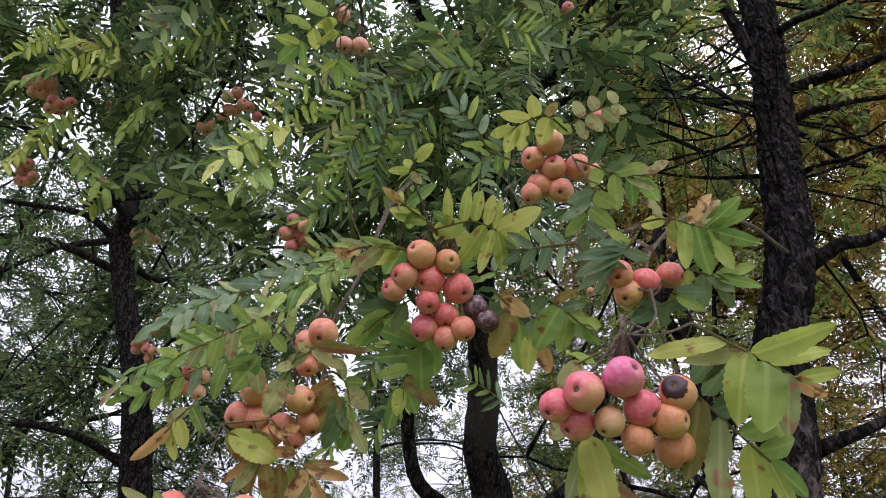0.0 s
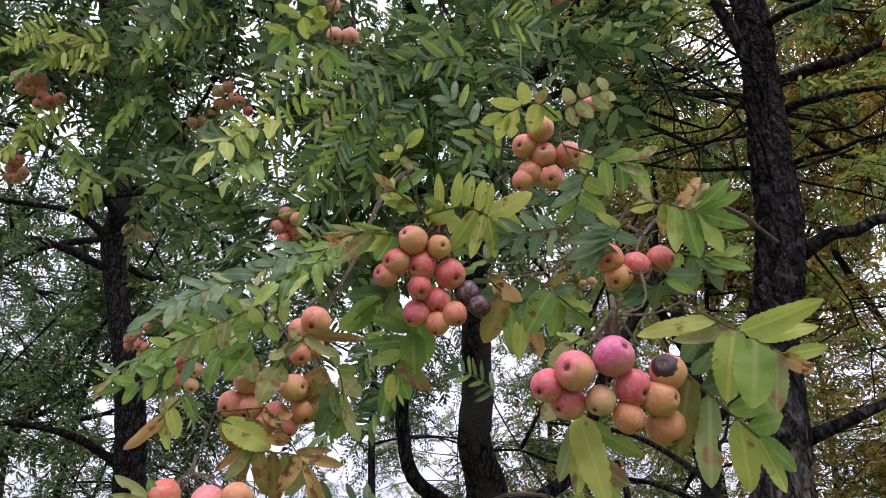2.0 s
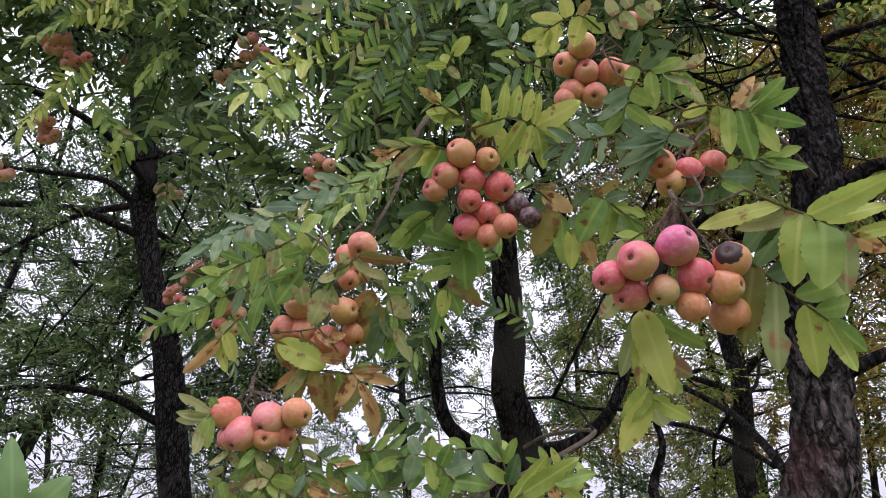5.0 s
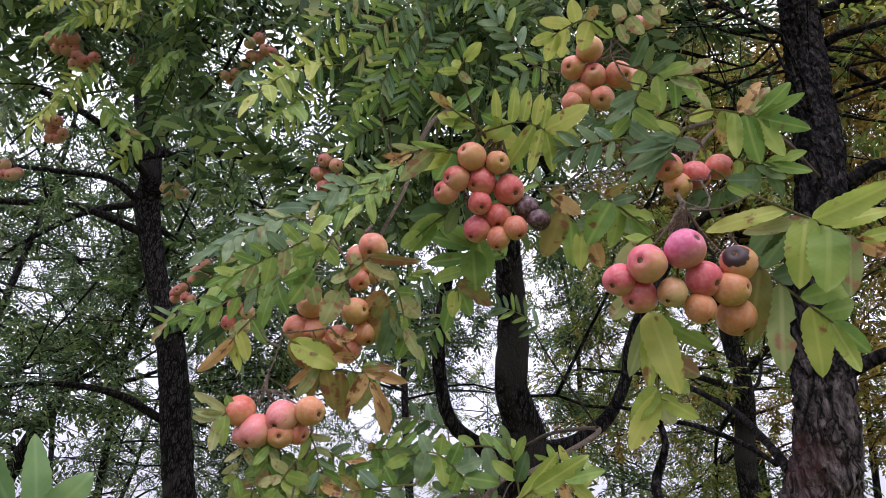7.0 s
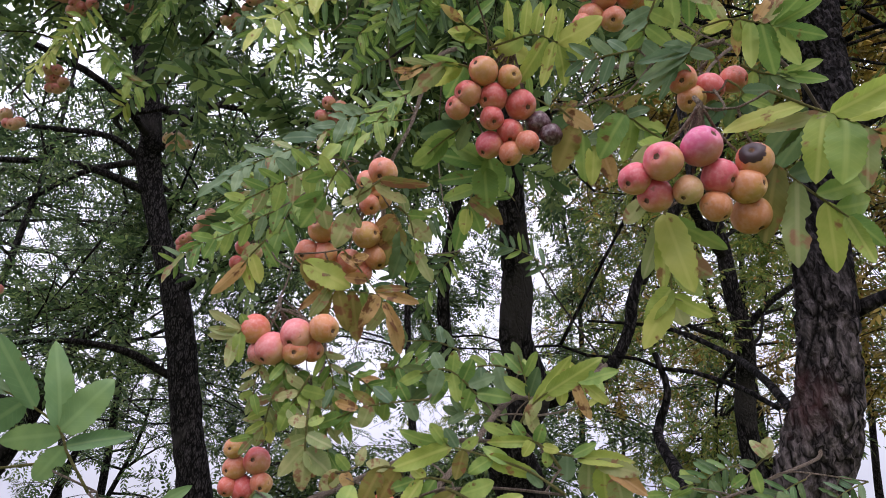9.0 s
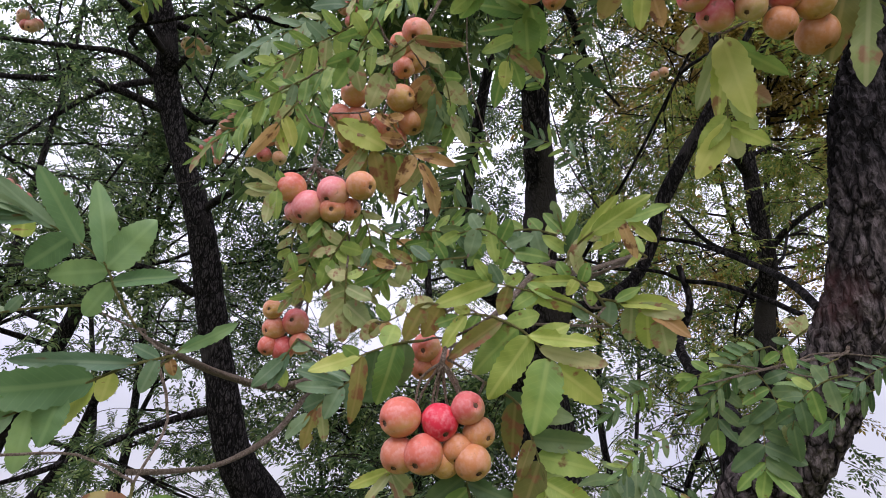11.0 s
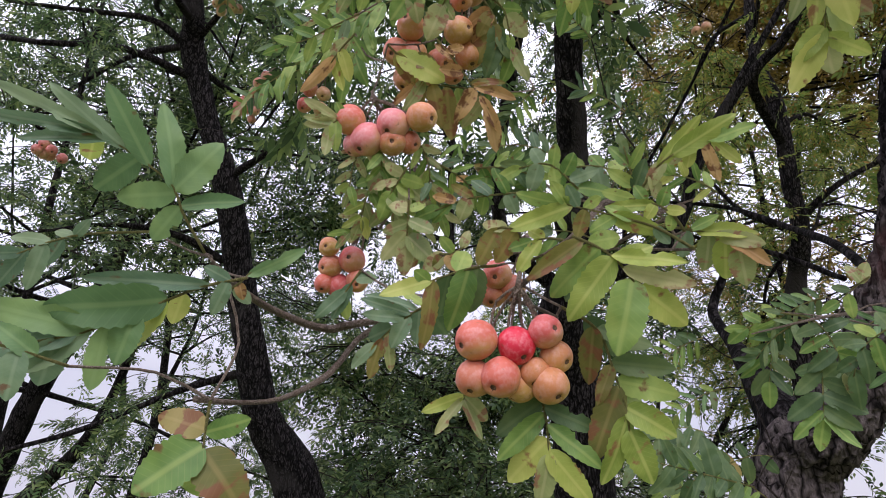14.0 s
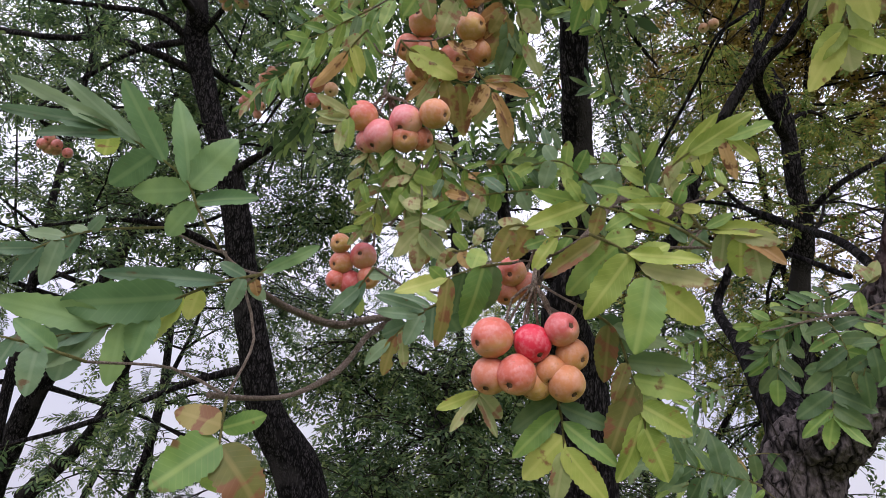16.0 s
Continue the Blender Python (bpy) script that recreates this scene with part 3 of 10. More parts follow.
def cluster(bough, node, label, fruits):
    """A fruit cluster: bent stalks from one node, each with a fruit whose calyx looks out and down."""
    rng = fruit_rng
    node = Vector(node)
    mid = sum((Vector(q[:3]) for q in fruits), Vector()) / len(fruits)
    poses, stalks = [], []
    for x, y, z, r, kind in fruits:
        c = Vector((x, y, z))
        out = (c - mid) * (0.9 / max(r, 0.001) * 0.35) + Vector((rng.uniform(-0.55, 0.55), rng.uniform(-1.0, -0.25), rng.uniform(-1.4, -0.15)))
        if kind == "r":
            out = Vector((-0.45, -0.9, 0.1))
        out.normalize()
        top = c - out * r * 0.85
        bend = (node + top) / 2 + Vector((rng.uniform(-1, 1), rng.uniform(0, 1), rng.uniform(0.2, 1.2))) * r * 0.5
        pts = [(*(node - node), 0.0014), (*(bend - node), 0.0011), (*(top - node), 0.0010), (*(top + out * r * 0.1 - node), 0.0013)]
        v, f = tube_arrays(resample(pts, 0.008), 6)
        stalks.append(mesh_from("stalk", v, f, TWIG))
        zax = -out
        xax = Vector((-0.45 + rng.uniform(-0.5, 0.5), -0.38, 0.85 + rng.uniform(-0.4, 0.3)))  # the sunny cheek
        xax = (xax - zax * xax.dot(zax)).normalized()
        rot = Matrix((xax, zax.cross(xax), zax)).transposed().to_4x4()
        poses.append((Matrix.Translation(c) @ rot @ Matrix.Scale(r, 4), kind))
    back = Vector((rng.uniform(-0.3, 0.3), 0.7, 0.8)) * 0.03
    v, f = tube_arrays(resample([(*back, 0.0022), (*(back * 0.5), 0.002), (0, 0, 0, 0.0024)], 0.006), 8)
    hang_on(bough, node + back)
    cl = part("fruit_cluster", mesh_from("peduncle", v, f, TWIG), bough, Matrix.Translation(node), label)
    for me in stalks:
        part("stalk", me, cl, Matrix.Translation(node))
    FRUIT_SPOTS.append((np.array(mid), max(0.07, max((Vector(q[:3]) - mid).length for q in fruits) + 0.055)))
    for m, kind in poses:
        fr = part("fruit", rng.choice(FRUITS[kind]), cl, m)
        if kind == "k":
            tagged(fr, "shrivelled purple-black rotten fruit")
        elif kind == "r":
            tagged(fr, "pink fruit with a black rotten patch")
    return cl


# ---- crowns: twigs off the limbs, pinnate leaves off the twigs ----
def leaf_template(pairs, length, size, width, seed, detail=True):
    """One whole pinnate leaf as vertices and faces: rachis along x, leaflets to both sides, drooping."""
    rng = random.Random(seed)
    verts, faces = [], []
    for i in range(pairs * 2 + 1):
        end = i == pairs * 2
        u = 1.0 if end else 0.15 + 0.8 * (i // 2) / max(1, pairs - 1) * 0.98
        a = 0.0 if end else radians(rng.uniform(55, 72) - 18 * u) * (1 if i % 2 else -1)
        d = Vector((math.cos(a), math.sin(a), rng.uniform(-0.45, 0.05))).normalized()
        nrm = Vector((rng.uniform(-0.3, 0.3), rng.uniform(-0.3, 0.3), 1))
        nrm = (nrm - d * nrm.dot(d)).normalized()
        y = nrm.cross(d)
        o = Vector((length * u, 0, -0.16 * length * u * u))
        s = size * rng.uniform(0.8, 1.1)
        k = len(verts)
        shape = ((0, 0, 0), (0.3, width, 0.05), (0.7, width * 0.9, 0), (1, 0, -0.1), (0.7, -width * 0.9, 0), (0.3, -width, 0.05)) if detail else (
            (0, 0, 0), (0.45, width, 0.03), (1, 0, -0.08), (0.45, -width, 0.03))
        for x_, y_, z_ in shape:
            verts.append(o + d * x_ * s + y * y_ * s + nrm * z_ * s)
        if detail:
            faces += [(k, k + 1, k + 5), (k + 1, k + 2, k + 4, k + 5), (k + 2, k + 3, k + 4)]
        else:
            faces.append((k, k + 1, k + 2, k + 3))
    if detail:
        k = len(verts)
        w = 0.0012 + length * 0.003
        for u in (-0.15, 0.5, 1.0):
            for s in (-w, w):
                verts.append(Vector((length * u, s, -0.16 * length * u * abs(u))))
        faces += [(k, k + 2, k + 3, k + 1), (k + 2, k + 4, k + 5, k + 3)]
    return np.array([tuple(v) for v in verts]), faces


def unit(v):
    return v / (np.linalg.norm(v, axis=-1, keepdims=True) + 1e-9)


def leaf_axes(pos, direction, rng):
    """Local axes of leaves: along direction, blade mostly facing up."""
    n = len(pos)
    x = unit(direction)
    up = np.stack([rng.normal(0, 0.45, n), rng.normal(-0.15, 0.45, n), np.full(n, 1.0)], 1)
    up = unit(up - x * np.sum(up * x, 1)[:, None])
    return np.stack([x, np.cross(up, x), up], 2)


def twig_points(limbs, count, length, rng, start=0.25, droop=0.5, keep=None):
    """Twigs from random places on limbs: start, direction, length and the points along them where leaves sit."""
    curves = [resample(p, 0.1) for p in limbs]
    weight = np.array([len(c) for c in curves], float)
    twigs = []
    for ci in rng.choice(len(curves), count, p=weight / weight.sum()):
        c = curves[ci]
        i = int(rng.uniform(start, 1.0) * (len(c) - 1))
        run = unit(c[min(i + 1, len(c) - 1), :3] - c[max(i - 1, 0), :3])
        d = unit(rng.normal(0, 1, 3) + run * 0.7)
        d[2] = d[2] * 0.6 + 0.1
        ln = rng.uniform(*length)
        u = np.linspace(0, 1, 7)[:, None]
        p = c[i, :3] + d * ln * u + np.array([0, 0, -1]) * droop * ln * u * u
        p += rng.normal(0, 0.015 * ln, p.shape) * u
        twigs.append(p)
    if keep is not None:
        ok = keep(np.array([p[-1] for p in twigs])) & keep(np.array([p[3] for p in twigs]))
        twigs = [p for p, k in zip(twigs, ok) if k]
    return twigs


def twig_mesh(name, twigs, mat, radius):
    vs, fs, base = [], [], 0
    for p in twigs:
        c = np.hstack([p, np.linspace(radius, radius * 0.35, len(p))[:, None]])
        v, f = tube_arrays(c, 4)
        vs.append(v)
        fs += [tuple(i + base for i in q) for q in f]
        base += len(v)
    return mesh_from(name, np.vstack(vs), fs, mat)


def leaves_on(twigs, per_twig, rng, keep=None):
    pos, dirs = [], []
    for p in twigs:
        run = unit(np.gradient(p, axis=0))
        for k in range(per_twig):
            u = rng.uniform(0.15, 1.0) * (len(p) - 1)
            i = min(int(u), len(p) - 2)
            q = p[i] + (p[i + 1] - p[i]) * (u - i)
            d = run[i] * 0.6 + rng.normal(0, 0.7, 3)
            d[2] = d[2] * 0.6 - 0.25
            pos.append(q)
            dirs.append(d)
    pos, dirs = np.array(pos), np.array(dirs)
    if keep is not None:
        ok = keep(pos)
        pos, dirs = pos[ok], dirs[ok]
    return pos, dirs


def leaf_cloud(name, pos, dirs, templates, mat, rng, spread=(0.75, 1.2)):
    """Many leaves joined into one mesh."""
    fr = leaf_axes(pos, dirs, rng)
    pick = rng.integers(0, len(templates), len(pos))
    vs, loops, counts, base = [], [], [], 0
    for ti, (tv, tf) in enumerate(templates):
        m = pick == ti
        if not m.any():
            continue
        sc = rng.uniform(*spread, m.sum())
        v = np.einsum("nij,kj->nki", fr[m], tv) * sc[:, None, None] + pos[m][:, None, :]
        k = len(tv)
        flat = np.concatenate([np.array(f) for f in tf])
        cnt = np.array([len(f) for f in tf])
        n = m.sum()
        loops.append((flat[None, :] + (np.arange(n) * k)[:, None]).ravel() + base)
        counts.append(np.tile(cnt, n))
        vs.append(v.reshape(-1, 3))
        base += n * k
    vs, loops, counts = np.vstack(vs), np.concatenate(loops), np.concatenate(counts)
    me = bpy.data.meshes.new(name)
    me.vertices.add(len(vs))
    me.vertices.foreach_set("co", vs.astype(np.float32).ravel())
    me.loops.add(len(loops))
    me.loops.foreach_set("vertex_index", loops.astype(np.int32))
    me.polygons.add(len(counts))
    me.polygons.foreach_set("loop_start", np.concatenate([[0], np.cumsum(counts)[:-1]]).astype(np.int32))
    me.materials.append(mat)
    me.update(calc_edges=True)
    return me


FINE = [leaf_template(n, 0.17, 0.046, 0.15, s) for s, n in enumerate((6, 7, 8, 7))]
SMALL = [leaf_template(n, 0.15, 0.040, 0.16, s + 9) for s, n in enumerate((6, 7, 6))]
FEATHER = [leaf_template(n, 0.19, 0.056, 0.20, s + 20, False) for s, n in enumerate((4, 5, 6))]


# about where the camera stands; crown leaves are left out towards it
VIEWPOINT = np.array([0.0, 0.0, 1.6])
TRUNK_SPOTS = []


def clear_of_view(p):
    """False near the camera and where leaves would hide fruits or trunks from it."""
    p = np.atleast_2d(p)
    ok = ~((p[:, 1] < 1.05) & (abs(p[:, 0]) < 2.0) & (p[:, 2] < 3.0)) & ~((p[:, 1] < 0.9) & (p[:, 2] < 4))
    for o, r in FRUIT_SPOTS + TRUNK_SPOTS:
        v, a = p - o, VIEWPOINT - np.asarray(o)
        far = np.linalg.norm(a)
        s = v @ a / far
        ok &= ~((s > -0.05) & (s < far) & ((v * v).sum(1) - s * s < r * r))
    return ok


def grow_limbs(trunk, count, reach, rng, low=0.2, lift=0.35, radius=0.03, wander=0.22):
    """Random limbs off the upper part of a trunk, bending outward, with side limbs."""
    c = resample(trunk, 0.1)
    c = c[np.argsort(c[:, 2])]
    zs = c[:, 2]
    limbs = []
    for k in range(count):
        z = zs[0] + (zs[-1] - zs[0]) * rng.uniform(low, 1.0)
        i = int(np.argmin(abs(zs - z)))
        a = rng.uniform(0, 2 * math.pi)
        d = np.array([math.cos(a), math.sin(a), rng.uniform(0.0, 1.0) * lift + 0.05])
        ln = rng.uniform(0.5, 1.0) * reach
        pts = [(*c[i, :3], radius)]
        p = c[i, :3].copy()
        for s in range(4):
            d = d + rng.normal(0, wander, 3)
            d[2] -= 0.07
            p = p + unit(d) * ln / 4
            pts.append((*p, radius * (0.75 - 0.17 * s)))
        limbs.append(pts)
        q = np.array(pts[2][:3])
        e = unit(d + rng.normal(0, 0.8, 3)) * ln * 0.5
        limbs.append([(*q, radius * 0.5), (*(q + e * 0.5), radius * 0.35), (*(q + e), radius * 0.15)])
    return limbs


def crown(tree, limbs, twigs, per_twig, templates, mat, seed, length=(0.3, 0.7), droop=0.5, start=0.25, keep=clear_of_view, twig_mat=None, radius=0.004, spread=(0.75, 1.2), label=""):
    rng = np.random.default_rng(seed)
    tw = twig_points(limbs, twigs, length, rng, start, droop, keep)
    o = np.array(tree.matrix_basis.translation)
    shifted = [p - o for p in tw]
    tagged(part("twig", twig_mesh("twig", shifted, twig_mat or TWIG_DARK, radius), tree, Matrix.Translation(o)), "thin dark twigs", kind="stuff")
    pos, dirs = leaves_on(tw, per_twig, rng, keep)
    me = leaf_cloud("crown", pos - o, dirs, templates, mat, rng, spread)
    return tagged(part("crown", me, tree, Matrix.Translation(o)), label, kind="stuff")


# ---- ground ----
def ground_height(x, y):
    return 0.08 * math.sin(x * 0.31) * math.cos(y * 0.27) - 0.0004 * max(0.0, y - 6) ** 2 * (1 if y < 60 else 0) - (1.17 if y >= 60 else 0)


gv, gf = [], []
rings = [0.0, 1, 2, 3.5, 5, 7, 10, 14, 20, 30, 45, 70, 120, 250, 600, 1500, 3000]
for r in rings:
    for j in range(48):
        a = 2 * math.pi * j / 48
        x, y = r * math.cos(a), r * math.sin(a)
        gv.append((x, y, (ground_height(x, min(y, 59)) if r < 200 else -1.0) - 0.055 * max(0.0, r - 20)))
for i in range(len(rings) - 1):
    for j in range(48):
        a, b = i * 48 + j, i * 48 + (j + 1) % 48
        gf.append((a, a + 48, b + 48, b))
tagged(new("ground", mesh_from("ground", gv, gf, GROUND)), "grassy meadow ground with dry patches", "ground", kind="structure")


# ---- trees ----
def down_to_ground(trunk, shift, flare=1.5):
    """Goes on from a trunk's lowest point to a flared foot in the ground."""
    t = sorted(trunk, key=lambda q: -q[2])
    x, y, z, r = t[-1]
    dx, dy = shift
    return t + [(x + dx * 0.5, y + dy * 0.5, z * 0.5, r * 1.08), (x + dx * 0.8, y + dy * 0.8, 0.12, r * 1.2), (x + dx, y + dy, -0.15, r * flare)]


def tree(trunk, limbs, label, shift=(0.1, 0.1), sides=16, step=0.05, mat=BARK, plates=0.0, rough=0.10, seed=0, name="service_tree", group="service trees"):
    full = down_to_ground(trunk, shift)
    t = thing(name, (full[-1][0], full[-1][1], 0), label, "tree", group)
    limb(t, "trunk", full, mat, sides, step, rough, seed, plates)
    for i, p in enumerate(limbs):
        limb(t, "limb", p, mat, 10, 0.05, 0.15, seed + i + 1)
    return t


def thin_limbs(t, limbs, sides=6, step=0.12):
    for p in limbs:
        limb(t, "limb", p, BARK, sides, step, 0.1)


LEFT_TRUNK = [(-2.743, 2.219, 7.453, 0.059), (-2.447, 2.898, 5.825, 0.063), (-2.271, 3.479, 4.674, 0.070), (-2.315, 3.682, 4.388, 0.082), (-2.192, 3.795, 3.922, 0.072), (-2.009, 3.900, 3.402, 0.089), (-1.866, 4.104, 2.613, 0.096), (-1.718, 4.246, 1.991, 0.114), (-1.518, 4.418, 1.598, 0.149)]
LEFT_LIMB_A = [(-2.358, 3.669, 4.403, 0.0281), (-2.516, 3.486, 4.479, 0.0228), (-2.87, 3.357, 4.468, 0.0167), (-3.306, 3.142, 4.402, 0.0106)]
LEFT_LIMB_B = [(-2.358, 3.669, 4.403, 0.0266), (-2.644, 3.535, 4.232, 0.0182), (-2.876, 3.454, 3.988, 0.0137), (-3.141, 3.395, 3.711, 0.0076)]
LEFT_LIMB_C = [(-2.242, 3.638, 4.453, 0.0236), (-1.866, 3.356, 4.524, 0.0152), (-1.461, 3.138, 4.507, 0.0122), (-1.054, 2.829, 4.617, 0.0076)]
LEFT_LIMB_D = [(-2.255, 4.463, 3.121, 0.0304), (-2.463, 4.153, 3.2, 0.0251), (-2.798, 3.907, 3.183, 0.016), (-3.154, 3.73, 3.068, 0.0076)]
LEFT_LIMB_E = [(-1.971, 3.866, 3.508, 0.0266), (-1.744, 3.682, 3.507, 0.0213), (-1.463, 3.501, 3.515, 0.0129), (-1.138, 3.346, 3.471, 0.0076)]
LEFT_LIMB_F = [(-2.371, 3.112, 5.529, 0.0342), (-2.403, 2.861, 5.707, 0.0274), (-2.433, 2.528, 6.001, 0.016), (-2.537, 2.094, 6.431, 0.0084)]
LEFT_LIMB_G = [(-1.869, 4.230, 2.271, 0.029), (-2.166, 4.029, 2.127, 0.019), (-2.657, 3.847, 1.863, 0.016), (-2.992, 3.643, 1.714, 0.011)]
RIGHT_TRUNK = [(1.419, 1.587, 5.285, 0.064), (1.313, 1.739, 4.550, 0.066), (1.247, 1.752, 4.010, 0.063), (1.160, 1.759, 3.478, 0.066), (1.013, 1.664, 2.914, 0.066), (0.891, 1.644, 2.592, 0.065), (0.817, 1.633, 2.233, 0.067), (0.766, 1.688, 2.003, 0.078), (0.648, 1.818, 1.738, 0.077), (0.564, 1.974, 1.578, 0.104)]
RIGHT_LIMB_A = [(1.192, 1.764, 3.852, 0.0291), (1.146, 1.724, 4.045, 0.0242), (1.091, 1.675, 4.282, 0.0192), (1.051, 1.477, 4.731, 0.0124)]
RIGHT_LIMB_B = [(1.284, 1.778, 3.769, 0.024), (1.341, 1.728, 3.754, 0.0216), (1.383, 1.695, 3.753, 0.0194), (1.438, 1.662, 3.743, 0.018), (1.5, 1.64, 3.75, 0.0166), (1.581, 1.584, 3.763, 0.0133), (1.693, 1.546, 3.806, 0.0101)]
RIGHT_LIMB_C = [(1.248, 1.776, 3.597, 0.019), (1.294, 1.725, 3.595, 0.0158), (1.35, 1.693, 3.582, 0.0128), (1.439, 1.691, 3.612, 0.0112), (1.549, 1.675, 3.617, 0.0097), (1.62, 1.675, 3.628, 0.0083), (1.715, 1.653, 3.657, 0.0067)]
RIGHT_LIMB_D = [(1.057, 1.668, 2.876, 0.026), (1.14, 1.609, 2.913, 0.02), (1.213, 1.607, 2.923, 0.018), (1.269, 1.588, 2.948, 0.016), (1.355, 1.583, 2.962, 0.0132), (1.42, 1.565, 2.989, 0.0104)]
RIGHT_LIMB_E = [(0.905, 1.659, 2.312, 0.021), (0.971, 1.611, 2.332, 0.016), (1.064, 1.589, 2.368, 0.012), (1.211, 1.584, 2.434, 0.008)]
RIGHT_LIMB_F = [(1.141, 1.757, 3.652, 0.011), (1.065, 1.778, 3.703, 0.0105), (0.976, 1.813, 3.738, 0.0097), (0.904, 1.821, 3.782, 0.009), (0.806, 1.849, 3.85, 0.0083), (0.673, 1.904, 3.948, 0.0067), (0.568, 1.923, 4.079, 0.0053)]
RIGHT_LIMB_G = [(0.731, 1.721, 2.078, 0.012), (0.785, 1.984, 2.247, 0.012), (0.905, 2.539, 2.519, 0.011), (0.797, 2.957, 2.796, 0.009), (0.477, 3.097, 2.897, 0.006)]
RIGHT_LIMB_H = [(0.634, 2.097, 1.612, 0.085), (0.600, 2.030, 1.740, 0.068), (0.625, 2.250, 1.900, 0.050), (0.655, 2.560, 2.085, 0.026), (0.670, 2.830, 2.290, 0.019), (0.730, 2.810, 2.450, 0.016), (0.700, 2.800, 2.620, 0.012)]
RIGHT_LIMB_I = [(0.932, 2.279, 2.239, 0.01), (0.953, 2.411, 2.297, 0.0096), (0.939, 2.568, 2.391, 0.0096), (0.81, 2.67, 2.489, 0.0092), (0.717, 2.806, 2.554, 0.0088), (0.657, 2.823, 2.593, 0.008), (0.576, 2.82, 2.611, 0.0072), (0.43, 2.843, 2.629, 0.0068), (0.31, 2.84, 2.677, 0.0064), (0.17, 2.833, 2.671, 0.0056), (0.054, 2.799, 2.687, 0.0048), (-0.044, 2.758, 2.701, 0.0044), (-0.162, 2.741, 2.689, 0.004)]
RIGHT_LIMB_J = [(1.154, 1.808, 3.72, 0.012), (1.069, 1.804, 3.73, 0.0116), (1.004, 1.809, 3.724, 0.0112), (0.941, 1.786, 3.728, 0.0092), (0.859, 1.775, 3.749, 0.0072), (0.745, 1.751, 3.745, 0.004)]
RIGHT_LIMB_K = [(1.119, 1.849, 3.39, 0.009), (0.96, 1.902, 3.427, 0.007), (0.828, 1.928, 3.464, 0.005), (0.728, 1.935, 3.499, 0.003)]
RIGHT_LIMB_L = [(1.256, 1.809, 3.581, 0.011), (1.282, 1.77, 3.507, 0.0104), (1.33, 1.757, 3.421, 0.0096), (1.362, 1.746, 3.358, 0.0084), (1.411, 1.717, 3.315, 0.0072), (1.442, 1.69, 3.259, 0.0052), (1.491, 1.653, 3.223, 0.0032)]
RIGHT_LIMB_M = [(1.218, 1.818, 3.357, 0.012), (1.254, 1.729, 3.339, 0.0101), (1.303, 1.66, 3.297, 0.0083), (1.343, 1.602, 3.286, 0.0075), (1.368, 1.56, 3.262, 0.0067), (1.409, 1.506, 3.242, 0.0049), (1.435, 1.465, 3.212, 0.003)]
RIGHT_LIMB_N = [(1.269, 1.706, 4.021, 0.017), (1.332, 1.632, 4.013, 0.0147), (1.38, 1.58, 3.981, 0.0126), (1.426, 1.518, 3.964, 0.0098), (1.461, 1.473, 3.936, 0.007)]
MIDDLE_TRUNK = [(0.063, 1.738, 5.001, 0.039), (0.076, 2.090, 4.163, 0.045), (0.104, 2.318, 3.672, 0.051), (0.114, 2.453, 3.139, 0.059), (0.124, 2.598, 2.849, 0.065), (0.110, 2.679, 2.647, 0.070), (0.162, 2.805, 2.450, 0.087), (0.064, 2.877, 2.264, 0.097), (0.137, 3.104, 1.970, 0.120)]
MIDDLE_LIMB_A = [(0.103, 2.902, 2.383, 0.046), (-0.024, 2.843, 2.462, 0.033), (-0.140, 2.786, 2.542, 0.030), (-0.186, 2.743, 2.700, 0.030), (-0.188, 2.674, 2.906, 0.027), (-0.129, 2.582, 3.250, 0.025), (-0.046, 2.543, 3.699, 0.019)]
MIDDLE_LIMB_B = [(0.196, 2.819, 2.430, 0.041), (0.354, 2.861, 2.475, 0.032), (0.529, 2.914, 2.598, 0.029), (0.635, 2.925, 2.781, 0.028), (0.694, 2.914, 2.996, 0.025), (0.916, 2.919, 3.390, 0.018), (1.220, 2.860, 3.897, 0.015)]
MIDDLE_LIMB_D = [(0.095, 2.170, 3.879, 0.033), (0.349, 1.827, 3.857, 0.023), (0.536, 1.586, 3.861, 0.017), (0.630, 1.327, 3.885, 0.009)]
MIDDLE_LIMB_E = [(0.082, 2.185, 3.858, 0.028), (-0.242, 1.934, 3.675, 0.019), (-0.454, 1.777, 3.540, 0.015), (-0.760, 1.650, 3.529, 0.008)]
MIDDLE_LIMB_F = [(0.292, 2.673, 2.618, 0.008), (0.430, 2.576, 2.847, 0.007), (0.575, 2.493, 3.090, 0.006), (0.898, 2.378, 3.688, 0.005)]
THIN_TRUNK = [(1.573, 4.226, 5.255, 0.033), (1.594, 4.359, 4.610, 0.043), (1.712, 4.427, 4.178, 0.054), (1.757, 4.534, 3.614, 0.058), (1.786, 4.585, 3.272, 0.062), (1.796, 4.915, 2.743, 0.072)]
THIN_LIMB_A = [(1.730, 4.468, 3.930, 0.039), (1.433, 4.068, 4.179, 0.033), (1.578, 3.815, 4.333, 0.027), (1.783, 3.612, 4.665, 0.014)]
THIN_LIMB_B = [(1.756, 4.563, 3.304, 0.030), (1.495, 4.324, 3.280, 0.022), (1.282, 4.177, 3.305, 0.015), (1.045, 3.964, 3.431, 0.009)]
THIN_LIMB_C = [(1.762, 4.630, 3.359, 0.031), (1.989, 4.471, 3.578, 0.021), (2.269, 4.349, 3.718, 0.015), (2.611, 4.338, 3.869, 0.009)]
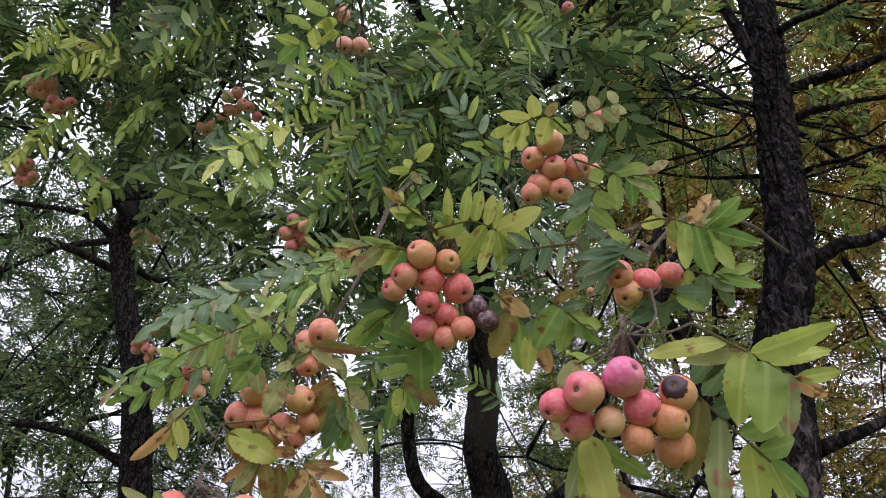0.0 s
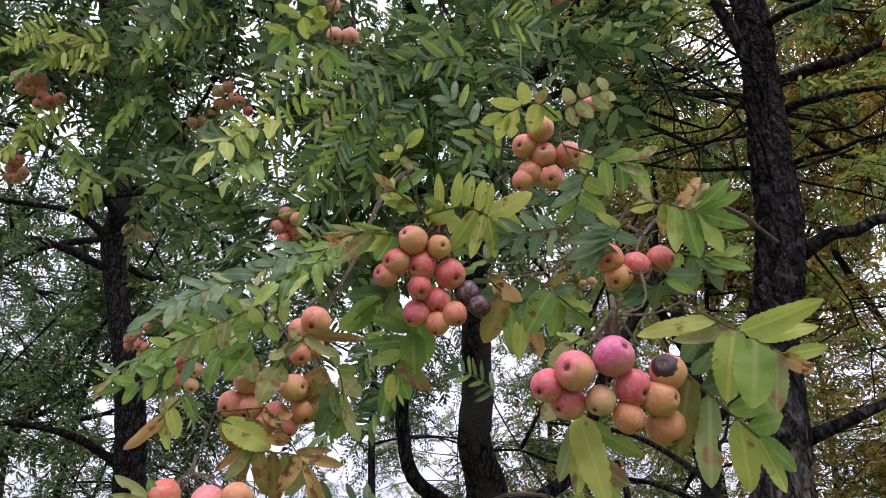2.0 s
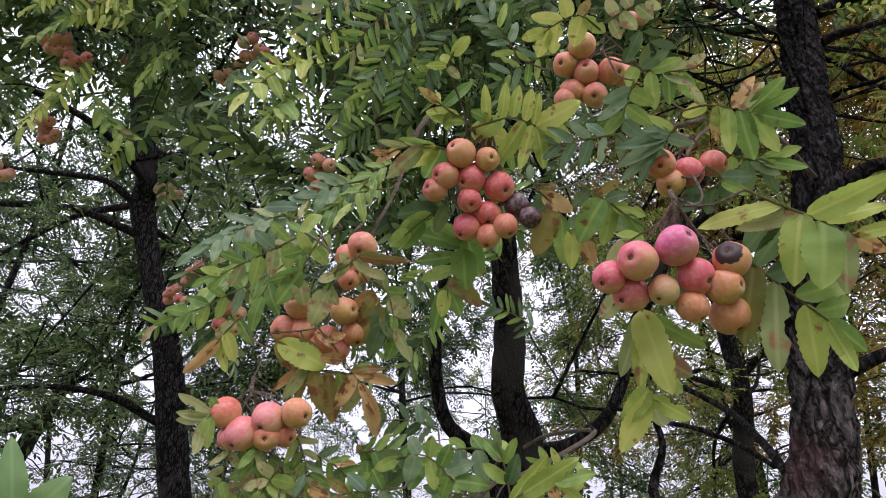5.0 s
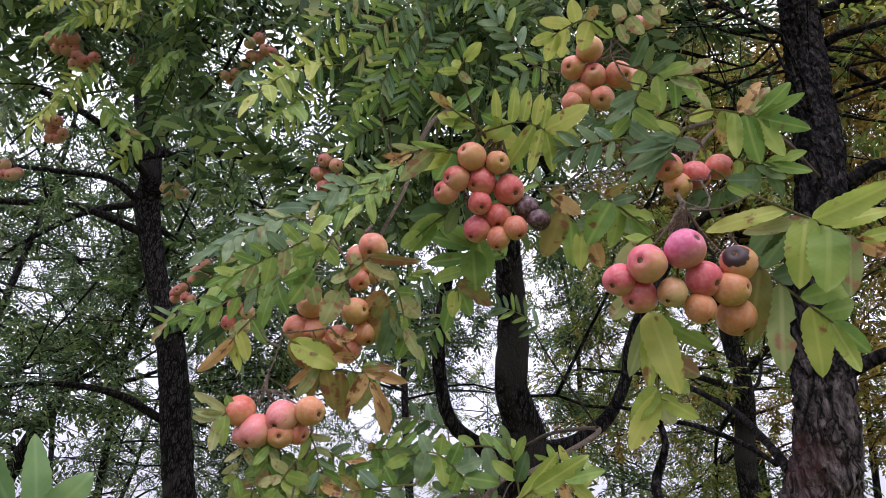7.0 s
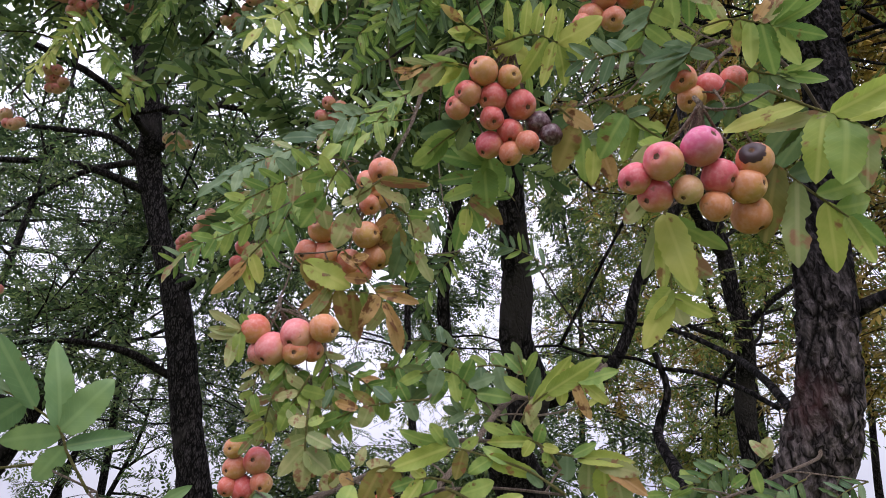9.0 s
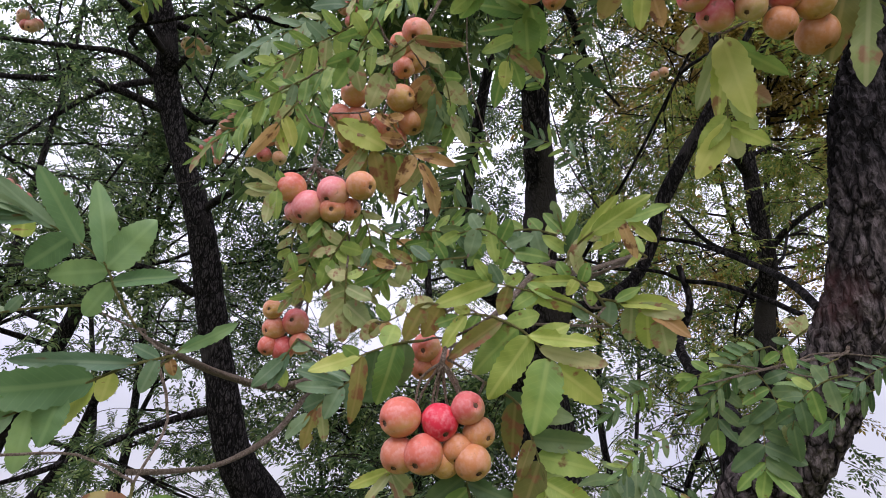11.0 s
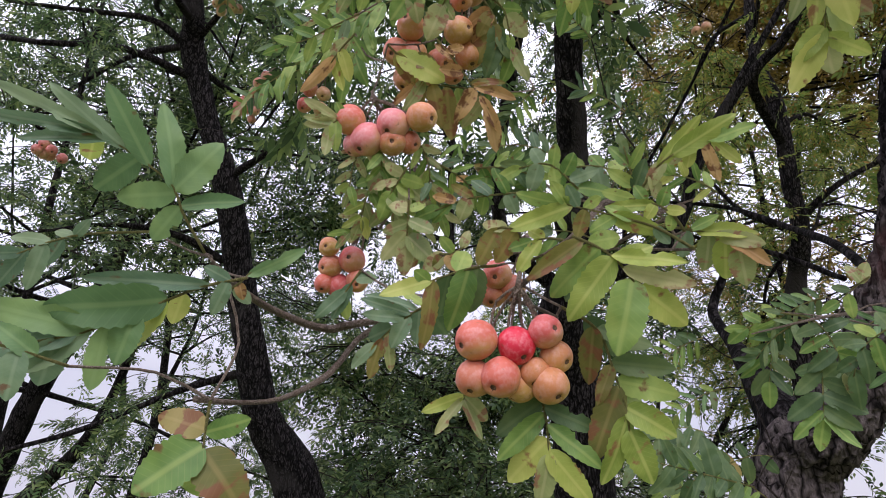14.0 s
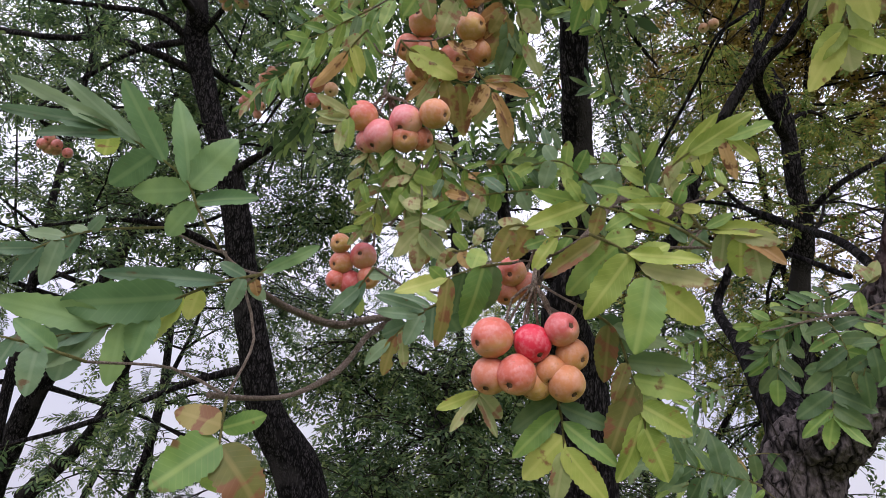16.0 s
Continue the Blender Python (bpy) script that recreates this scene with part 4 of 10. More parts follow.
THIN_LIMB_D = [(0.940, 4.175, 3.422, 0.040), (1.105, 4.082, 3.735, 0.038), (1.289, 3.990, 4.048, 0.036), (1.508, 3.928, 4.294, 0.029)]
FAR_LEFT_TRUNK = [(-3.858, 5.784, 4.039, 0.056), (-4.291, 5.885, 3.031, 0.081), (-4.635, 5.902, 2.280, 0.100), (-4.901, 5.983, 1.386, 0.117)]
FAR_LEFT_LIMB_A = [(-4.599, 6.019, 1.396, 0.081), (-3.957, 5.728, 1.832, 0.059), (-3.599, 5.515, 2.243, 0.041), (-3.249, 5.225, 2.863, 0.024)]
TWIG_A = [(-0.274, 0.974, 1.768, 0.005), (-0.328, 0.922, 1.743, 0.005), (-0.361, 0.843, 1.741, 0.004), (-0.368, 0.757, 1.739, 0.004), (-0.349, 0.634, 1.730, 0.002)]
TWIG_B = [(-0.274, 0.976, 1.761, 0.005), (-0.295, 0.941, 1.733, 0.004), (-0.314, 0.893, 1.681, 0.004), (-0.341, 0.818, 1.641, 0.003), (-0.364, 0.756, 1.628, 0.003), (-0.375, 0.692, 1.622, 0.003)]
CANOPY_LIMB_A = [(0.492, 1.211, 4.040, 0.012), (0.267, 1.266, 3.433, 0.008), (0.004, 1.190, 3.009, 0.005), (-0.219, 1.142, 2.720, 0.003)]
CANOPY_LIMB_B = [(-0.391, 0.948, 3.672, 0.007), (-0.197, 0.914, 3.041, 0.004), (-0.217, 0.928, 2.761, 0.002), (-0.273, 0.988, 2.587, 0.002)]
CANOPY_LIMB_C = [(-1.207, 1.345, 4.278, 0.012), (-1.245, 1.393, 3.606, 0.008), (-1.317, 1.483, 3.217, 0.004), (-1.420, 1.497, 3.018, 0.003)]
CANOPY_LIMB_D = [(-0.705, 1.250, 4.093, 0.011), (-0.680, 1.331, 3.464, 0.007), (-0.745, 1.393, 3.201, 0.005), (-0.996, 1.582, 3.095, 0.004)]
CANOPY_LIMB_E = [(-0.151, 1.104, 3.810, 0.009), (0.031, 1.199, 3.342, 0.006), (0.141, 1.123, 2.938, 0.003), (0.123, 0.996, 2.597, 0.002)]
CANOPY_LIMB_F = [(-2.214, 1.593, 3.876, 0.013), (-1.487, 1.442, 3.610, 0.009), (-1.159, 1.449, 3.444, 0.006), (-0.838, 1.410, 3.345, 0.004)]
CANOPY_LIMB_G = [(0.947, 1.325, 4.421, 0.013), (0.612, 1.394, 3.789, 0.009), (0.350, 1.372, 3.461, 0.005), (0.167, 1.363, 3.292, 0.003)]
CANOPY_LIMB_H = [(-0.253, 1.293, 2.850, 0.005), (-0.338, 1.366, 2.743, 0.004), (-0.606, 1.596, 2.750, 0.004), (-1.003, 1.993, 2.690, 0.003)]
FRUIT_STEM_RIGHT = [(0.596, 1.051, 2.546, 0.004), (0.373, 0.756, 2.344, 0.003), (0.243, 0.617, 2.171, 0.002), (0.204, 0.516, 2.034, 0.001), (0.163, 0.458, 1.984, 0.001)]
FRUIT_STEM_MID = [(0.280, 0.643, 2.239, 0.003), (0.165, 0.624, 2.191, 0.003), (0.085, 0.594, 2.160, 0.002), (0.019, 0.546, 2.154, 0.002)]
FRUIT_STEM_HANG = [(-0.075, 0.992, 2.592, 0.005), (-0.115, 0.837, 2.290, 0.003), (-0.142, 0.811, 2.188, 0.003), (-0.150, 0.811, 2.074, 0.003), (-0.204, 0.794, 1.982, 0.002), (-0.204, 0.796, 1.898, 0.002), (-0.250, 0.831, 1.841, 0.002)]
FRUIT_STEM_LOW = [(0.221, 1.331, 2.076, 0.0045), (0.072, 1.003, 1.922, 0.004), (0.016, 0.815, 1.863, 0.004), (-0.034, 0.701, 1.777, 0.003), (-0.082, 0.634, 1.708, 0.002)]
FRUIT_STEM_SIDE = [(0.692, 1.576, 1.940, 0.004), (0.474, 1.257, 1.851, 0.003), (0.322, 1.045, 1.789, 0.002), (0.213, 1.010, 1.757, 0.001)]

# ---- boughs ----
BOUGH = {}


def bough(key, stems, at, label, mat=TWIG):
    t = thing("fruiting_bough", at, label, "bough", "boughs of service fruit")
    BOUGH[key] = t
    for p in stems:
        limb(t, "stem", p, mat, 8, 0.02, 0.2)
    STEM_POINTS[t.name] = [tuple(q[:3]) for p in stems for q in resample(p, 0.03)]
    return t


def rooted(stem, root, sag=0.1):
    """The stem with its start led back to a place on a trunk or limb."""
    a, r = np.array(root[:3]), stem[0]
    m = (a + np.array(r[:3])) / 2 + np.array([0.0, 0.0, sag])
    return [(*a, r[3] * 1.7), (*m, r[3] * 1.3)] + list(stem)


FRUIT_STEM_RIGHT = rooted(FRUIT_STEM_RIGHT, RIGHT_TRUNK[4], 0.0)
FRUIT_STEM_SIDE = rooted(FRUIT_STEM_SIDE, RIGHT_TRUNK[7], 0.0)
FRUIT_STEM_HANG = rooted(FRUIT_STEM_HANG, MIDDLE_TRUNK[2])
FRUIT_STEM_LOW = rooted(FRUIT_STEM_LOW, MIDDLE_TRUNK[6], 0.02)
TWIG_A = rooted(TWIG_A, MIDDLE_TRUNK[7], 0.05)
leafy_limbs = [CANOPY_LIMB_A, CANOPY_LIMB_B, CANOPY_LIMB_C, CANOPY_LIMB_D, CANOPY_LIMB_E, CANOPY_LIMB_F, CANOPY_LIMB_H]
CANOPY_LIMB_A, CANOPY_LIMB_B, CANOPY_LIMB_E, CANOPY_LIMB_G = (rooted(p, MIDDLE_TRUNK[0]) for p in (CANOPY_LIMB_A, CANOPY_LIMB_B, CANOPY_LIMB_E, CANOPY_LIMB_G))
CANOPY_LIMB_C, CANOPY_LIMB_D, CANOPY_LIMB_F = (rooted(p, LEFT_TRUNK[0]) for p in (CANOPY_LIMB_C, CANOPY_LIMB_D, CANOPY_LIMB_F))
CANOPY_LIMB_H = rooted(CANOPY_LIMB_H, MIDDLE_TRUNK[2])

bough("right", [FRUIT_STEM_RIGHT, FRUIT_STEM_MID], FRUIT_STEM_RIGHT[0][:3], "leafy bough with pink, red and orange service fruits")
bough("hanging", [FRUIT_STEM_HANG], FRUIT_STEM_HANG[0][:3], "drooping bough with orange fruits and wilting leaves")
bough("low", [FRUIT_STEM_LOW, FRUIT_STEM_SIDE], FRUIT_STEM_LOW[0][:3], "low yellow-green bough with red and yellow fruits")
bough("near", [TWIG_A, TWIG_B], TWIG_A[0][:3], "leafy fresh green twig reaching close by")
canopy_limbs = [CANOPY_LIMB_A, CANOPY_LIMB_B, CANOPY_LIMB_C, CANOPY_LIMB_D, CANOPY_LIMB_E, CANOPY_LIMB_F, CANOPY_LIMB_G, CANOPY_LIMB_H]
canopy = bough("canopy", canopy_limbs, CANOPY_LIMB_A[0][:3], "overhanging green boughs with small tan fruit clusters", TWIG_DARK)
bough("left", [CANOPY_LIMB_H], CANOPY_LIMB_H[0][:3], "green bough with small red fruits", TWIG_DARK)

cluster(BOUGH["right"], (0.158, 0.454, 1.986), "hanging cluster of pink and yellow service fruits", [
    (0.125, 0.463, 1.940, 0.0149, 'p'),
    (0.154, 0.460, 1.950, 0.0149, 'm'),
    (0.122, 0.486, 1.925, 0.0136, 'p'),
    (0.106, 0.476, 1.934, 0.0124, 'p'),
    (0.144, 0.477, 1.923, 0.0111, 'c'),
    (0.169, 0.476, 1.933, 0.0140, 'p'),
    (0.195, 0.471, 1.943, 0.0136, 'r'),
    (0.188, 0.478, 1.925, 0.0132, 'y'),
    (0.195, 0.498, 1.912, 0.0153, 'y'),
    (0.165, 0.485, 1.913, 0.0116, 'y'),
])
cluster(BOUGH["right"], (0.025, 0.547, 2.151), "tight cluster of red service fruits, two rotten", [
    (-0.005, 0.550, 2.121, 0.0146, 'o'),
    (0.021, 0.556, 2.117, 0.0123, 'y'),
    (-0.021, 0.562, 2.103, 0.0135, 's'),
    (-0.032, 0.571, 2.093, 0.0123, 's'),
    (0.004, 0.569, 2.103, 0.0146, 's'),
    (0.032, 0.577, 2.098, 0.0157, 's'),
    (0.002, 0.576, 2.082, 0.0123, 's'),
    (0.020, 0.589, 2.074, 0.0135, 's'),
    (-0.001, 0.596, 2.064, 0.0140, 'p'),
    (0.020, 0.597, 2.053, 0.0123, 'a'),
    (0.037, 0.589, 2.059, 0.0123, 'a'),
    (0.049, 0.589, 2.083, 0.0129, 'k'),
    (0.061, 0.589, 2.068, 0.0112, 'k'),
])
cluster(BOUGH["right"], (0.209, 0.637, 2.335), "cluster of orange service fruits", [
    (0.144, 0.613, 2.340, 0.0170, 'a'),
    (0.124, 0.631, 2.327, 0.0156, 'a'),
    (0.149, 0.635, 2.316, 0.0163, 's'),
    (0.180, 0.635, 2.316, 0.0170, 'a'),
    (0.132, 0.651, 2.298, 0.0170, 'a'),
    (0.158, 0.646, 2.287, 0.0156, 'a'),
    (0.195, 0.641, 2.313, 0.0142, 'a'),
    (0.122, 0.651, 2.287, 0.0135, 'a'),
])
cluster(BOUGH["right"], (0.224, 0.556, 2.135), "small cluster of salmon service fruits", [
    (0.188, 0.555, 2.103, 0.0144, 'o'),
    (0.217, 0.567, 2.101, 0.0144, 's'),
    (0.242, 0.567, 2.110, 0.0133, 'o'),
    (0.198, 0.568, 2.089, 0.0139, 'y'),
])
cluster(BOUGH["hanging"], (-0.146, 0.723, 2.086), "cluster of orange service fruits among dry leaves", [
    (-0.205, 0.733, 2.052, 0.0164, 'o'),
    (-0.223, 0.745, 2.027, 0.0157, 'a'),
    (-0.205, 0.753, 2.027, 0.0170, 'a'),
    (-0.212, 0.767, 2.006, 0.0170, 'y'),
    (-0.150, 0.735, 2.043, 0.0164, 'y'),
    (-0.140, 0.758, 2.026, 0.0164, 'y'),
    (-0.173, 0.758, 2.019, 0.0164, 'a'),
    (-0.189, 0.765, 2.010, 0.0144, 'y'),
    (-0.160, 0.768, 2.010, 0.0131, 'a'),
])
cluster(BOUGH["hanging"], (-0.142, 0.714, 2.142), "pair of orange service fruits", [
    (-0.131, 0.715, 2.120, 0.0183, 'a'),
    (-0.150, 0.725, 2.112, 0.0156, 'a'),
    (-0.137, 0.738, 2.098, 0.0156, 'y'),
    (-0.148, 0.733, 2.085, 0.0135, 'a'),
])
cluster(BOUGH["hanging"], (-0.233, 0.701, 1.934), "cluster of pink and orange service fruits", [
    (-0.259, 0.705, 1.913, 0.0161, 'o'),
    (-0.240, 0.711, 1.893, 0.0172, 'q'),
    (-0.213, 0.706, 1.906, 0.0172, 'q'),
    (-0.182, 0.700, 1.910, 0.0155, 'y'),
    (-0.254, 0.717, 1.890, 0.0131, 'q'),
    (-0.214, 0.713, 1.890, 0.0149, 'a'),
    (-0.198, 0.721, 1.893, 0.0125, 'a'),
])
cluster(BOUGH["hanging"], (-0.266, 0.812, 1.834), "cluster of red and yellow service fruits", [
    (-0.299, 0.801, 1.808, 0.0115, 'y'),
    (-0.299, 0.812, 1.789, 0.0134, 'a'),
    (-0.274, 0.811, 1.796, 0.0154, 's'),
    (-0.290, 0.822, 1.768, 0.0141, 's'),
    (-0.305, 0.814, 1.769, 0.0115, 'o'),
    (-0.268, 0.817, 1.772, 0.0128, 'a'),
])
cluster(BOUGH["low"], (-0.085, 0.610, 1.700), "large cluster of red and yellow service fruits", [
    (-0.117, 0.612, 1.658, 0.0156, 'o'),
    (-0.087, 0.617, 1.655, 0.0144, 'm2'),
    (-0.065, 0.614, 1.665, 0.0131, 's'),
    (-0.057, 0.626, 1.648, 0.0131, 'y'),
    (-0.062, 0.623, 1.626, 0.0144, 'y'),
    (-0.119, 0.623, 1.631, 0.0148, 'a'),
    (-0.099, 0.616, 1.631, 0.0152, 'o'),
    (-0.085, 0.631, 1.627, 0.0135, 'y'),
    (-0.073, 0.624, 1.635, 0.0127, 'y'),
])
cluster(BOUGH["low"], (-0.081, 0.658, 1.746), "small cluster of orange service fruits behind", [
    (-0.103, 0.652, 1.723, 0.0128, 'o'),
    (-0.107, 0.662, 1.709, 0.0118, 'a'),
    (-0.091, 0.660, 1.714, 0.0118, 'a'),
])
cluster(BOUGH["left"], (-0.462, 1.190, 2.318), "small cluster of red and cream service fruits", [
    (-0.491, 1.188, 2.288, 0.0154, 's'),
    (-0.462, 1.186, 2.274, 0.0143, 'c'),
    (-0.500, 1.193, 2.255, 0.0154, 's'),
    (-0.469, 1.196, 2.247, 0.0143, 'c'),
])
cluster(BOUGH["canopy"], (-0.895, 1.764, 2.684), "small cluster of tan and salmon service fruits", [
    (-0.909, 1.736, 2.632, 0.0152, 'h'),
    (-0.886, 1.747, 2.613, 0.0152, 'h'),
    (-0.927, 1.766, 2.621, 0.0152, 'h'),
    (-0.867, 1.748, 2.607, 0.0137, 'f'),
    (-0.896, 1.738, 2.643, 0.0137, 'h'),
    (-0.928, 1.758, 2.634, 0.0144, 'h'),
    (-0.884, 1.768, 2.593, 0.0129, 'f'),
])
cluster(BOUGH["canopy"], (-0.835, 1.748, 2.750), "small cluster of tan and salmon service fruits", [
    (-0.861, 1.732, 2.694, 0.0167, 'f'),
    (-0.843, 1.740, 2.722, 0.0167, 'h'),
    (-0.824, 1.752, 2.708, 0.0167, 'f'),
    (-0.838, 1.747, 2.689, 0.0167, 'h'),
    (-0.881, 1.756, 2.677, 0.0158, 'f'),
    (-0.858, 1.771, 2.695, 0.0158, 'h'),
])
cluster(BOUGH["canopy"], (-1.064, 1.835, 3.132), "small cluster of tan and salmon service fruits", [
    (-1.081, 1.815, 3.089, 0.0175, 'c'),
    (-1.051, 1.828, 3.094, 0.0175, 'c'),
    (-1.087, 1.849, 3.073, 0.0175, 'c'),
    (-1.033, 1.827, 3.062, 0.0175, 'c'),
    (-1.030, 1.853, 3.082, 0.0166, 'c'),
    (-1.102, 1.840, 3.099, 0.0166, 'c'),
])
cluster(BOUGH["canopy"], (-1.261, 1.357, 3.361), "small cluster of tan and salmon service fruits", [
    (-1.308, 1.356, 3.321, 0.0203, 'h'),
    (-1.265, 1.351, 3.309, 0.0203, 'h'),
    (-1.236, 1.357, 3.317, 0.0203, 'h'),
    (-1.290, 1.375, 3.296, 0.0187, 'h'),
    (-1.262, 1.378, 3.292, 0.0203, 'h'),
    (-1.225, 1.387, 3.271, 0.0187, 'h'),
    (-1.207, 1.397, 3.260, 0.0187, 'h'),
    (-1.165, 1.384, 3.256, 0.0187, 'h'),
    (-1.236, 1.400, 3.251, 0.0187, 'f'),
    (-1.230, 1.424, 3.272, 0.0177, 'h'),
    (-1.240, 1.380, 3.299, 0.0191, 'h'),
])
cluster(BOUGH["canopy"], (-0.609, 1.283, 3.224), "small cluster of tan and salmon service fruits", [
    (-0.629, 1.273, 3.160, 0.0173, 'f'),
    (-0.607, 1.277, 3.181, 0.0173, 'h'),
    (-0.631, 1.305, 3.143, 0.0173, 'f'),
    (-0.614, 1.314, 3.148, 0.0173, 'h'),
    (-0.589, 1.293, 3.152, 0.0173, 'f'),
    (-0.567, 1.288, 3.135, 0.0158, 'h'),
    (-0.652, 1.330, 3.138, 0.0163, 'f'),
    (-0.548, 1.311, 3.122, 0.0150, 'h'),
])
cluster(BOUGH["canopy"], (-0.712, 1.378, 3.189), "small cluster of tan and salmon service fruits", [
    (-0.701, 1.372, 3.148, 0.0163, 'f'),
    (-0.727, 1.365, 3.134, 0.0149, 'f'),
    (-0.719, 1.388, 3.139, 0.0149, 'h'),
])
cluster(BOUGH["canopy"], (-1.353, 1.540, 3.186), "small cluster of tan and salmon service fruits", [
    (-1.357, 1.529, 3.142, 0.0175, 'f'),
    (-1.327, 1.530, 3.141, 0.0175, 'h'),
    (-1.365, 1.561, 3.133, 0.0175, 'f'),
    (-1.313, 1.554, 3.110, 0.0175, 'f'),
    (-1.336, 1.562, 3.094, 0.0175, 'h'),
    (-1.357, 1.560, 3.096, 0.0160, 'h'),
    (-1.344, 1.586, 3.123, 0.0166, 'f'),
    (-1.348, 1.555, 3.132, 0.0166, 'h'),
])
cluster(BOUGH["canopy"], (-0.355, 1.238, 2.732), "small cluster of tan and salmon service fruits", [
    (-0.360, 1.230, 2.691, 0.0166, 'h'),
    (-0.330, 1.226, 2.671, 0.0166, 'f'),
    (-0.380, 1.249, 2.667, 0.0166, 'h'),
    (-0.363, 1.264, 2.672, 0.0155, 'h'),
    (-0.367, 1.267, 2.643, 0.0155, 'h'),
    (-0.336, 1.265, 2.660, 0.0155, 'h'),
    (-0.355, 1.287, 2.668, 0.0146, 'h'),
    (-0.340, 1.254, 2.695, 0.0157, 'h'),
])
cluster(BOUGH["canopy"], (-0.134, 0.688, 2.671), "small cluster of tan and salmon service fruits", [
    (-0.135, 0.698, 2.637, 0.0147, 'f'),
    (-0.159, 0.693, 2.634, 0.0139, 'f'),
    (-0.162, 0.662, 2.672, 0.0122, 'h'),
])
cluster(BOUGH["canopy"], (-0.004, 1.048, 3.173), "small cluster of tan and salmon service fruits", [
    (-0.022, 1.055, 3.132, 0.0150, 'h'),
    (0.008, 1.051, 3.139, 0.0139, 'f'),
])
cluster(BOUGH["canopy"], (0.321, 1.102, 3.373), "small cluster of tan and salmon service fruits", [
    (0.310, 1.095, 3.313, 0.0165, 'h'),
])
cluster(BOUGH["canopy"], (-1.035, 1.401, 3.742), "small cluster of tan and salmon service fruits", [
    (-1.036, 1.405, 3.684, 0.0210, 'f'),
    (-1.008, 1.408, 3.672, 0.0193, 'h'),
    (-0.984, 1.412, 3.662, 0.0175, 'h'),
    (-1.023, 1.394, 3.706, 0.0175, 'f'),
    (-1.032, 1.436, 3.682, 0.0182, 'h'),
    (-1.044, 1.419, 3.714, 0.0166, 'f'),
])
cluster(BOUGH["canopy"], (-1.167, 1.329, 3.492), "small cluster of tan and salmon service fruits", [
    (-1.164, 1.324, 3.435, 0.0175, 'f'),
    (-1.144, 1.328, 3.451, 0.0175, 'h'),
])
cluster(BOUGH["canopy"], (-1.194, 1.576, 3.490), "small cluster of tan and salmon service fruits", [
    (-1.189, 1.570, 3.452, 0.0158, 'h'),
    (-1.160, 1.562, 3.432, 0.0158, 'h'),
])
cluster(BOUGH["canopy"], (0.229, 0.633, 2.423), "small cluster of tan and salmon service fruits", [
    (0.211, 0.618, 2.388, 0.0106, 'h'),
    (0.224, 0.615, 2.388, 0.0099, 'f'),
])
cluster(BOUGH["canopy"], (0.478, 1.853, 2.941), "small cluster of tan and salmon service fruits", [
    (0.446, 1.846, 2.886, 0.0152, 'c'),
    (0.469, 1.824, 2.883, 0.0152, 'c'),
])
cluster(BOUGH["canopy"], (-1.731, 1.977, 2.689), "small cluster of tan and salmon service fruits", [
    (-1.729, 1.954, 2.625, 0.0193, 'h'),
    (-1.714, 1.962, 2.649, 0.0193, 'h'),
    (-1.686, 1.969, 2.629, 0.0193, 'h'),
    (-1.723, 1.978, 2.621, 0.0193, 'f'),
    (-1.662, 1.997, 2.611, 0.0182, 'h'),
    (-1.710, 1.997, 2.623, 0.0182, 'h'),
])
cluster(BOUGH["canopy"], (-1.415, 1.512, 2.990), "small cluster of tan and salmon service fruits", [
    (-1.410, 1.499, 2.943, 0.0183, 'f'),
    (-1.387, 1.513, 2.913, 0.0183, 'f'),
    (-1.387, 1.532, 2.937, 0.0167, 'h'),
    (-1.405, 1.511, 2.917, 0.0167, 'h'),
    (-1.432, 1.525, 2.949, 0.0173, 'f'),
    (-1.388, 1.525, 2.928, 0.0173, 'f'),
])


# trunks and limbs kept free of crown leaves on the camera's side
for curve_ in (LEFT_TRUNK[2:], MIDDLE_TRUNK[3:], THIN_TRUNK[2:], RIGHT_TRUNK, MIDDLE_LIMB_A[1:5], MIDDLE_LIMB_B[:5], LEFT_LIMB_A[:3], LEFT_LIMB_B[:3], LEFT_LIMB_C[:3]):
    TRUNK_SPOTS += [(q[:3], max(0.05, q[3] * 0.85)) for q in resample(curve_, 0.12)]

rng_left = np.random.default_rng(41)
left_limbs = [LEFT_LIMB_A, LEFT_LIMB_B, LEFT_LIMB_C, LEFT_LIMB_D, LEFT_LIMB_E, LEFT_LIMB_F, LEFT_LIMB_G]
left_tree = tree(LEFT_TRUNK, left_limbs, "dark-barked service tree with curved leaning trunk", (0.35, 0.2), 20, 0.04, BARK, 0.006, seed=3)
left_extra = grow_limbs(LEFT_TRUNK, 16, 2.6, rng_left, 0.36)
thin_limbs(left_tree, left_extra)
crown(left_tree, left_limbs + left_extra, 260, 8, FINE, CROWN_GREEN, 1, (0.3, 0.75), label="feathery dark green crown of pinnate leaves")

rng_mid = np.random.default_rng(42)
mid_limbs = [MIDDLE_LIMB_A, MIDDLE_LIMB_B, MIDDLE_LIMB_D, MIDDLE_LIMB_E, MIDDLE_LIMB_F]
mid_tree = tree(MIDDLE_TRUNK, mid_limbs, "dark service tree forking into three stems", (0.1, 0.3), 20, 0.04, BARK, 0.005, seed=5)
mid_extra = grow_limbs(MIDDLE_TRUNK, 12, 2.1, rng_mid, 0.5)
thin_limbs(mid_tree, mid_extra)
crown(mid_tree, [MIDDLE_LIMB_D, MIDDLE_LIMB_E] + mid_extra, 125, 8, FINE, CROWN_GREEN, 2, (0.25, 0.6), label="dense green crown of pinnate leaves")

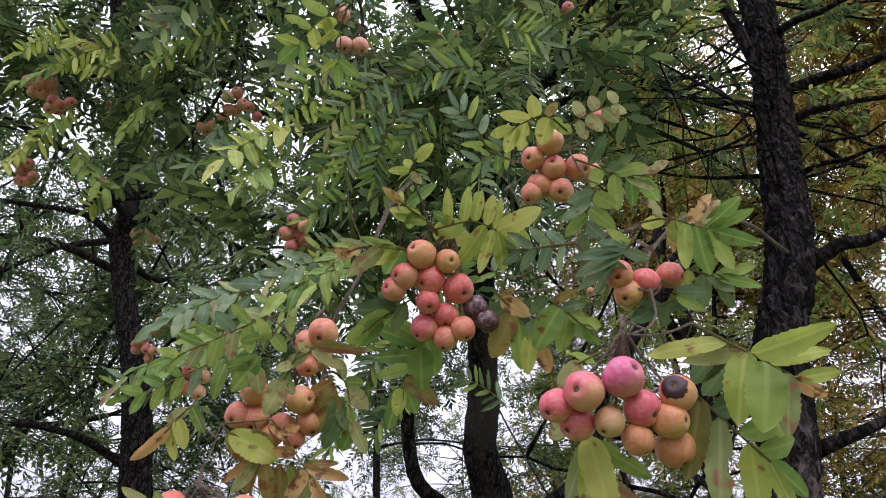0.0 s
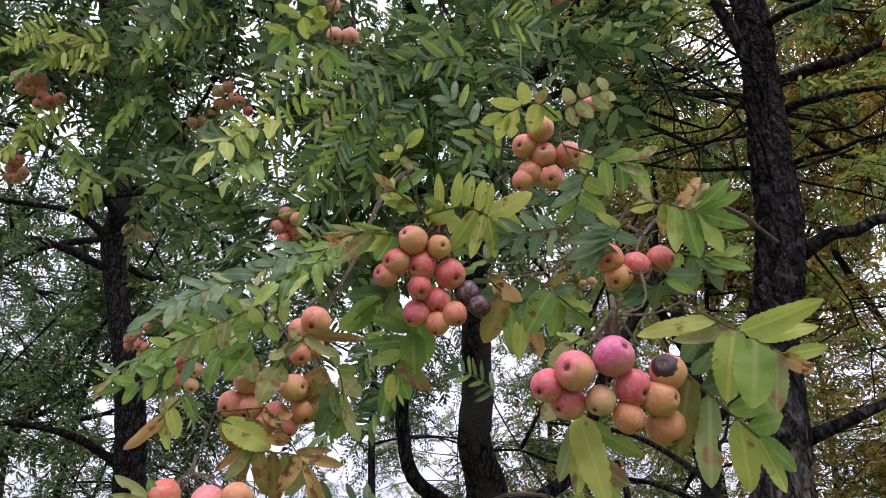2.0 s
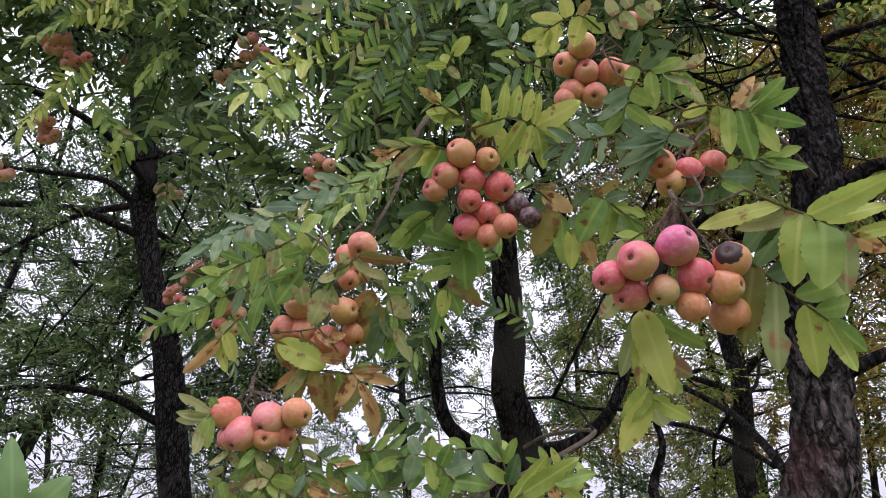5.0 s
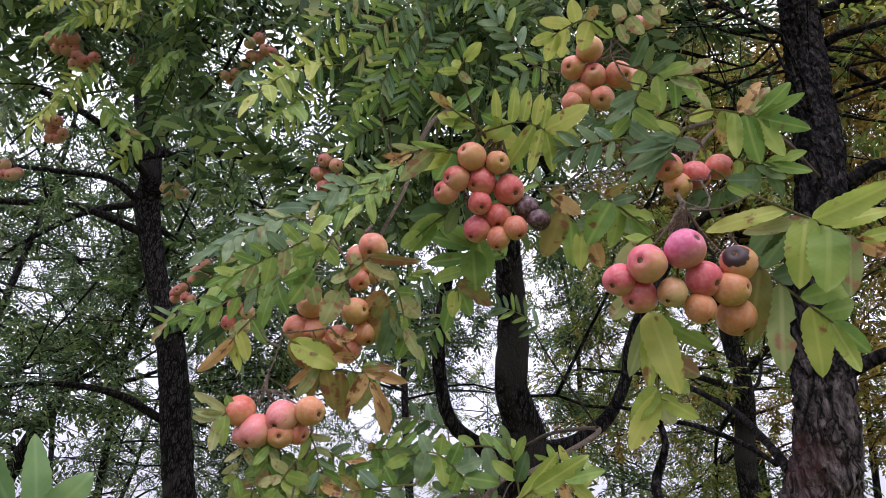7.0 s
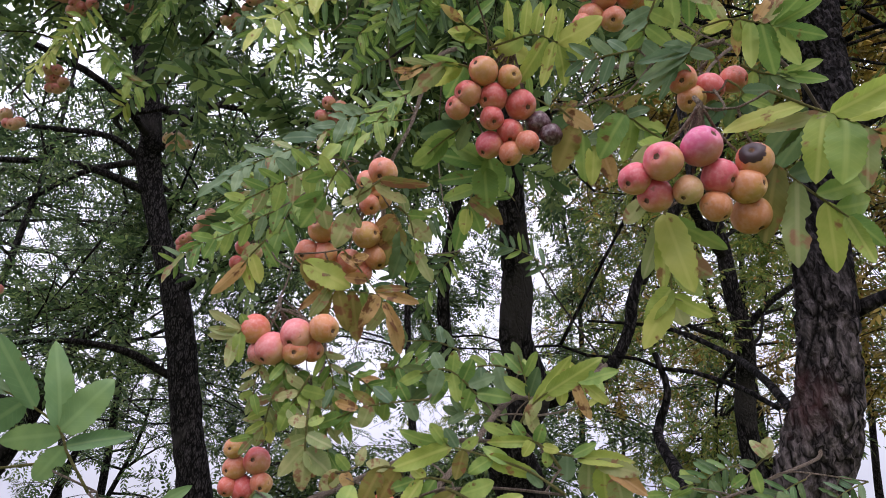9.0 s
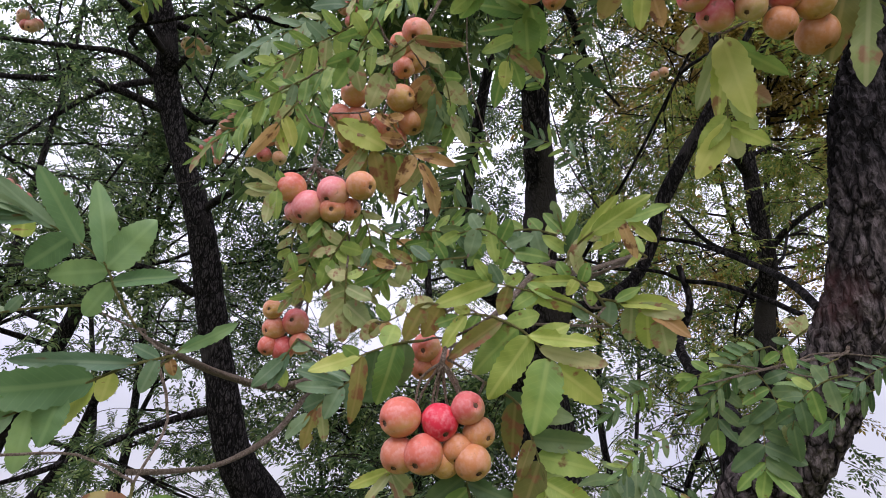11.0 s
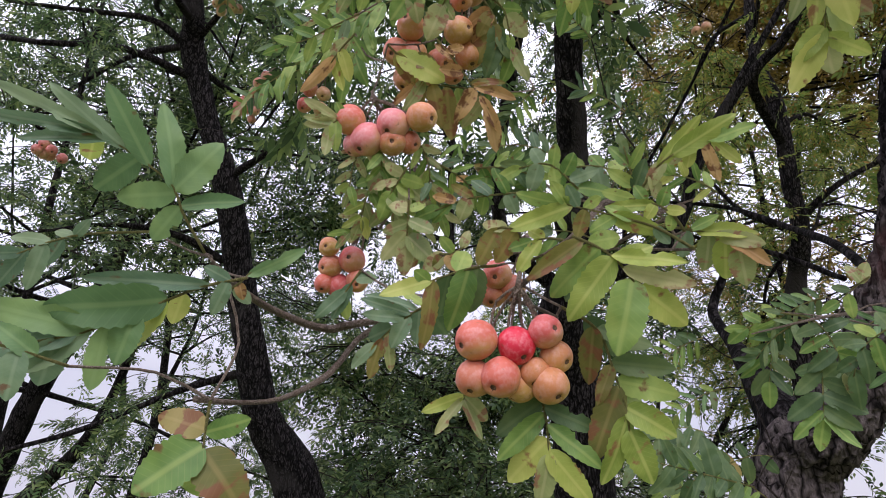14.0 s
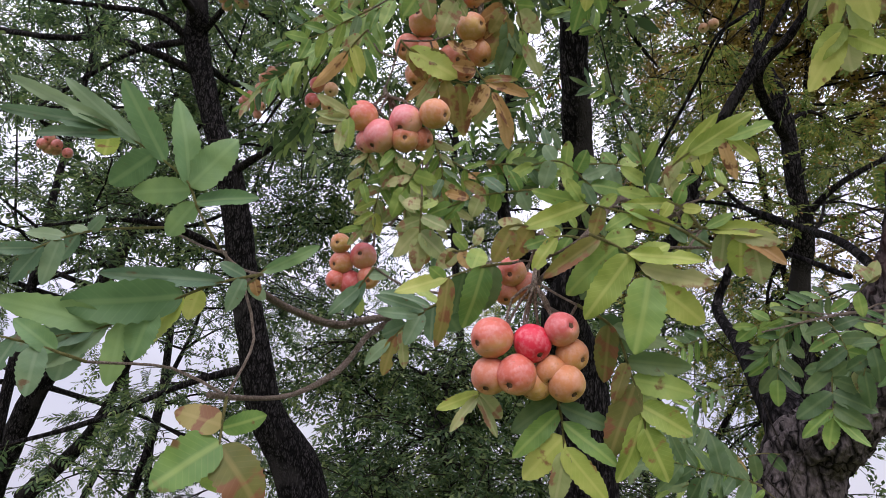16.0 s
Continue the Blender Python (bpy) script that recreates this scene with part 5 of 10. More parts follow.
rng_right = np.random.default_rng(43)
right_limbs = [RIGHT_LIMB_A, RIGHT_LIMB_B, RIGHT_LIMB_C, RIGHT_LIMB_D, RIGHT_LIMB_E, RIGHT_LIMB_F, RIGHT_LIMB_G, RIGHT_LIMB_H, RIGHT_LIMB_I, RIGHT_LIMB_J, RIGHT_LIMB_K, RIGHT_LIMB_L, RIGHT_LIMB_M, RIGHT_LIMB_N]
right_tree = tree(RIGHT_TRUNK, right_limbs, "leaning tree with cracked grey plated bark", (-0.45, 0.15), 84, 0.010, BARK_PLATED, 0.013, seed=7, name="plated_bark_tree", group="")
right_extra = [p for p in grow_limbs(RIGHT_TRUNK, 60, 1.4, rng_right, 0.35, radius=0.007, wander=0.45) if p[-1][1] > 1.3]
thin_limbs(right_tree, right_extra)
crown(right_tree, right_extra + right_limbs[:3], 200, 3, SMALL, CROWN_MIXED, 3, (0.25, 0.6), label="sparse turning leaves on bare thin twigs")

rng_thin = np.random.default_rng(44)
thin_limbs_list = [THIN_LIMB_A, THIN_LIMB_B, THIN_LIMB_C, THIN_LIMB_D]
thin_tree = tree(THIN_TRUNK, thin_limbs_list, "slender dark tree with crooked limbs", (0.05, 0.15), 16, 0.05, BARK, 0.004, seed=9)
thin_extra = grow_limbs(THIN_TRUNK, 6, 2.2, rng_thin, 0.0, radius=0.018)
thin_limbs(thin_tree, thin_extra)
crown(thin_tree, thin_limbs_list + thin_extra, 210, 7, SMALL, CROWN_MIXED, 4, (0.3, 0.7), label="yellow-green turning crown of small leaves")

far_left_tree = tree(FAR_LEFT_TRUNK, [FAR_LEFT_LIMB_A], "leaning dark tree with drooping leafy limbs", (-0.1, 0.1), 14, 0.06, BARK, 0.004, seed=12)
far_left_extra = grow_limbs(FAR_LEFT_TRUNK, 10, 3.0, np.random.default_rng(45), 0.3)
thin_limbs(far_left_tree, far_left_extra)
crown(far_left_tree, [FAR_LEFT_LIMB_A] + far_left_extra, 190, 8, FINE, CROWN_GREEN, 5, (0.4, 0.9), label="loose drooping green crown")


def far_tree(x, y, height, spread_, mat, seed, twigs, label, low=0.12, leaf_size=(0.9, 1.5)):
    rng = np.random.default_rng(seed)
    lean = rng.uniform(-0.14, 0.14) * height
    trunk = [(x + lean * u * u + rng.normal(0, 0.18), y + rng.normal(0, 0.15), height * u, 0.012 + 0.045 * (1 - u)) for u in (1.0, 0.75, 0.5, 0.25, 0.1)]
    t = tree(trunk, [], label, (0, 0), 10, 0.2, BARK, 0, seed=seed, name="broadleaf_tree", group="trees behind the grove")
    lim = grow_limbs(trunk, 30, spread_, rng, low, 0.4, 0.017)
    thin_limbs(t, lim, 5, 0.3)
    crown(t, lim, int(twigs * 1.3), 10, FEATHER, mat, seed, (0.5, 1.1), 0.35, spread=leaf_size, radius=0.006)
    return t


far_tree(-6.8, 10.5, 11.5, 3.4, CROWN_GREEN, 61, 160, "green broadleaf tree in the middle distance", 0.38)
far_tree(1.2, 9.5, 11.5, 3.2, CROWN_GREEN, 63, 330, "bushy green tree behind the grove", 0.3)
far_tree(4.6, 9.0, 11.5, 3.2, CROWN_MIXED, 64, 220, "turning yellow-green tree behind the grove", 0.3)
far_tree(4.6, 6.0, 12.5, 2.8, CROWN_GOLD, 65, 520, "golden autumn tree beside the grove", 0.42, (1.2, 2.0))
far_tree(4.2, 4.7, 9.5, 2.2, CROWN_GOLD, 80, 300, "leafy golden-brown autumn tree beside the grove", 0.3, (1.0, 1.7))
far_tree(-4.4, 7.2, 9.5, 3.0, CROWN_GREEN, 72, 180, "tall green tree behind the grove", 0.30)
far_tree(-0.6, 7.4, 11.5, 2.8, CROWN_GREEN, 73, 430, "tall dark green tree behind the grove", 0.3)
far_tree(2.6, 7.0, 8.4, 2.6, CROWN_MIXED, 74, 130, "turning tree behind the grove", 0.32)
far_tree(3.0, 7.8, 9.2, 2.6, CROWN_GOLD, 75, 220, "golden autumn tree behind the grove", 0.35)
far_tree(1.9, 7.2, 3.7, 1.6, CROWN_GREEN, 76, 130, "young green tree under the grove")
far_tree(-4.5, 5.2, 8.5, 2.3, CROWN_GREEN, 81, 130, "leafy green tree at the edge of the grove", 0.3)
far_tree(-4.7, 8.2, 4.8, 1.9, CROWN_GREEN, 79, 130, "young green tree under the grove")
far_tree(-0.9, 6.4, 2.9, 1.8, CROWN_GREEN, 68, 420, "young dense green service tree")
far_tree(-4.5, 17.0, 8.0, 4.0, CROWN_GREEN, 70, 160, "green tree in the distance")
far_tree(0.5, 19.0, 8.0, 4.0, CROWN_MIXED, 71, 252, "green tree in the distance")
far_tree(2.6, 14.5, 11.0, 4.0, CROWN_MIXED, 69, 190, "light green tree in the distance", 0.25)

# leaves of the overhanging boughs, each leaf a part
rng_c = np.random.default_rng(77)
CANOPY_LEAVES = []
for s_, n_pairs in enumerate((6, 7, 8, 7, 6)):
    for mk_ in "gdgdn":
        tv_, tf_ = leaf_template(n_pairs, 0.17, 0.052, 0.155, s_ + 40)
        CANOPY_LEAVES.append(mesh_from("leaf", tv_, tf_, CANOPY_GREEN if mk_ != "d" else CROWN_GREEN))
c_tw = twig_points(leafy_limbs, 80, (0.2, 0.45), rng_c, 0.05, 0.5, clear_of_view)
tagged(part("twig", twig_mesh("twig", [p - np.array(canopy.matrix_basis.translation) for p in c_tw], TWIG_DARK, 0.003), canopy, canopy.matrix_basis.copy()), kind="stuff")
c_pos, c_dir = leaves_on(c_tw, 6, rng_c, clear_of_view)
c_fr = leaf_axes(c_pos, c_dir, rng_c)
for i in range(min(300, len(c_pos))):
    m = Matrix(c_fr[i].tolist()).to_4x4()
    m = m @ Matrix.Scale(float(rng_c.uniform(0.95, 1.4)), 4)
    m.translation = Vector(c_pos[i])
    part("leaf", CANOPY_LEAVES[int(rng_c.integers(0, len(CANOPY_LEAVES)))], canopy, m)
crown(canopy, leafy_limbs, 90, 7, FINE, CANOPY_GREEN, 78, (0.25, 0.55), start=0.0, label="dense green pinnate leaves overhead")

# ---- near leaves ----
spray(BOUGH["right"], [(0.206, 0.444, 1.987), (0.230, 0.443, 1.970), (0.253, 0.441, 1.954), (0.271, 0.439, 1.939)], [
    (0.34, 0.173, 0.462, 1.973, 0.24, "y"),
    (0.54, 0.200, 0.463, 1.965, 0.26, "w"),
    (0.56, 0.278, 0.394, 1.957, 0.29, "y"),
    (0.70, 0.283, 0.417, 1.955, 0.31, "y"),
    (0.50, 0.225, 0.453, 1.916, 0.42, "y"),
    (0.68, 0.241, 0.436, 1.909, 0.62, "g"),
    (0.87, 0.258, 0.453, 1.905, 0.33, "w"),
    (0.92, 0.284, 0.440, 1.927, 0.53, "b"),
    (0.36, 0.213, 0.495, 1.962, 0.37, "d"),
    (0.46, 0.222, 0.498, 1.950, 0.30, "d"),
    (0.95, 0.292, 0.426, 1.941, 0.41, "y")])
spray(BOUGH["right"], [(0.204, 0.475, 1.951), (0.224, 0.478, 1.929), (0.243, 0.479, 1.908), (0.254, 0.479, 1.896)], [
    (0.17, 0.200, 0.500, 1.889, 0.37, "v"),
    (0.42, 0.219, 0.500, 1.867, 0.37, "w"),
    (0.76, 0.249, 0.502, 1.862, 0.32, "y"),
    (0.97, 0.265, 0.483, 1.860, 0.34, "y"),
    (0.99, 0.270, 0.475, 1.872, 0.45, "g"),
    (0.64, 0.280, 0.474, 1.926, 0.46, "g"),
    (0.85, 0.282, 0.482, 1.908, 0.56, "g"),
    (0.33, 0.258, 0.487, 1.949, 0.47, "d"),
    (0.07, 0.208, 0.529, 1.937, 0.47, "d")])
spray(BOUGH["right"], [(0.135, 0.512, 1.928), (0.137, 0.526, 1.897), (0.137, 0.539, 1.863)], [
    (0.06, 0.118, 0.545, 1.882, 0.27, "w"),
    (0.09, 0.130, 0.538, 1.868, 0.26, "y"),
    (0.05, 0.145, 0.516, 1.860, 0.33, "y"),
    (0.08, 0.182, 0.523, 1.896, 0.31, "g"),
    (0.48, 0.170, 0.530, 1.876, 0.42, "w"),
    (0.98, 0.164, 0.536, 1.845, 0.50, "y"),
    (0.98, 0.112, 0.558, 1.829, 0.46, "y"),
    (0.90, 0.115, 0.543, 1.846, 0.43, "y"),
    (0.59, 0.167, 0.568, 1.880, 0.43, "g"),
    (1.00, 0.148, 0.563, 1.845, 0.53, "w")])
spray(BOUGH["right"], [(0.154, 0.484, 1.987), (0.139, 0.492, 1.982), (0.129, 0.498, 1.978)], [
    (0.86, 0.111, 0.513, 1.964, 0.54, "w"),
    (0.58, 0.124, 0.526, 1.993, 0.49, "g")])
spray(BOUGH["right"], [(0.125, 0.518, 1.944), (0.116, 0.525, 1.935)], [
    (0.20, 0.107, 0.536, 1.930, 0.62, "w")])
spray(BOUGH["right"], [(0.001, 0.541, 2.143), (0.022, 0.537, 2.147), (0.047, 0.533, 2.150), (0.070, 0.538, 2.142)], [
    (0.30, 0.021, 0.511, 2.175, 0.30, "y"),
    (0.50, 0.042, 0.512, 2.178, 0.31, "y"),
    (0.66, 0.054, 0.513, 2.174, 0.38, "y"),
    (0.84, 0.065, 0.509, 2.164, 0.43, "y"),
    (0.96, 0.074, 0.518, 2.168, 0.38, "y"),
    (0.82, 0.030, 0.566, 2.115, 0.32, "y"),
    (0.94, 0.054, 0.564, 2.108, 0.31, "y"),
    (1.00, 0.078, 0.557, 2.106, 0.35, "y"),
    (1.00, 0.105, 0.546, 2.135, 0.62, "y"),
    (1.00, 0.113, 0.519, 2.154, 0.37, "y"),
    (0.49, 0.009, 0.549, 2.140, 0.58, "g"),
    (0.38, 0.005, 0.533, 2.161, 0.51, "g")])
spray(BOUGH["right"], [(0.010, 0.552, 2.146), (0.002, 0.543, 2.156), (-0.015, 0.536, 2.164), (-0.029, 0.527, 2.172)], [
    (0.16, 0.045, 0.558, 2.142, 0.54, "y"),
    (0.47, -0.042, 0.539, 2.168, 0.35, "y"),
    (0.29, -0.036, 0.538, 2.158, 0.30, "g"),
    (0.66, -0.018, 0.553, 2.152, 0.60, "g"),
    (0.87, -0.045, 0.515, 2.181, 0.39, "v"),
    (0.81, 0.009, 0.520, 2.190, 0.29, "g"),
    (0.93, -0.028, 0.525, 2.182, 0.62, "y")])
spray(BOUGH["right"], [(-0.015, 0.478, 2.165), (-0.007, 0.467, 2.175), (0.000, 0.462, 2.180)], [
    (0.06, -0.034, 0.471, 2.161, 0.41, "y"),
    (0.45, 0.006, 0.455, 2.178, 0.56, "y"),
    (0.04, -0.004, 0.482, 2.155, 0.56, "w"),
    (0.27, -0.024, 0.476, 2.177, 0.55, "y")])
spray(BOUGH["right"], [(-0.016, 0.546, 2.122), (-0.041, 0.541, 2.126), (-0.070, 0.542, 2.121), (-0.084, 0.545, 2.115)], [
    (0.21, -0.066, 0.534, 2.129, 0.24, "g"),
    (0.16, -0.061, 0.557, 2.108, 0.49, "y"),
    (0.36, -0.080, 0.555, 2.099, 0.40, "w"),
    (0.58, -0.086, 0.534, 2.127, 0.25, "w"),
    (0.70, -0.089, 0.545, 2.111, 0.37, "b"),
    (0.12, -0.045, 0.589, 2.115, 0.39, "g"),
    (0.86, -0.094, 0.539, 2.117, 0.41, "b")])
spray(BOUGH["right"], [(0.002, 0.617, 2.078), (-0.006, 0.628, 2.060), (-0.021, 0.643, 2.035), (-0.027, 0.651, 2.019)], [
    (0.27, -0.056, 0.619, 2.073, 0.37, "g"),
    (0.44, -0.057, 0.634, 2.048, 0.35, "g"),
    (0.64, -0.053, 0.649, 2.034, 0.38, "g"),
    (0.33, -0.005, 0.641, 2.018, 0.57, "g"),
    (0.17, 0.011, 0.647, 2.034, 0.50, "g"),
    (0.87, -0.009, 0.669, 2.000, 0.43, "g"),
    (0.92, -0.045, 0.674, 1.984, 0.35, "g"),
    (0.81, 0.013, 0.665, 2.011, 0.39, "v"),
    (0.24, -0.043, 0.614, 2.084, 0.41, "g"),
    (0.96, -0.030, 0.657, 1.995, 0.47, "y")])
spray(BOUGH["right"], [(-0.009, 0.582, 2.093), (-0.027, 0.588, 2.083), (-0.051, 0.596, 2.069), (-0.065, 0.601, 2.059)], [
    (0.35, -0.075, 0.594, 2.079, 0.49, "d"),
    (0.48, -0.074, 0.608, 2.061, 0.40, "g"),
    (0.64, -0.072, 0.615, 2.048, 0.40, "g"),
    (0.32, -0.050, 0.581, 2.093, 0.59, "d"),
    (0.89, -0.082, 0.608, 2.051, 0.53, "g"),
    (0.21, -0.033, 0.598, 2.060, 0.49, "d")])
spray(BOUGH["right"], [(0.146, 0.536, 2.126), (0.122, 0.542, 2.127), (0.092, 0.548, 2.126), (0.067, 0.550, 2.129)], [
    (0.14, 0.118, 0.535, 2.143, 0.38, "t"),
    (0.31, 0.100, 0.534, 2.142, 0.33, "t"),
    (0.52, 0.080, 0.535, 2.138, 0.31, "t"),
    (0.14, 0.129, 0.551, 2.102, 0.36, "t"),
    (0.31, 0.112, 0.566, 2.109, 0.34, "t"),
    (0.49, 0.095, 0.567, 2.114, 0.40, "t"),
    (0.66, 0.074, 0.554, 2.112, 0.39, "t"),
    (0.80, 0.058, 0.557, 2.129, 0.39, "t"),
    (0.73, 0.064, 0.542, 2.136, 0.33, "t")])
spray(BOUGH["right"], [(0.198, 0.513, 2.117), (0.189, 0.523, 2.109), (0.177, 0.534, 2.101), (0.167, 0.539, 2.099)], [
    (0.34, 0.141, 0.533, 2.107, 0.23, "t"),
    (0.44, 0.143, 0.546, 2.094, 0.25, "t"),
    (0.56, 0.150, 0.559, 2.087, 0.26, "t"),
    (0.71, 0.165, 0.561, 2.082, 0.31, "t"),
    (0.30, 0.165, 0.517, 2.114, 0.39, "t"),
    (0.18, 0.172, 0.515, 2.128, 0.37, "g"),
    (0.36, 0.206, 0.518, 2.095, 0.46, "t"),
    (0.66, 0.203, 0.577, 2.102, 0.34, "d")])
spray(BOUGH["right"], [(0.108, 0.558, 2.085), (0.127, 0.563, 2.073), (0.150, 0.570, 2.055), (0.170, 0.574, 2.040)], [
    (0.48, 0.169, 0.570, 2.053, 0.50, "g"),
    (0.35, 0.105, 0.589, 2.037, 0.52, "g"),
    (0.46, 0.134, 0.595, 2.034, 0.40, "g"),
    (0.68, 0.168, 0.584, 2.040, 0.49, "g"),
    (0.24, 0.146, 0.552, 2.082, 0.41, "v"),
    (0.15, 0.104, 0.579, 2.072, 0.62, "d"),
    (0.38, 0.152, 0.555, 2.071, 0.49, "d"),
    (0.59, 0.152, 0.609, 2.050, 0.44, "d")])
spray(BOUGH["right"], [(0.066, 0.575, 2.096), (0.083, 0.584, 2.082), (0.099, 0.594, 2.063), (0.112, 0.599, 2.052)], [
    (0.45, 0.065, 0.607, 2.037, 0.52, "v"),
    (0.59, 0.095, 0.618, 2.029, 0.44, "g"),
    (0.85, 0.100, 0.611, 2.021, 0.39, "y"),
    (0.99, 0.122, 0.609, 2.023, 0.52, "b"),
    (0.18, 0.104, 0.586, 2.072, 0.46, "b"),
    (0.12, 0.089, 0.574, 2.097, 0.59, "v"),
    (0.33, 0.059, 0.623, 2.082, 0.58, "d"),
    (0.73, 0.125, 0.584, 2.061, 0.49, "d")])
spray(BOUGH["right"], [(0.156, 0.565, 2.310), (0.133, 0.555, 2.324), (0.108, 0.563, 2.322), (0.085, 0.576, 2.314)], [
    (0.50, 0.114, 0.535, 2.334, 0.62, "y"),
    (0.66, 0.103, 0.593, 2.304, 0.59, "y"),
    (0.85, 0.067, 0.576, 2.312, 0.55, "y"),
    (0.58, 0.079, 0.563, 2.335, 0.44, "y"),
    (0.80, 0.085, 0.597, 2.303, 0.42, "y"),
    (0.37, 0.145, 0.540, 2.330, 0.62, "v"),
    (0.31, 0.126, 0.581, 2.302, 0.62, "y"),
    (0.28, 0.162, 0.567, 2.307, 0.62, "g")])
spray(BOUGH["right"], [(0.162, 0.573, 2.328), (0.181, 0.562, 2.333), (0.205, 0.550, 2.336), (0.226, 0.541, 2.336)], [
    (0.15, 0.183, 0.585, 2.315, 0.62, "w"),
    (0.34, 0.200, 0.575, 2.318, 0.61, "w"),
    (0.58, 0.218, 0.563, 2.322, 0.59, "w"),
    (0.26, 0.165, 0.553, 2.347, 0.62, "w"),
    (0.50, 0.183, 0.549, 2.352, 0.61, "w"),
    (0.73, 0.225, 0.553, 2.326, 0.57, "w"),
    (0.82, 0.204, 0.536, 2.346, 0.62, "w")])
spray(BOUGH["right"], [(0.164, 0.581, 2.280), (0.189, 0.583, 2.270), (0.219, 0.585, 2.258), (0.254, 0.576, 2.253)], [
    (0.20, 0.198, 0.557, 2.296, 0.48, "d"),
    (0.41, 0.227, 0.563, 2.270, 0.47, "d"),
    (0.51, 0.241, 0.569, 2.261, 0.45, "g"),
    (0.74, 0.268, 0.568, 2.265, 0.38, "w"),
    (0.64, 0.254, 0.588, 2.241, 0.43, "w"),
    (0.34, 0.184, 0.602, 2.255, 0.62, "g"),
    (0.51, 0.213, 0.609, 2.225, 0.44, "g"),
    (0.70, 0.233, 0.606, 2.229, 0.45, "g"),
    (0.84, 0.263, 0.617, 2.237, 0.35, "g")])
spray(BOUGH["right"], [(0.186, 0.575, 2.237), (0.177, 0.595, 2.218), (0.172, 0.615, 2.198)], [
    (0.17, 0.153, 0.597, 2.226, 0.41, "t"),
    (0.34, 0.146, 0.605, 2.206, 0.33, "t"),
    (0.62, 0.152, 0.623, 2.198, 0.38, "g"),
    (0.22, 0.208, 0.590, 2.216, 0.53, "g"),
    (0.50, 0.204, 0.598, 2.194, 0.48, "g"),
    (0.78, 0.196, 0.617, 2.190, 0.53, "t"),
    (1.00, 0.173, 0.635, 2.173, 0.46, "d")])
spray(BOUGH["right"], [(0.210, 0.534, 2.150), (0.234, 0.525, 2.149), (0.256, 0.522, 2.140), (0.275, 0.521, 2.131)], [
    (0.90, 0.297, 0.494, 2.150, 0.35, "g"),
    (0.92, 0.305, 0.494, 2.136, 0.31, "g"),
    (1.00, 0.314, 0.518, 2.113, 0.31, "g"),
    (0.92, 0.294, 0.541, 2.101, 0.41, "g"),
    (0.77, 0.269, 0.543, 2.095, 0.40, "g"),
    (0.62, 0.251, 0.546, 2.103, 0.37, "g"),
    (0.47, 0.240, 0.549, 2.123, 0.29, "v"),
    (0.35, 0.213, 0.542, 2.151, 0.44, "y"),
    (0.54, 0.240, 0.534, 2.129, 0.62, "g"),
    (0.68, 0.269, 0.497, 2.158, 0.47, "b"),
    (0.75, 0.279, 0.500, 2.153, 0.39, "w"),
    (0.30, 0.217, 0.513, 2.164, 0.49, "w")])
spray(BOUGH["right"], [(0.248, 0.557, 2.120), (0.265, 0.558, 2.109), (0.286, 0.554, 2.101)], [
    (0.87, 0.313, 0.535, 2.101, 0.37, "g"),
    (0.92, 0.318, 0.545, 2.084, 0.31, "g"),
    (0.64, 0.271, 0.577, 2.077, 0.48, "d"),
    (0.94, 0.297, 0.570, 2.074, 0.44, "d"),
    (0.33, 0.255, 0.573, 2.090, 0.52, "g"),
    (0.70, 0.297, 0.557, 2.085, 0.45, "d")])
spray(BOUGH["right"], [(0.227, 0.548, 2.093), (0.241, 0.552, 2.079), (0.217, 0.568, 2.071)], [
    (0.34, 0.268, 0.547, 2.077, 0.44, "t"),
    (0.46, 0.261, 0.548, 2.058, 0.36, "g"),
    (0.77, 0.200, 0.581, 2.064, 0.49, "t"),
    (0.59, 0.229, 0.578, 2.057, 0.58, "d"),
    (0.89, 0.209, 0.586, 2.086, 0.62, "d"),
    (0.45, 0.266, 0.585, 2.072, 0.44, "d")])
spray(BOUGH["hanging"], [(-0.172, 0.678, 2.113), (-0.192, 0.692, 2.083), (-0.200, 0.700, 2.065)], [
    (0.78, -0.222, 0.704, 2.038, 0.51, "g"),
    (0.77, -0.228, 0.689, 2.059, 0.45, "g"),
    (0.27, -0.218, 0.685, 2.091, 0.43, "g"),
    (0.40, -0.197, 0.666, 2.113, 0.50, "g"),
    (0.96, -0.191, 0.710, 2.040, 0.62, "w"),
    (0.27, -0.166, 0.696, 2.084, 0.59, "g")])
spray(BOUGH["hanging"], [(-0.151, 0.691, 2.081), (-0.161, 0.701, 2.060), (-0.171, 0.707, 2.045)], [
    (0.75, -0.180, 0.708, 2.014, 0.52, "w"),
    (0.53, -0.173, 0.715, 2.036, 0.47, "g"),
    (0.29, -0.173, 0.691, 2.059, 0.62, "w"),
    (0.69, -0.153, 0.711, 2.039, 0.62, "w")])
spray(BOUGH["hanging"], [(-0.129, 0.690, 2.091), (-0.145, 0.694, 2.079), (-0.161, 0.695, 2.070)], [
    (0.35, -0.163, 0.695, 2.065, 0.51, "w"),
    (0.07, -0.100, 0.699, 2.095, 0.35, "v"),
    (0.00, -0.071, 0.701, 2.086, 0.19, "v"),
    (0.22, -0.100, 0.713, 2.073, 0.38, "w"),
    (0.33, -0.150, 0.681, 2.089, 0.62, "w")])
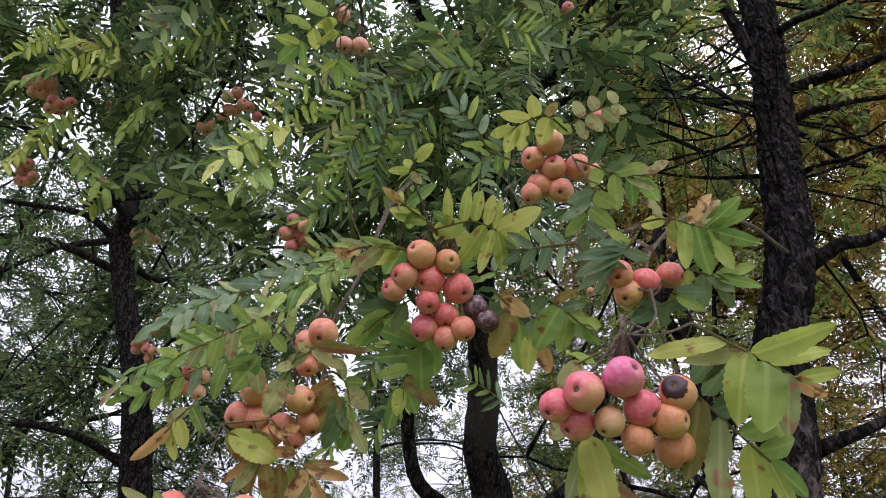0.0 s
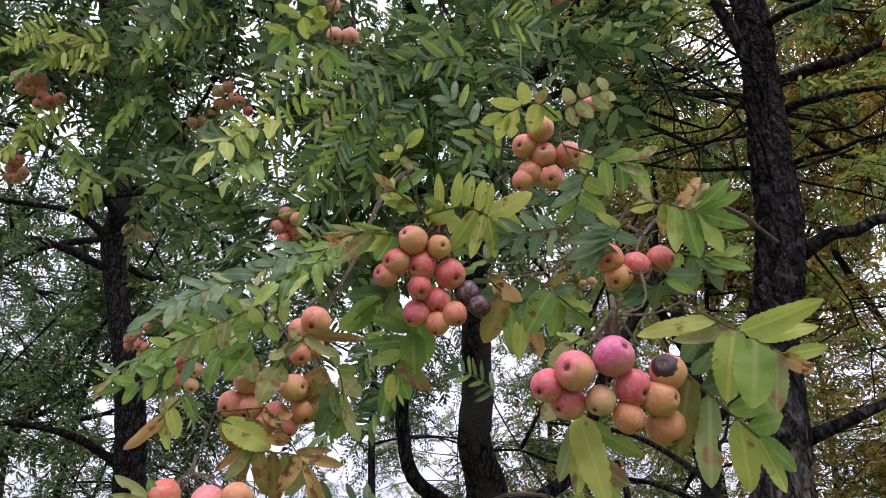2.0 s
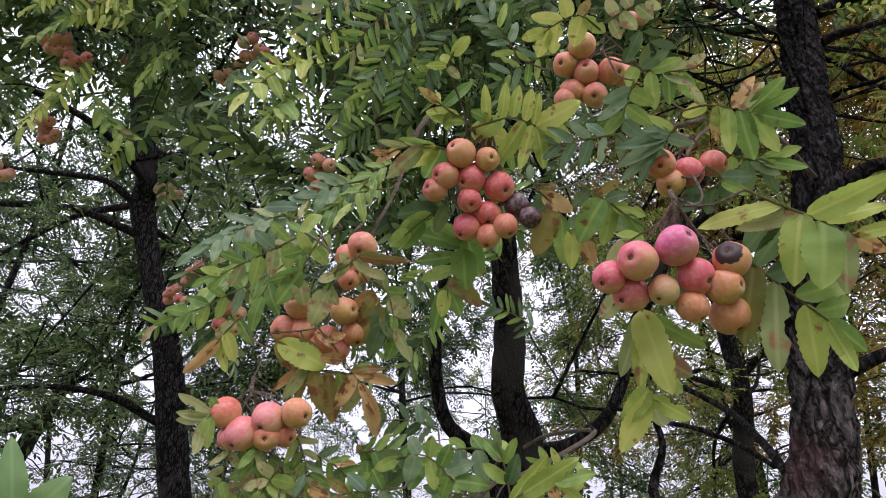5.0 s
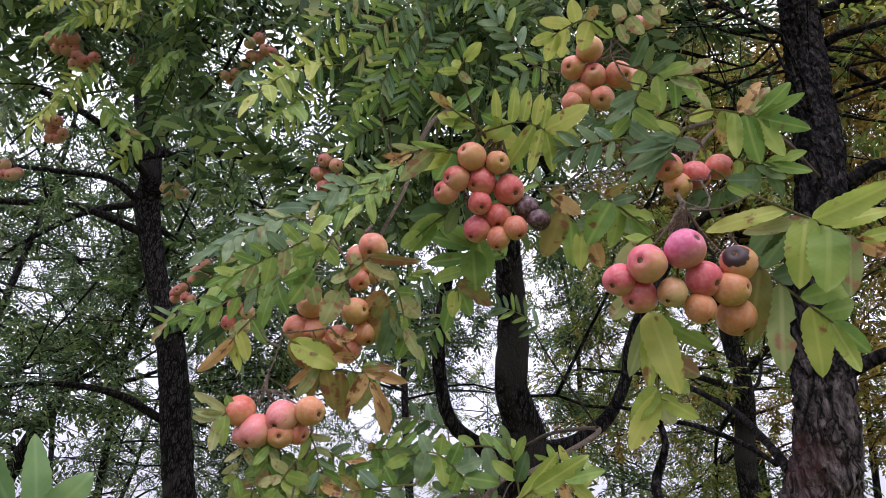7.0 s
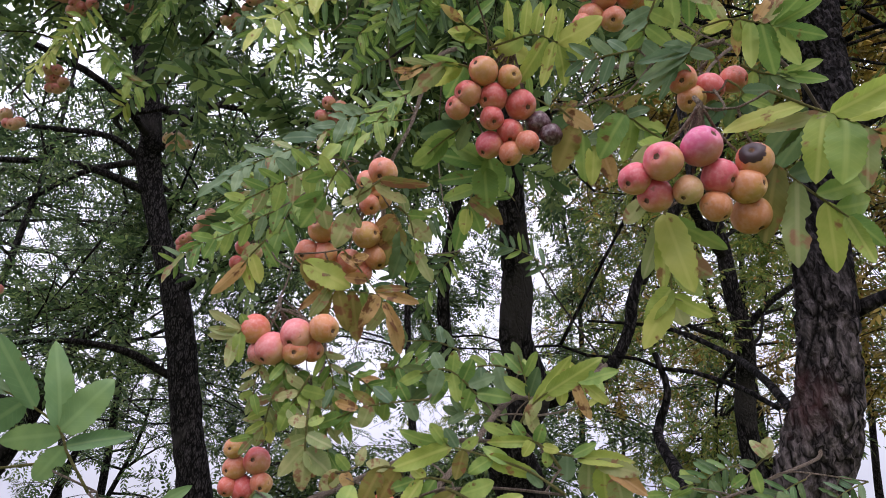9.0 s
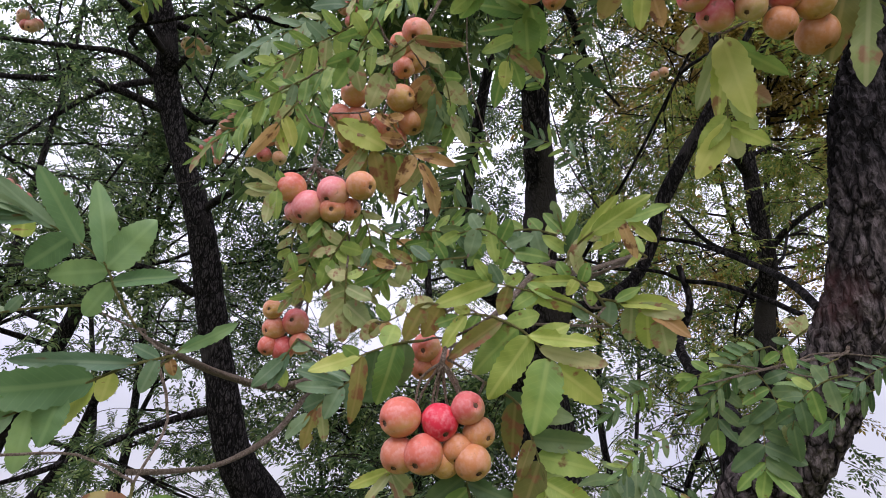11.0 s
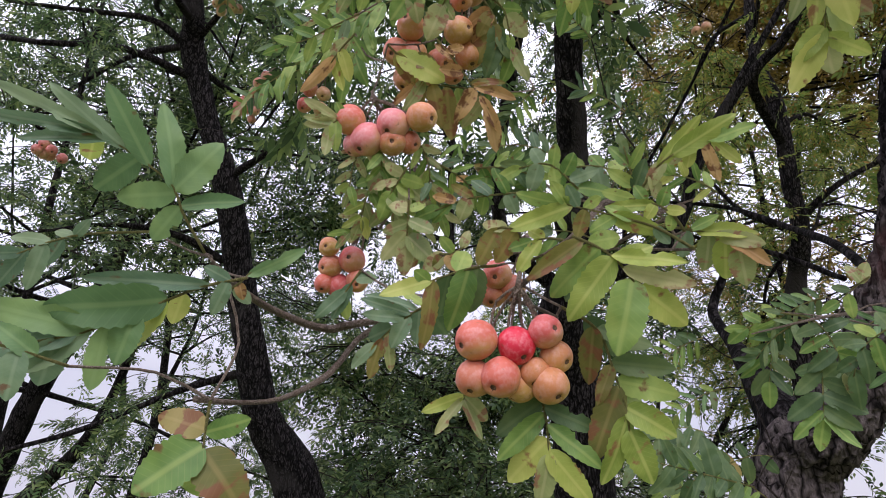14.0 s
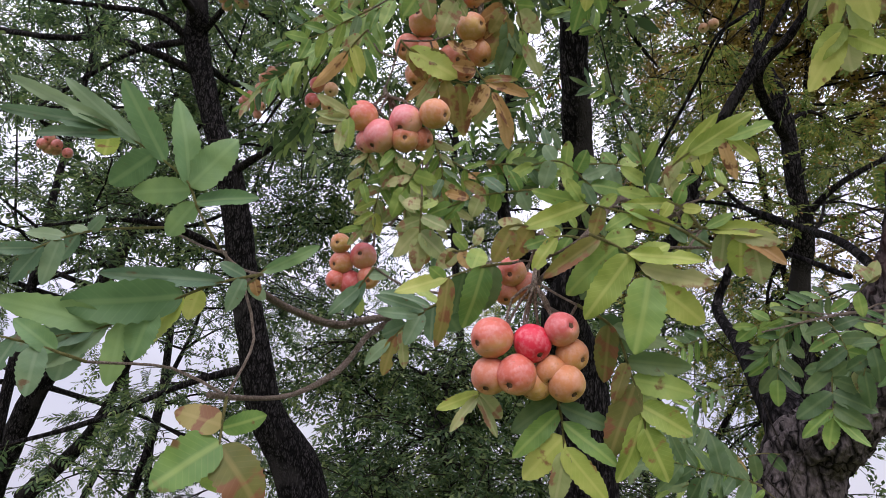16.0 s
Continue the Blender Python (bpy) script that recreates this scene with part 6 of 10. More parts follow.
spray(BOUGH["hanging"], [(-0.221, 0.693, 1.997), (-0.212, 0.699, 1.989), (-0.197, 0.707, 1.982)], [
    (0.41, -0.161, 0.720, 1.968, 0.53, "y"),
    (0.37, -0.195, 0.719, 1.963, 0.49, "v"),
    (0.86, -0.171, 0.717, 1.991, 0.53, "v")])
spray(BOUGH["hanging"], [(-0.169, 0.699, 2.005), (-0.151, 0.712, 1.986), (-0.134, 0.724, 1.964), (-0.115, 0.737, 1.939)], [
    (0.17, -0.140, 0.707, 2.000, 0.48, "b"),
    (0.29, -0.170, 0.697, 1.999, 0.40, "b"),
    (0.47, -0.165, 0.707, 1.973, 0.51, "b"),
    (0.66, -0.084, 0.737, 1.954, 0.28, "b"),
    (0.71, -0.150, 0.731, 1.923, 0.34, "b"),
    (0.96, -0.105, 0.757, 1.899, 0.35, "b"),
    (0.87, -0.144, 0.744, 1.921, 0.33, "w"),
    (0.63, -0.097, 0.724, 1.968, 0.23, "v"),
    (0.81, -0.104, 0.742, 1.918, 0.24, "b")])
spray(BOUGH["hanging"], [(-0.120, 0.717, 2.068), (-0.108, 0.728, 2.051), (-0.105, 0.742, 2.024)], [
    (0.50, -0.136, 0.749, 2.009, 0.52, "v"),
    (0.56, -0.109, 0.752, 2.005, 0.50, "d"),
    (0.21, -0.142, 0.730, 2.045, 0.41, "b"),
    (0.75, -0.090, 0.747, 2.011, 0.57, "d"),
    (0.28, -0.127, 0.728, 2.032, 0.55, "v"),
    (0.88, -0.120, 0.751, 1.991, 0.45, "d"),
    (0.35, -0.142, 0.739, 2.027, 0.28, "b")])
spray(BOUGH["hanging"], [(-0.114, 0.716, 2.071), (-0.098, 0.725, 2.060), (-0.089, 0.747, 2.018)], [
    (0.39, -0.073, 0.737, 2.034, 0.62, "w"),
    (0.90, -0.072, 0.759, 1.989, 0.45, "w"),
    (0.70, -0.102, 0.749, 2.005, 0.51, "g"),
    (0.27, -0.078, 0.726, 2.060, 0.62, "g"),
    (0.24, -0.107, 0.709, 2.082, 0.58, "w"),
    (1.00, -0.100, 0.765, 1.990, 0.44, "g")])
spray(BOUGH["hanging"], [(-0.186, 0.721, 1.970), (-0.168, 0.727, 1.966), (-0.137, 0.734, 1.965)], [
    (0.20, -0.166, 0.737, 1.923, 0.42, "v"),
    (0.02, -0.204, 0.722, 1.932, 0.35, "w"),
    (0.51, -0.158, 0.767, 1.922, 0.40, "v"),
    (0.76, -0.142, 0.775, 1.939, 0.39, "g"),
    (0.00, -0.223, 0.728, 1.944, 0.23, "b"),
    (0.00, -0.198, 0.751, 1.942, 0.35, "v"),
    (0.94, -0.134, 0.772, 1.952, 0.53, "w")])
spray(BOUGH["hanging"], [(-0.263, 0.710, 2.027), (-0.278, 0.712, 2.010), (-0.289, 0.715, 1.994)], [
    (0.84, -0.321, 0.722, 1.961, 0.25, "b"),
    (0.65, -0.296, 0.726, 1.984, 0.50, "w"),
    (0.23, -0.289, 0.709, 2.004, 0.48, "w"),
    (0.56, -0.271, 0.736, 1.982, 0.42, "y"),
    (0.90, -0.279, 0.737, 1.972, 0.37, "y"),
    (0.10, -0.249, 0.724, 1.997, 0.41, "g")])
spray(BOUGH["hanging"], [(-0.254, 0.696, 1.917), (-0.267, 0.694, 1.909), (-0.277, 0.694, 1.899)], [
    (0.69, -0.302, 0.687, 1.899, 0.35, "w"),
    (0.58, -0.302, 0.679, 1.925, 0.33, "w"),
    (0.78, -0.302, 0.683, 1.907, 0.30, "w"),
    (0.89, -0.281, 0.701, 1.869, 0.43, "w"),
    (0.66, -0.270, 0.700, 1.874, 0.40, "g"),
    (0.38, -0.269, 0.685, 1.923, 0.62, "g")])
spray(BOUGH["hanging"], [(-0.235, 0.728, 1.893), (-0.220, 0.737, 1.878), (-0.207, 0.746, 1.856)], [
    (0.38, -0.240, 0.733, 1.846, 0.39, "w"),
    (0.68, -0.214, 0.741, 1.839, 0.49, "g"),
    (0.81, -0.183, 0.758, 1.840, 0.45, "w"),
    (0.55, -0.190, 0.746, 1.862, 0.51, "g"),
    (0.21, -0.252, 0.734, 1.868, 0.42, "g"),
    (1.00, -0.201, 0.747, 1.827, 0.53, "w")])
spray(BOUGH["hanging"], [(-0.216, 0.743, 1.879), (-0.217, 0.750, 1.851), (-0.217, 0.757, 1.818)], [
    (0.27, -0.243, 0.750, 1.844, 0.43, "w"),
    (0.45, -0.191, 0.764, 1.834, 0.47, "g"),
    (0.64, -0.243, 0.756, 1.813, 0.38, "w"),
    (0.82, -0.198, 0.771, 1.804, 0.44, "w"),
    (1.00, -0.219, 0.767, 1.789, 0.51, "w"),
    (0.18, -0.194, 0.757, 1.855, 0.55, "g")])
spray(BOUGH["hanging"], [(-0.205, 0.721, 2.146), (-0.240, 0.723, 2.127), (-0.279, 0.722, 2.104), (-0.307, 0.720, 2.087)], [
    (0.19, -0.243, 0.697, 2.148, 0.42, "g"),
    (0.36, -0.266, 0.707, 2.143, 0.41, "t"),
    (0.52, -0.283, 0.702, 2.123, 0.41, "g"),
    (0.68, -0.301, 0.705, 2.110, 0.38, "g"),
    (0.19, -0.229, 0.742, 2.105, 0.46, "g"),
    (0.36, -0.247, 0.740, 2.094, 0.46, "w"),
    (0.52, -0.266, 0.737, 2.083, 0.45, "g"),
    (0.71, -0.293, 0.739, 2.079, 0.44, "w"),
    (0.87, -0.316, 0.727, 2.071, 0.44, "g"),
    (1.00, -0.332, 0.714, 2.070, 0.42, "g"),
    (0.94, -0.321, 0.706, 2.091, 0.44, "g")])
spray(BOUGH["hanging"], [(-0.279, 0.770, 2.105), (-0.306, 0.768, 2.089), (-0.338, 0.765, 2.068), (-0.369, 0.759, 2.052)], [
    (0.15, -0.314, 0.760, 2.110, 0.49, "g"),
    (0.36, -0.335, 0.753, 2.093, 0.44, "g"),
    (0.58, -0.357, 0.756, 2.079, 0.43, "g"),
    (0.82, -0.375, 0.748, 2.060, 0.42, "g"),
    (0.15, -0.298, 0.778, 2.065, 0.42, "t"),
    (0.36, -0.320, 0.779, 2.057, 0.45, "g"),
    (0.58, -0.345, 0.780, 2.045, 0.42, "g"),
    (0.79, -0.361, 0.765, 2.034, 0.44, "g"),
    (0.96, -0.391, 0.757, 2.042, 0.42, "g")])
spray(BOUGH["low"], [(0.027, 0.798, 1.891), (-0.005, 0.796, 1.898), (-0.044, 0.797, 1.892), (-0.076, 0.799, 1.874)], [
    (0.12, 0.037, 0.800, 1.908, 0.62, "g"),
    (0.18, -0.005, 0.797, 1.914, 0.62, "g"),
    (0.36, -0.031, 0.798, 1.910, 0.60, "g"),
    (0.24, 0.010, 0.798, 1.860, 0.53, "t"),
    (0.42, -0.016, 0.807, 1.863, 0.54, "t"),
    (0.60, -0.042, 0.811, 1.860, 0.51, "g"),
    (0.79, -0.076, 0.796, 1.853, 0.48, "g"),
    (0.60, -0.060, 0.790, 1.900, 0.57, "g"),
    (0.83, -0.092, 0.793, 1.875, 0.48, "g"),
    (1.00, -0.108, 0.800, 1.855, 0.45, "d"),
    (0.90, -0.089, 0.791, 1.894, 0.44, "d")])
spray(BOUGH["low"], [(-0.076, 0.792, 1.897), (-0.102, 0.791, 1.891), (-0.130, 0.789, 1.881), (-0.152, 0.788, 1.869)], [
    (0.32, -0.109, 0.786, 1.906, 0.62, "d"),
    (0.48, -0.135, 0.788, 1.900, 0.53, "v"),
    (0.32, -0.098, 0.791, 1.860, 0.53, "d"),
    (0.57, -0.122, 0.791, 1.851, 0.50, "g"),
    (0.83, -0.163, 0.782, 1.858, 0.52, "d"),
    (0.74, -0.157, 0.778, 1.880, 0.39, "b"),
    (0.97, -0.171, 0.782, 1.846, 0.46, "g")])
spray(BOUGH["low"], [(-0.045, 0.578, 1.728), (-0.028, 0.579, 1.720), (-0.014, 0.581, 1.710), (0.001, 0.585, 1.690)], [
    (0.35, -0.064, 0.601, 1.689, 0.37, "g"),
    (0.55, -0.050, 0.588, 1.668, 0.35, "y"),
    (0.88, -0.016, 0.580, 1.641, 0.50, "g"),
    (0.99, 0.036, 0.590, 1.664, 0.47, "y"),
    (0.51, 0.032, 0.566, 1.703, 0.29, "y"),
    (0.71, 0.039, 0.576, 1.689, 0.35, "w"),
    (0.14, -0.079, 0.588, 1.698, 0.26, "v"),
    (0.42, -0.053, 0.626, 1.681, 0.27, "d"),
    (0.20, -0.003, 0.592, 1.733, 0.38, "g"),
    (0.59, 0.013, 0.593, 1.723, 0.50, "y")])
spray(BOUGH["low"], [(0.048, 0.605, 1.726), (0.021, 0.604, 1.744), (-0.008, 0.606, 1.755), (-0.046, 0.606, 1.766)], [
    (0.95, -0.094, 0.612, 1.748, 0.31, "y"),
    (0.98, -0.086, 0.602, 1.772, 0.29, "g"),
    (0.87, -0.019, 0.603, 1.771, 0.59, "g"),
    (0.85, -0.039, 0.617, 1.741, 0.56, "v"),
    (0.66, 0.026, 0.603, 1.738, 0.30, "y"),
    (0.62, -0.029, 0.608, 1.744, 0.44, "g"),
    (1.00, -0.059, 0.596, 1.782, 0.50, "g"),
    (0.91, -0.046, 0.594, 1.777, 0.59, "t"),
    (0.49, -0.016, 0.604, 1.764, 0.42, "g"),
    (0.33, 0.031, 0.610, 1.733, 0.62, "t")])
spray(BOUGH["low"], [(0.048, 0.629, 1.750), (0.038, 0.625, 1.765), (0.023, 0.624, 1.774), (0.006, 0.626, 1.779)], [
    (0.58, -0.012, 0.630, 1.773, 0.29, "y"),
    (0.61, 0.018, 0.624, 1.760, 0.62, "y"),
    (0.44, 0.048, 0.618, 1.763, 0.58, "y"),
    (0.32, 0.037, 0.629, 1.751, 0.62, "g"),
    (0.75, 0.010, 0.622, 1.789, 0.62, "g"),
    (0.92, -0.016, 0.630, 1.788, 0.40, "g"),
    (0.53, 0.035, 0.615, 1.784, 0.62, "g"),
    (0.92, 0.004, 0.636, 1.770, 0.62, "y")])
spray(BOUGH["low"], [(0.037, 0.676, 1.775), (0.064, 0.672, 1.769), (0.090, 0.668, 1.759), (0.106, 0.668, 1.744)], [
    (0.41, 0.116, 0.660, 1.762, 0.29, "y"),
    (0.60, 0.120, 0.660, 1.751, 0.38, "w"),
    (0.78, 0.125, 0.662, 1.736, 0.37, "b"),
    (0.54, 0.078, 0.681, 1.734, 0.62, "w"),
    (0.72, 0.091, 0.683, 1.726, 0.53, "y"),
    (0.89, 0.106, 0.676, 1.719, 0.57, "w"),
    (0.30, 0.058, 0.686, 1.747, 0.62, "t"),
    (0.35, 0.086, 0.662, 1.777, 0.44, "g")])
spray(BOUGH["low"], [(-0.084, 0.616, 1.748), (-0.097, 0.614, 1.751), (-0.109, 0.615, 1.748)], [
    (0.66, -0.117, 0.621, 1.721, 0.60, "v"),
    (0.12, -0.103, 0.625, 1.724, 0.48, "v"),
    (0.36, -0.113, 0.616, 1.754, 0.58, "w")])
spray(BOUGH["low"], [(-0.042, 0.617, 1.738), (-0.059, 0.617, 1.742), (-0.073, 0.618, 1.740)], [
    (0.79, -0.086, 0.621, 1.714, 0.46, "y"),
    (0.43, -0.070, 0.624, 1.721, 0.53, "g"),
    (1.00, -0.093, 0.620, 1.734, 0.52, "g"),
    (0.71, -0.077, 0.620, 1.751, 0.60, "y")])
spray(BOUGH["low"], [(-0.052, 0.624, 1.687), (-0.025, 0.626, 1.669), (-0.014, 0.632, 1.638), (-0.006, 0.635, 1.609), (-0.005, 0.636, 1.595)], [
    (0.53, 0.032, 0.629, 1.640, 0.35, "d"),
    (0.66, 0.031, 0.624, 1.621, 0.40, "g"),
    (0.84, 0.030, 0.636, 1.592, 0.47, "y"),
    (0.99, 0.011, 0.640, 1.558, 0.46, "y"),
    (0.90, -0.022, 0.637, 1.556, 0.30, "y"),
    (0.70, -0.032, 0.641, 1.574, 0.35, "v"),
    (0.55, -0.028, 0.631, 1.614, 0.33, "v"),
    (0.26, -0.033, 0.641, 1.629, 0.38, "v"),
    (0.29, 0.016, 0.652, 1.662, 0.42, "d"),
    (0.18, -0.005, 0.667, 1.662, 0.44, "d"),
    (0.78, 0.010, 0.651, 1.616, 0.62, "g")])
spray(BOUGH["low"], [(-0.069, 0.639, 1.621), (-0.065, 0.642, 1.601), (-0.064, 0.644, 1.578)], [
    (0.09, -0.105, 0.653, 1.592, 0.42, "d"),
    (0.31, -0.103, 0.647, 1.574, 0.36, "g"),
    (0.75, -0.097, 0.651, 1.557, 0.44, "y"),
    (1.00, -0.071, 0.650, 1.540, 0.41, "w"),
    (0.94, -0.033, 0.645, 1.543, 0.34, "y"),
    (0.50, -0.024, 0.645, 1.569, 0.38, "g"),
    (0.21, -0.027, 0.649, 1.597, 0.43, "d"),
    (0.05, -0.093, 0.661, 1.618, 0.54, "d")])
spray(BOUGH["low"], [(-0.119, 0.647, 1.635), (-0.128, 0.648, 1.623), (-0.130, 0.649, 1.618)], [
    (0.80, -0.163, 0.648, 1.608, 0.30, "y"),
    (0.93, -0.151, 0.644, 1.591, 0.30, "w"),
    (0.84, -0.111, 0.653, 1.602, 0.53, "w"),
    (0.93, -0.114, 0.645, 1.588, 0.25, "w")])
spray(BOUGH["low"], [(-0.102, 0.625, 1.722), (-0.123, 0.625, 1.720), (-0.143, 0.625, 1.714), (-0.159, 0.625, 1.708)], [
    (0.39, -0.138, 0.632, 1.670, 0.41, "g"),
    (0.27, -0.124, 0.640, 1.685, 0.49, "d"),
    (0.91, -0.195, 0.615, 1.696, 0.33, "y"),
    (0.90, -0.158, 0.633, 1.655, 0.24, "v"),
    (0.67, -0.152, 0.654, 1.683, 0.40, "d"),
    (0.55, -0.128, 0.638, 1.742, 0.59, "g"),
    (0.96, -0.167, 0.615, 1.715, 0.62, "g")])
spray(BOUGH["low"], [(-0.157, 0.687, 1.713), (-0.177, 0.688, 1.702), (-0.197, 0.688, 1.687), (-0.212, 0.689, 1.672)], [
    (0.32, -0.223, 0.679, 1.722, 0.23, "t"),
    (0.41, -0.224, 0.671, 1.709, 0.24, "t"),
    (0.51, -0.223, 0.673, 1.694, 0.34, "t"),
    (0.70, -0.221, 0.692, 1.677, 0.60, "t"),
    (0.45, -0.198, 0.686, 1.668, 0.49, "t"),
    (0.28, -0.177, 0.700, 1.675, 0.55, "t"),
    (0.90, -0.218, 0.696, 1.642, 0.42, "v"),
    (0.80, -0.199, 0.702, 1.649, 0.34, "w"),
    (0.20, -0.191, 0.688, 1.720, 0.49, "g"),
    (1.00, -0.236, 0.689, 1.652, 0.36, "t"),
    (0.16, -0.152, 0.727, 1.681, 0.56, "d")])
spray(BOUGH["low"], [(-0.235, 0.705, 1.747), (-0.246, 0.707, 1.731), (-0.261, 0.710, 1.709)], [
    (0.34, -0.263, 0.716, 1.702, 0.37, "t"),
    (0.53, -0.274, 0.700, 1.700, 0.32, "t"),
    (0.63, -0.247, 0.720, 1.701, 0.50, "g"),
    (0.21, -0.220, 0.710, 1.742, 0.48, "t")])
spray(BOUGH["hanging"], [(-0.192, 0.706, 1.820), (-0.195, 0.720, 1.787), (-0.196, 0.722, 1.781)], [
    (0.73, -0.221, 0.727, 1.765, 0.47, "w"),
    (0.93, -0.198, 0.727, 1.749, 0.47, "w"),
    (0.84, -0.168, 0.736, 1.768, 0.59, "w"),
    (0.53, -0.219, 0.721, 1.792, 0.52, "w"),
    (0.47, -0.167, 0.715, 1.790, 0.60, "w"),
    (0.20, -0.210, 0.702, 1.814, 0.62, "w"),
    (0.23, -0.176, 0.711, 1.818, 0.62, "g"),
    (0.93, -0.184, 0.753, 1.762, 0.48, "v")])
spray(BOUGH["hanging"], [(-0.194, 0.708, 1.861), (-0.209, 0.716, 1.840), (-0.218, 0.720, 1.827)], [
    (0.47, -0.232, 0.717, 1.839, 0.48, "w"),
    (0.76, -0.225, 0.723, 1.807, 0.45, "g"),
    (0.91, -0.201, 0.725, 1.812, 0.62, "w"),
    (0.38, -0.180, 0.716, 1.841, 0.62, "g"),
    (0.29, -0.220, 0.706, 1.860, 0.54, "w"),
    (0.58, -0.190, 0.727, 1.833, 0.62, "g")])
spray(BOUGH["low"], [(-0.161, 0.712, 1.765), (-0.150, 0.713, 1.765), (-0.134, 0.711, 1.773)], [
    (0.09, -0.165, 0.715, 1.749, 0.62, "v"),
    (0.28, -0.145, 0.717, 1.749, 0.62, "b"),
    (0.49, -0.160, 0.705, 1.780, 0.62, "g"),
    (0.79, -0.133, 0.704, 1.785, 0.62, "w"),
    (0.19, -0.177, 0.714, 1.749, 0.56, "w")])
spray(BOUGH["low"], [(-0.073, 0.747, 1.845), (-0.108, 0.748, 1.843), (-0.143, 0.748, 1.838), (-0.172, 0.750, 1.827)], [
    (0.23, -0.104, 0.733, 1.858, 0.62, "g"),
    (0.40, -0.131, 0.739, 1.859, 0.53, "t"),
    (0.58, -0.155, 0.747, 1.855, 0.45, "v"),
    (0.23, -0.087, 0.756, 1.824, 0.62, "t"),
    (0.46, -0.126, 0.761, 1.824, 0.62, "g"),
    (0.63, -0.146, 0.752, 1.817, 0.62, "w"),
    (0.81, -0.176, 0.758, 1.817, 0.51, "g"),
    (0.94, -0.197, 0.754, 1.821, 0.43, "g"),
    (0.76, -0.175, 0.745, 1.844, 0.45, "b")])
spray(BOUGH["low"], [(-0.020, 0.763, 1.851), (-0.043, 0.754, 1.873), (-0.060, 0.752, 1.880), (-0.084, 0.754, 1.876)], [
    (0.23, -0.002, 0.751, 1.871, 0.56, "t"),
    (0.33, -0.025, 0.745, 1.887, 0.61, "g"),
    (0.52, -0.045, 0.743, 1.898, 0.61, "g"),
    (0.68, -0.071, 0.749, 1.899, 0.62, "t"),
    (0.52, -0.043, 0.762, 1.845, 0.51, "g"),
    (0.72, -0.072, 0.759, 1.851, 0.52, "t"),
    (0.96, -0.108, 0.763, 1.867, 0.49, "g"),
    (0.88, -0.105, 0.757, 1.884, 0.45, "d"),
    (0.16, -0.037, 0.771, 1.839, 0.62, "g"),
    (0.07, 0.014, 0.757, 1.851, 0.49, "g")])
spray(BOUGH["low"], [(0.015, 0.627, 1.785), (0.026, 0.617, 1.800), (0.045, 0.606, 1.811), (0.068, 0.597, 1.815)], [
    (0.34, 0.061, 0.592, 1.835, 0.25, "y"),
    (0.55, 0.082, 0.579, 1.827, 0.25, "y"),
    (0.78, 0.050, 0.608, 1.797, 0.62, "y"),
    (0.96, 0.096, 0.580, 1.818, 0.42, "g"),
    (0.99, 0.090, 0.601, 1.796, 0.38, "y"),
    (0.92, 0.073, 0.608, 1.784, 0.33, "b"),
    (0.45, 0.018, 0.621, 1.785, 0.40, "w"),
    (0.24, 0.031, 0.630, 1.778, 0.47, "w"),
    (0.68, 0.040, 0.619, 1.806, 0.61, "w")])
spray(BOUGH["low"], [(0.036, 0.764, 1.830), (0.031, 0.750, 1.862), (0.023, 0.737, 1.889)], [
    (0.36, 0.007, 0.747, 1.868, 0.44, "g"),
    (0.68, 0.009, 0.741, 1.893, 0.48, "g"),
    (0.31, 0.044, 0.739, 1.875, 0.45, "d"),
    (0.86, 0.018, 0.736, 1.904, 0.54, "d"),
    (0.63, 0.042, 0.733, 1.892, 0.42, "g")])
spray(BOUGH["low"], [(0.277, 1.076, 1.803), (0.312, 1.065, 1.791), (0.332, 1.063, 1.762), (0.344, 1.067, 1.717)], [
    (0.45, 0.291, 1.074, 1.773, 0.49, "d"),
    (0.58, 0.293, 1.077, 1.751, 0.43, "g"),
    (0.74, 0.300, 1.077, 1.720, 0.41, "d"),
    (0.89, 0.312, 1.082, 1.706, 0.44, "d"),
    (0.48, 0.351, 1.046, 1.787, 0.48, "d"),
    (0.62, 0.362, 1.044, 1.759, 0.48, "d"),
    (0.77, 0.368, 1.051, 1.731, 0.46, "g"),
    (0.93, 0.367, 1.055, 1.703, 0.48, "d"),
    (1.00, 0.355, 1.072, 1.686, 0.52, "w"),
    (0.99, 0.365, 1.056, 1.687, 0.35, "w"),
    (0.33, 0.303, 1.071, 1.814, 0.62, "d")])
spray(BOUGH["low"], [(0.319, 1.070, 1.758), (0.319, 1.079, 1.713), (0.316, 1.088, 1.658)], [
    (0.37, 0.286, 1.095, 1.692, 0.47, "d"),
    (0.67, 0.275, 1.105, 1.659, 0.49, "d"),
    (0.89, 0.279, 1.105, 1.633, 0.38, "g"),
    (1.00, 0.308, 1.101, 1.619, 0.57, "g"),
    (0.96, 0.352, 1.082, 1.620, 0.32, "g"),
    (0.83, 0.356, 1.073, 1.643, 0.41, "d"),
    (0.67, 0.365, 1.065, 1.666, 0.38, "d"),
    (0.48, 0.363, 1.067, 1.689, 0.44, "d"),
    (0.30, 0.291, 1.095, 1.723, 0.54, "d")])
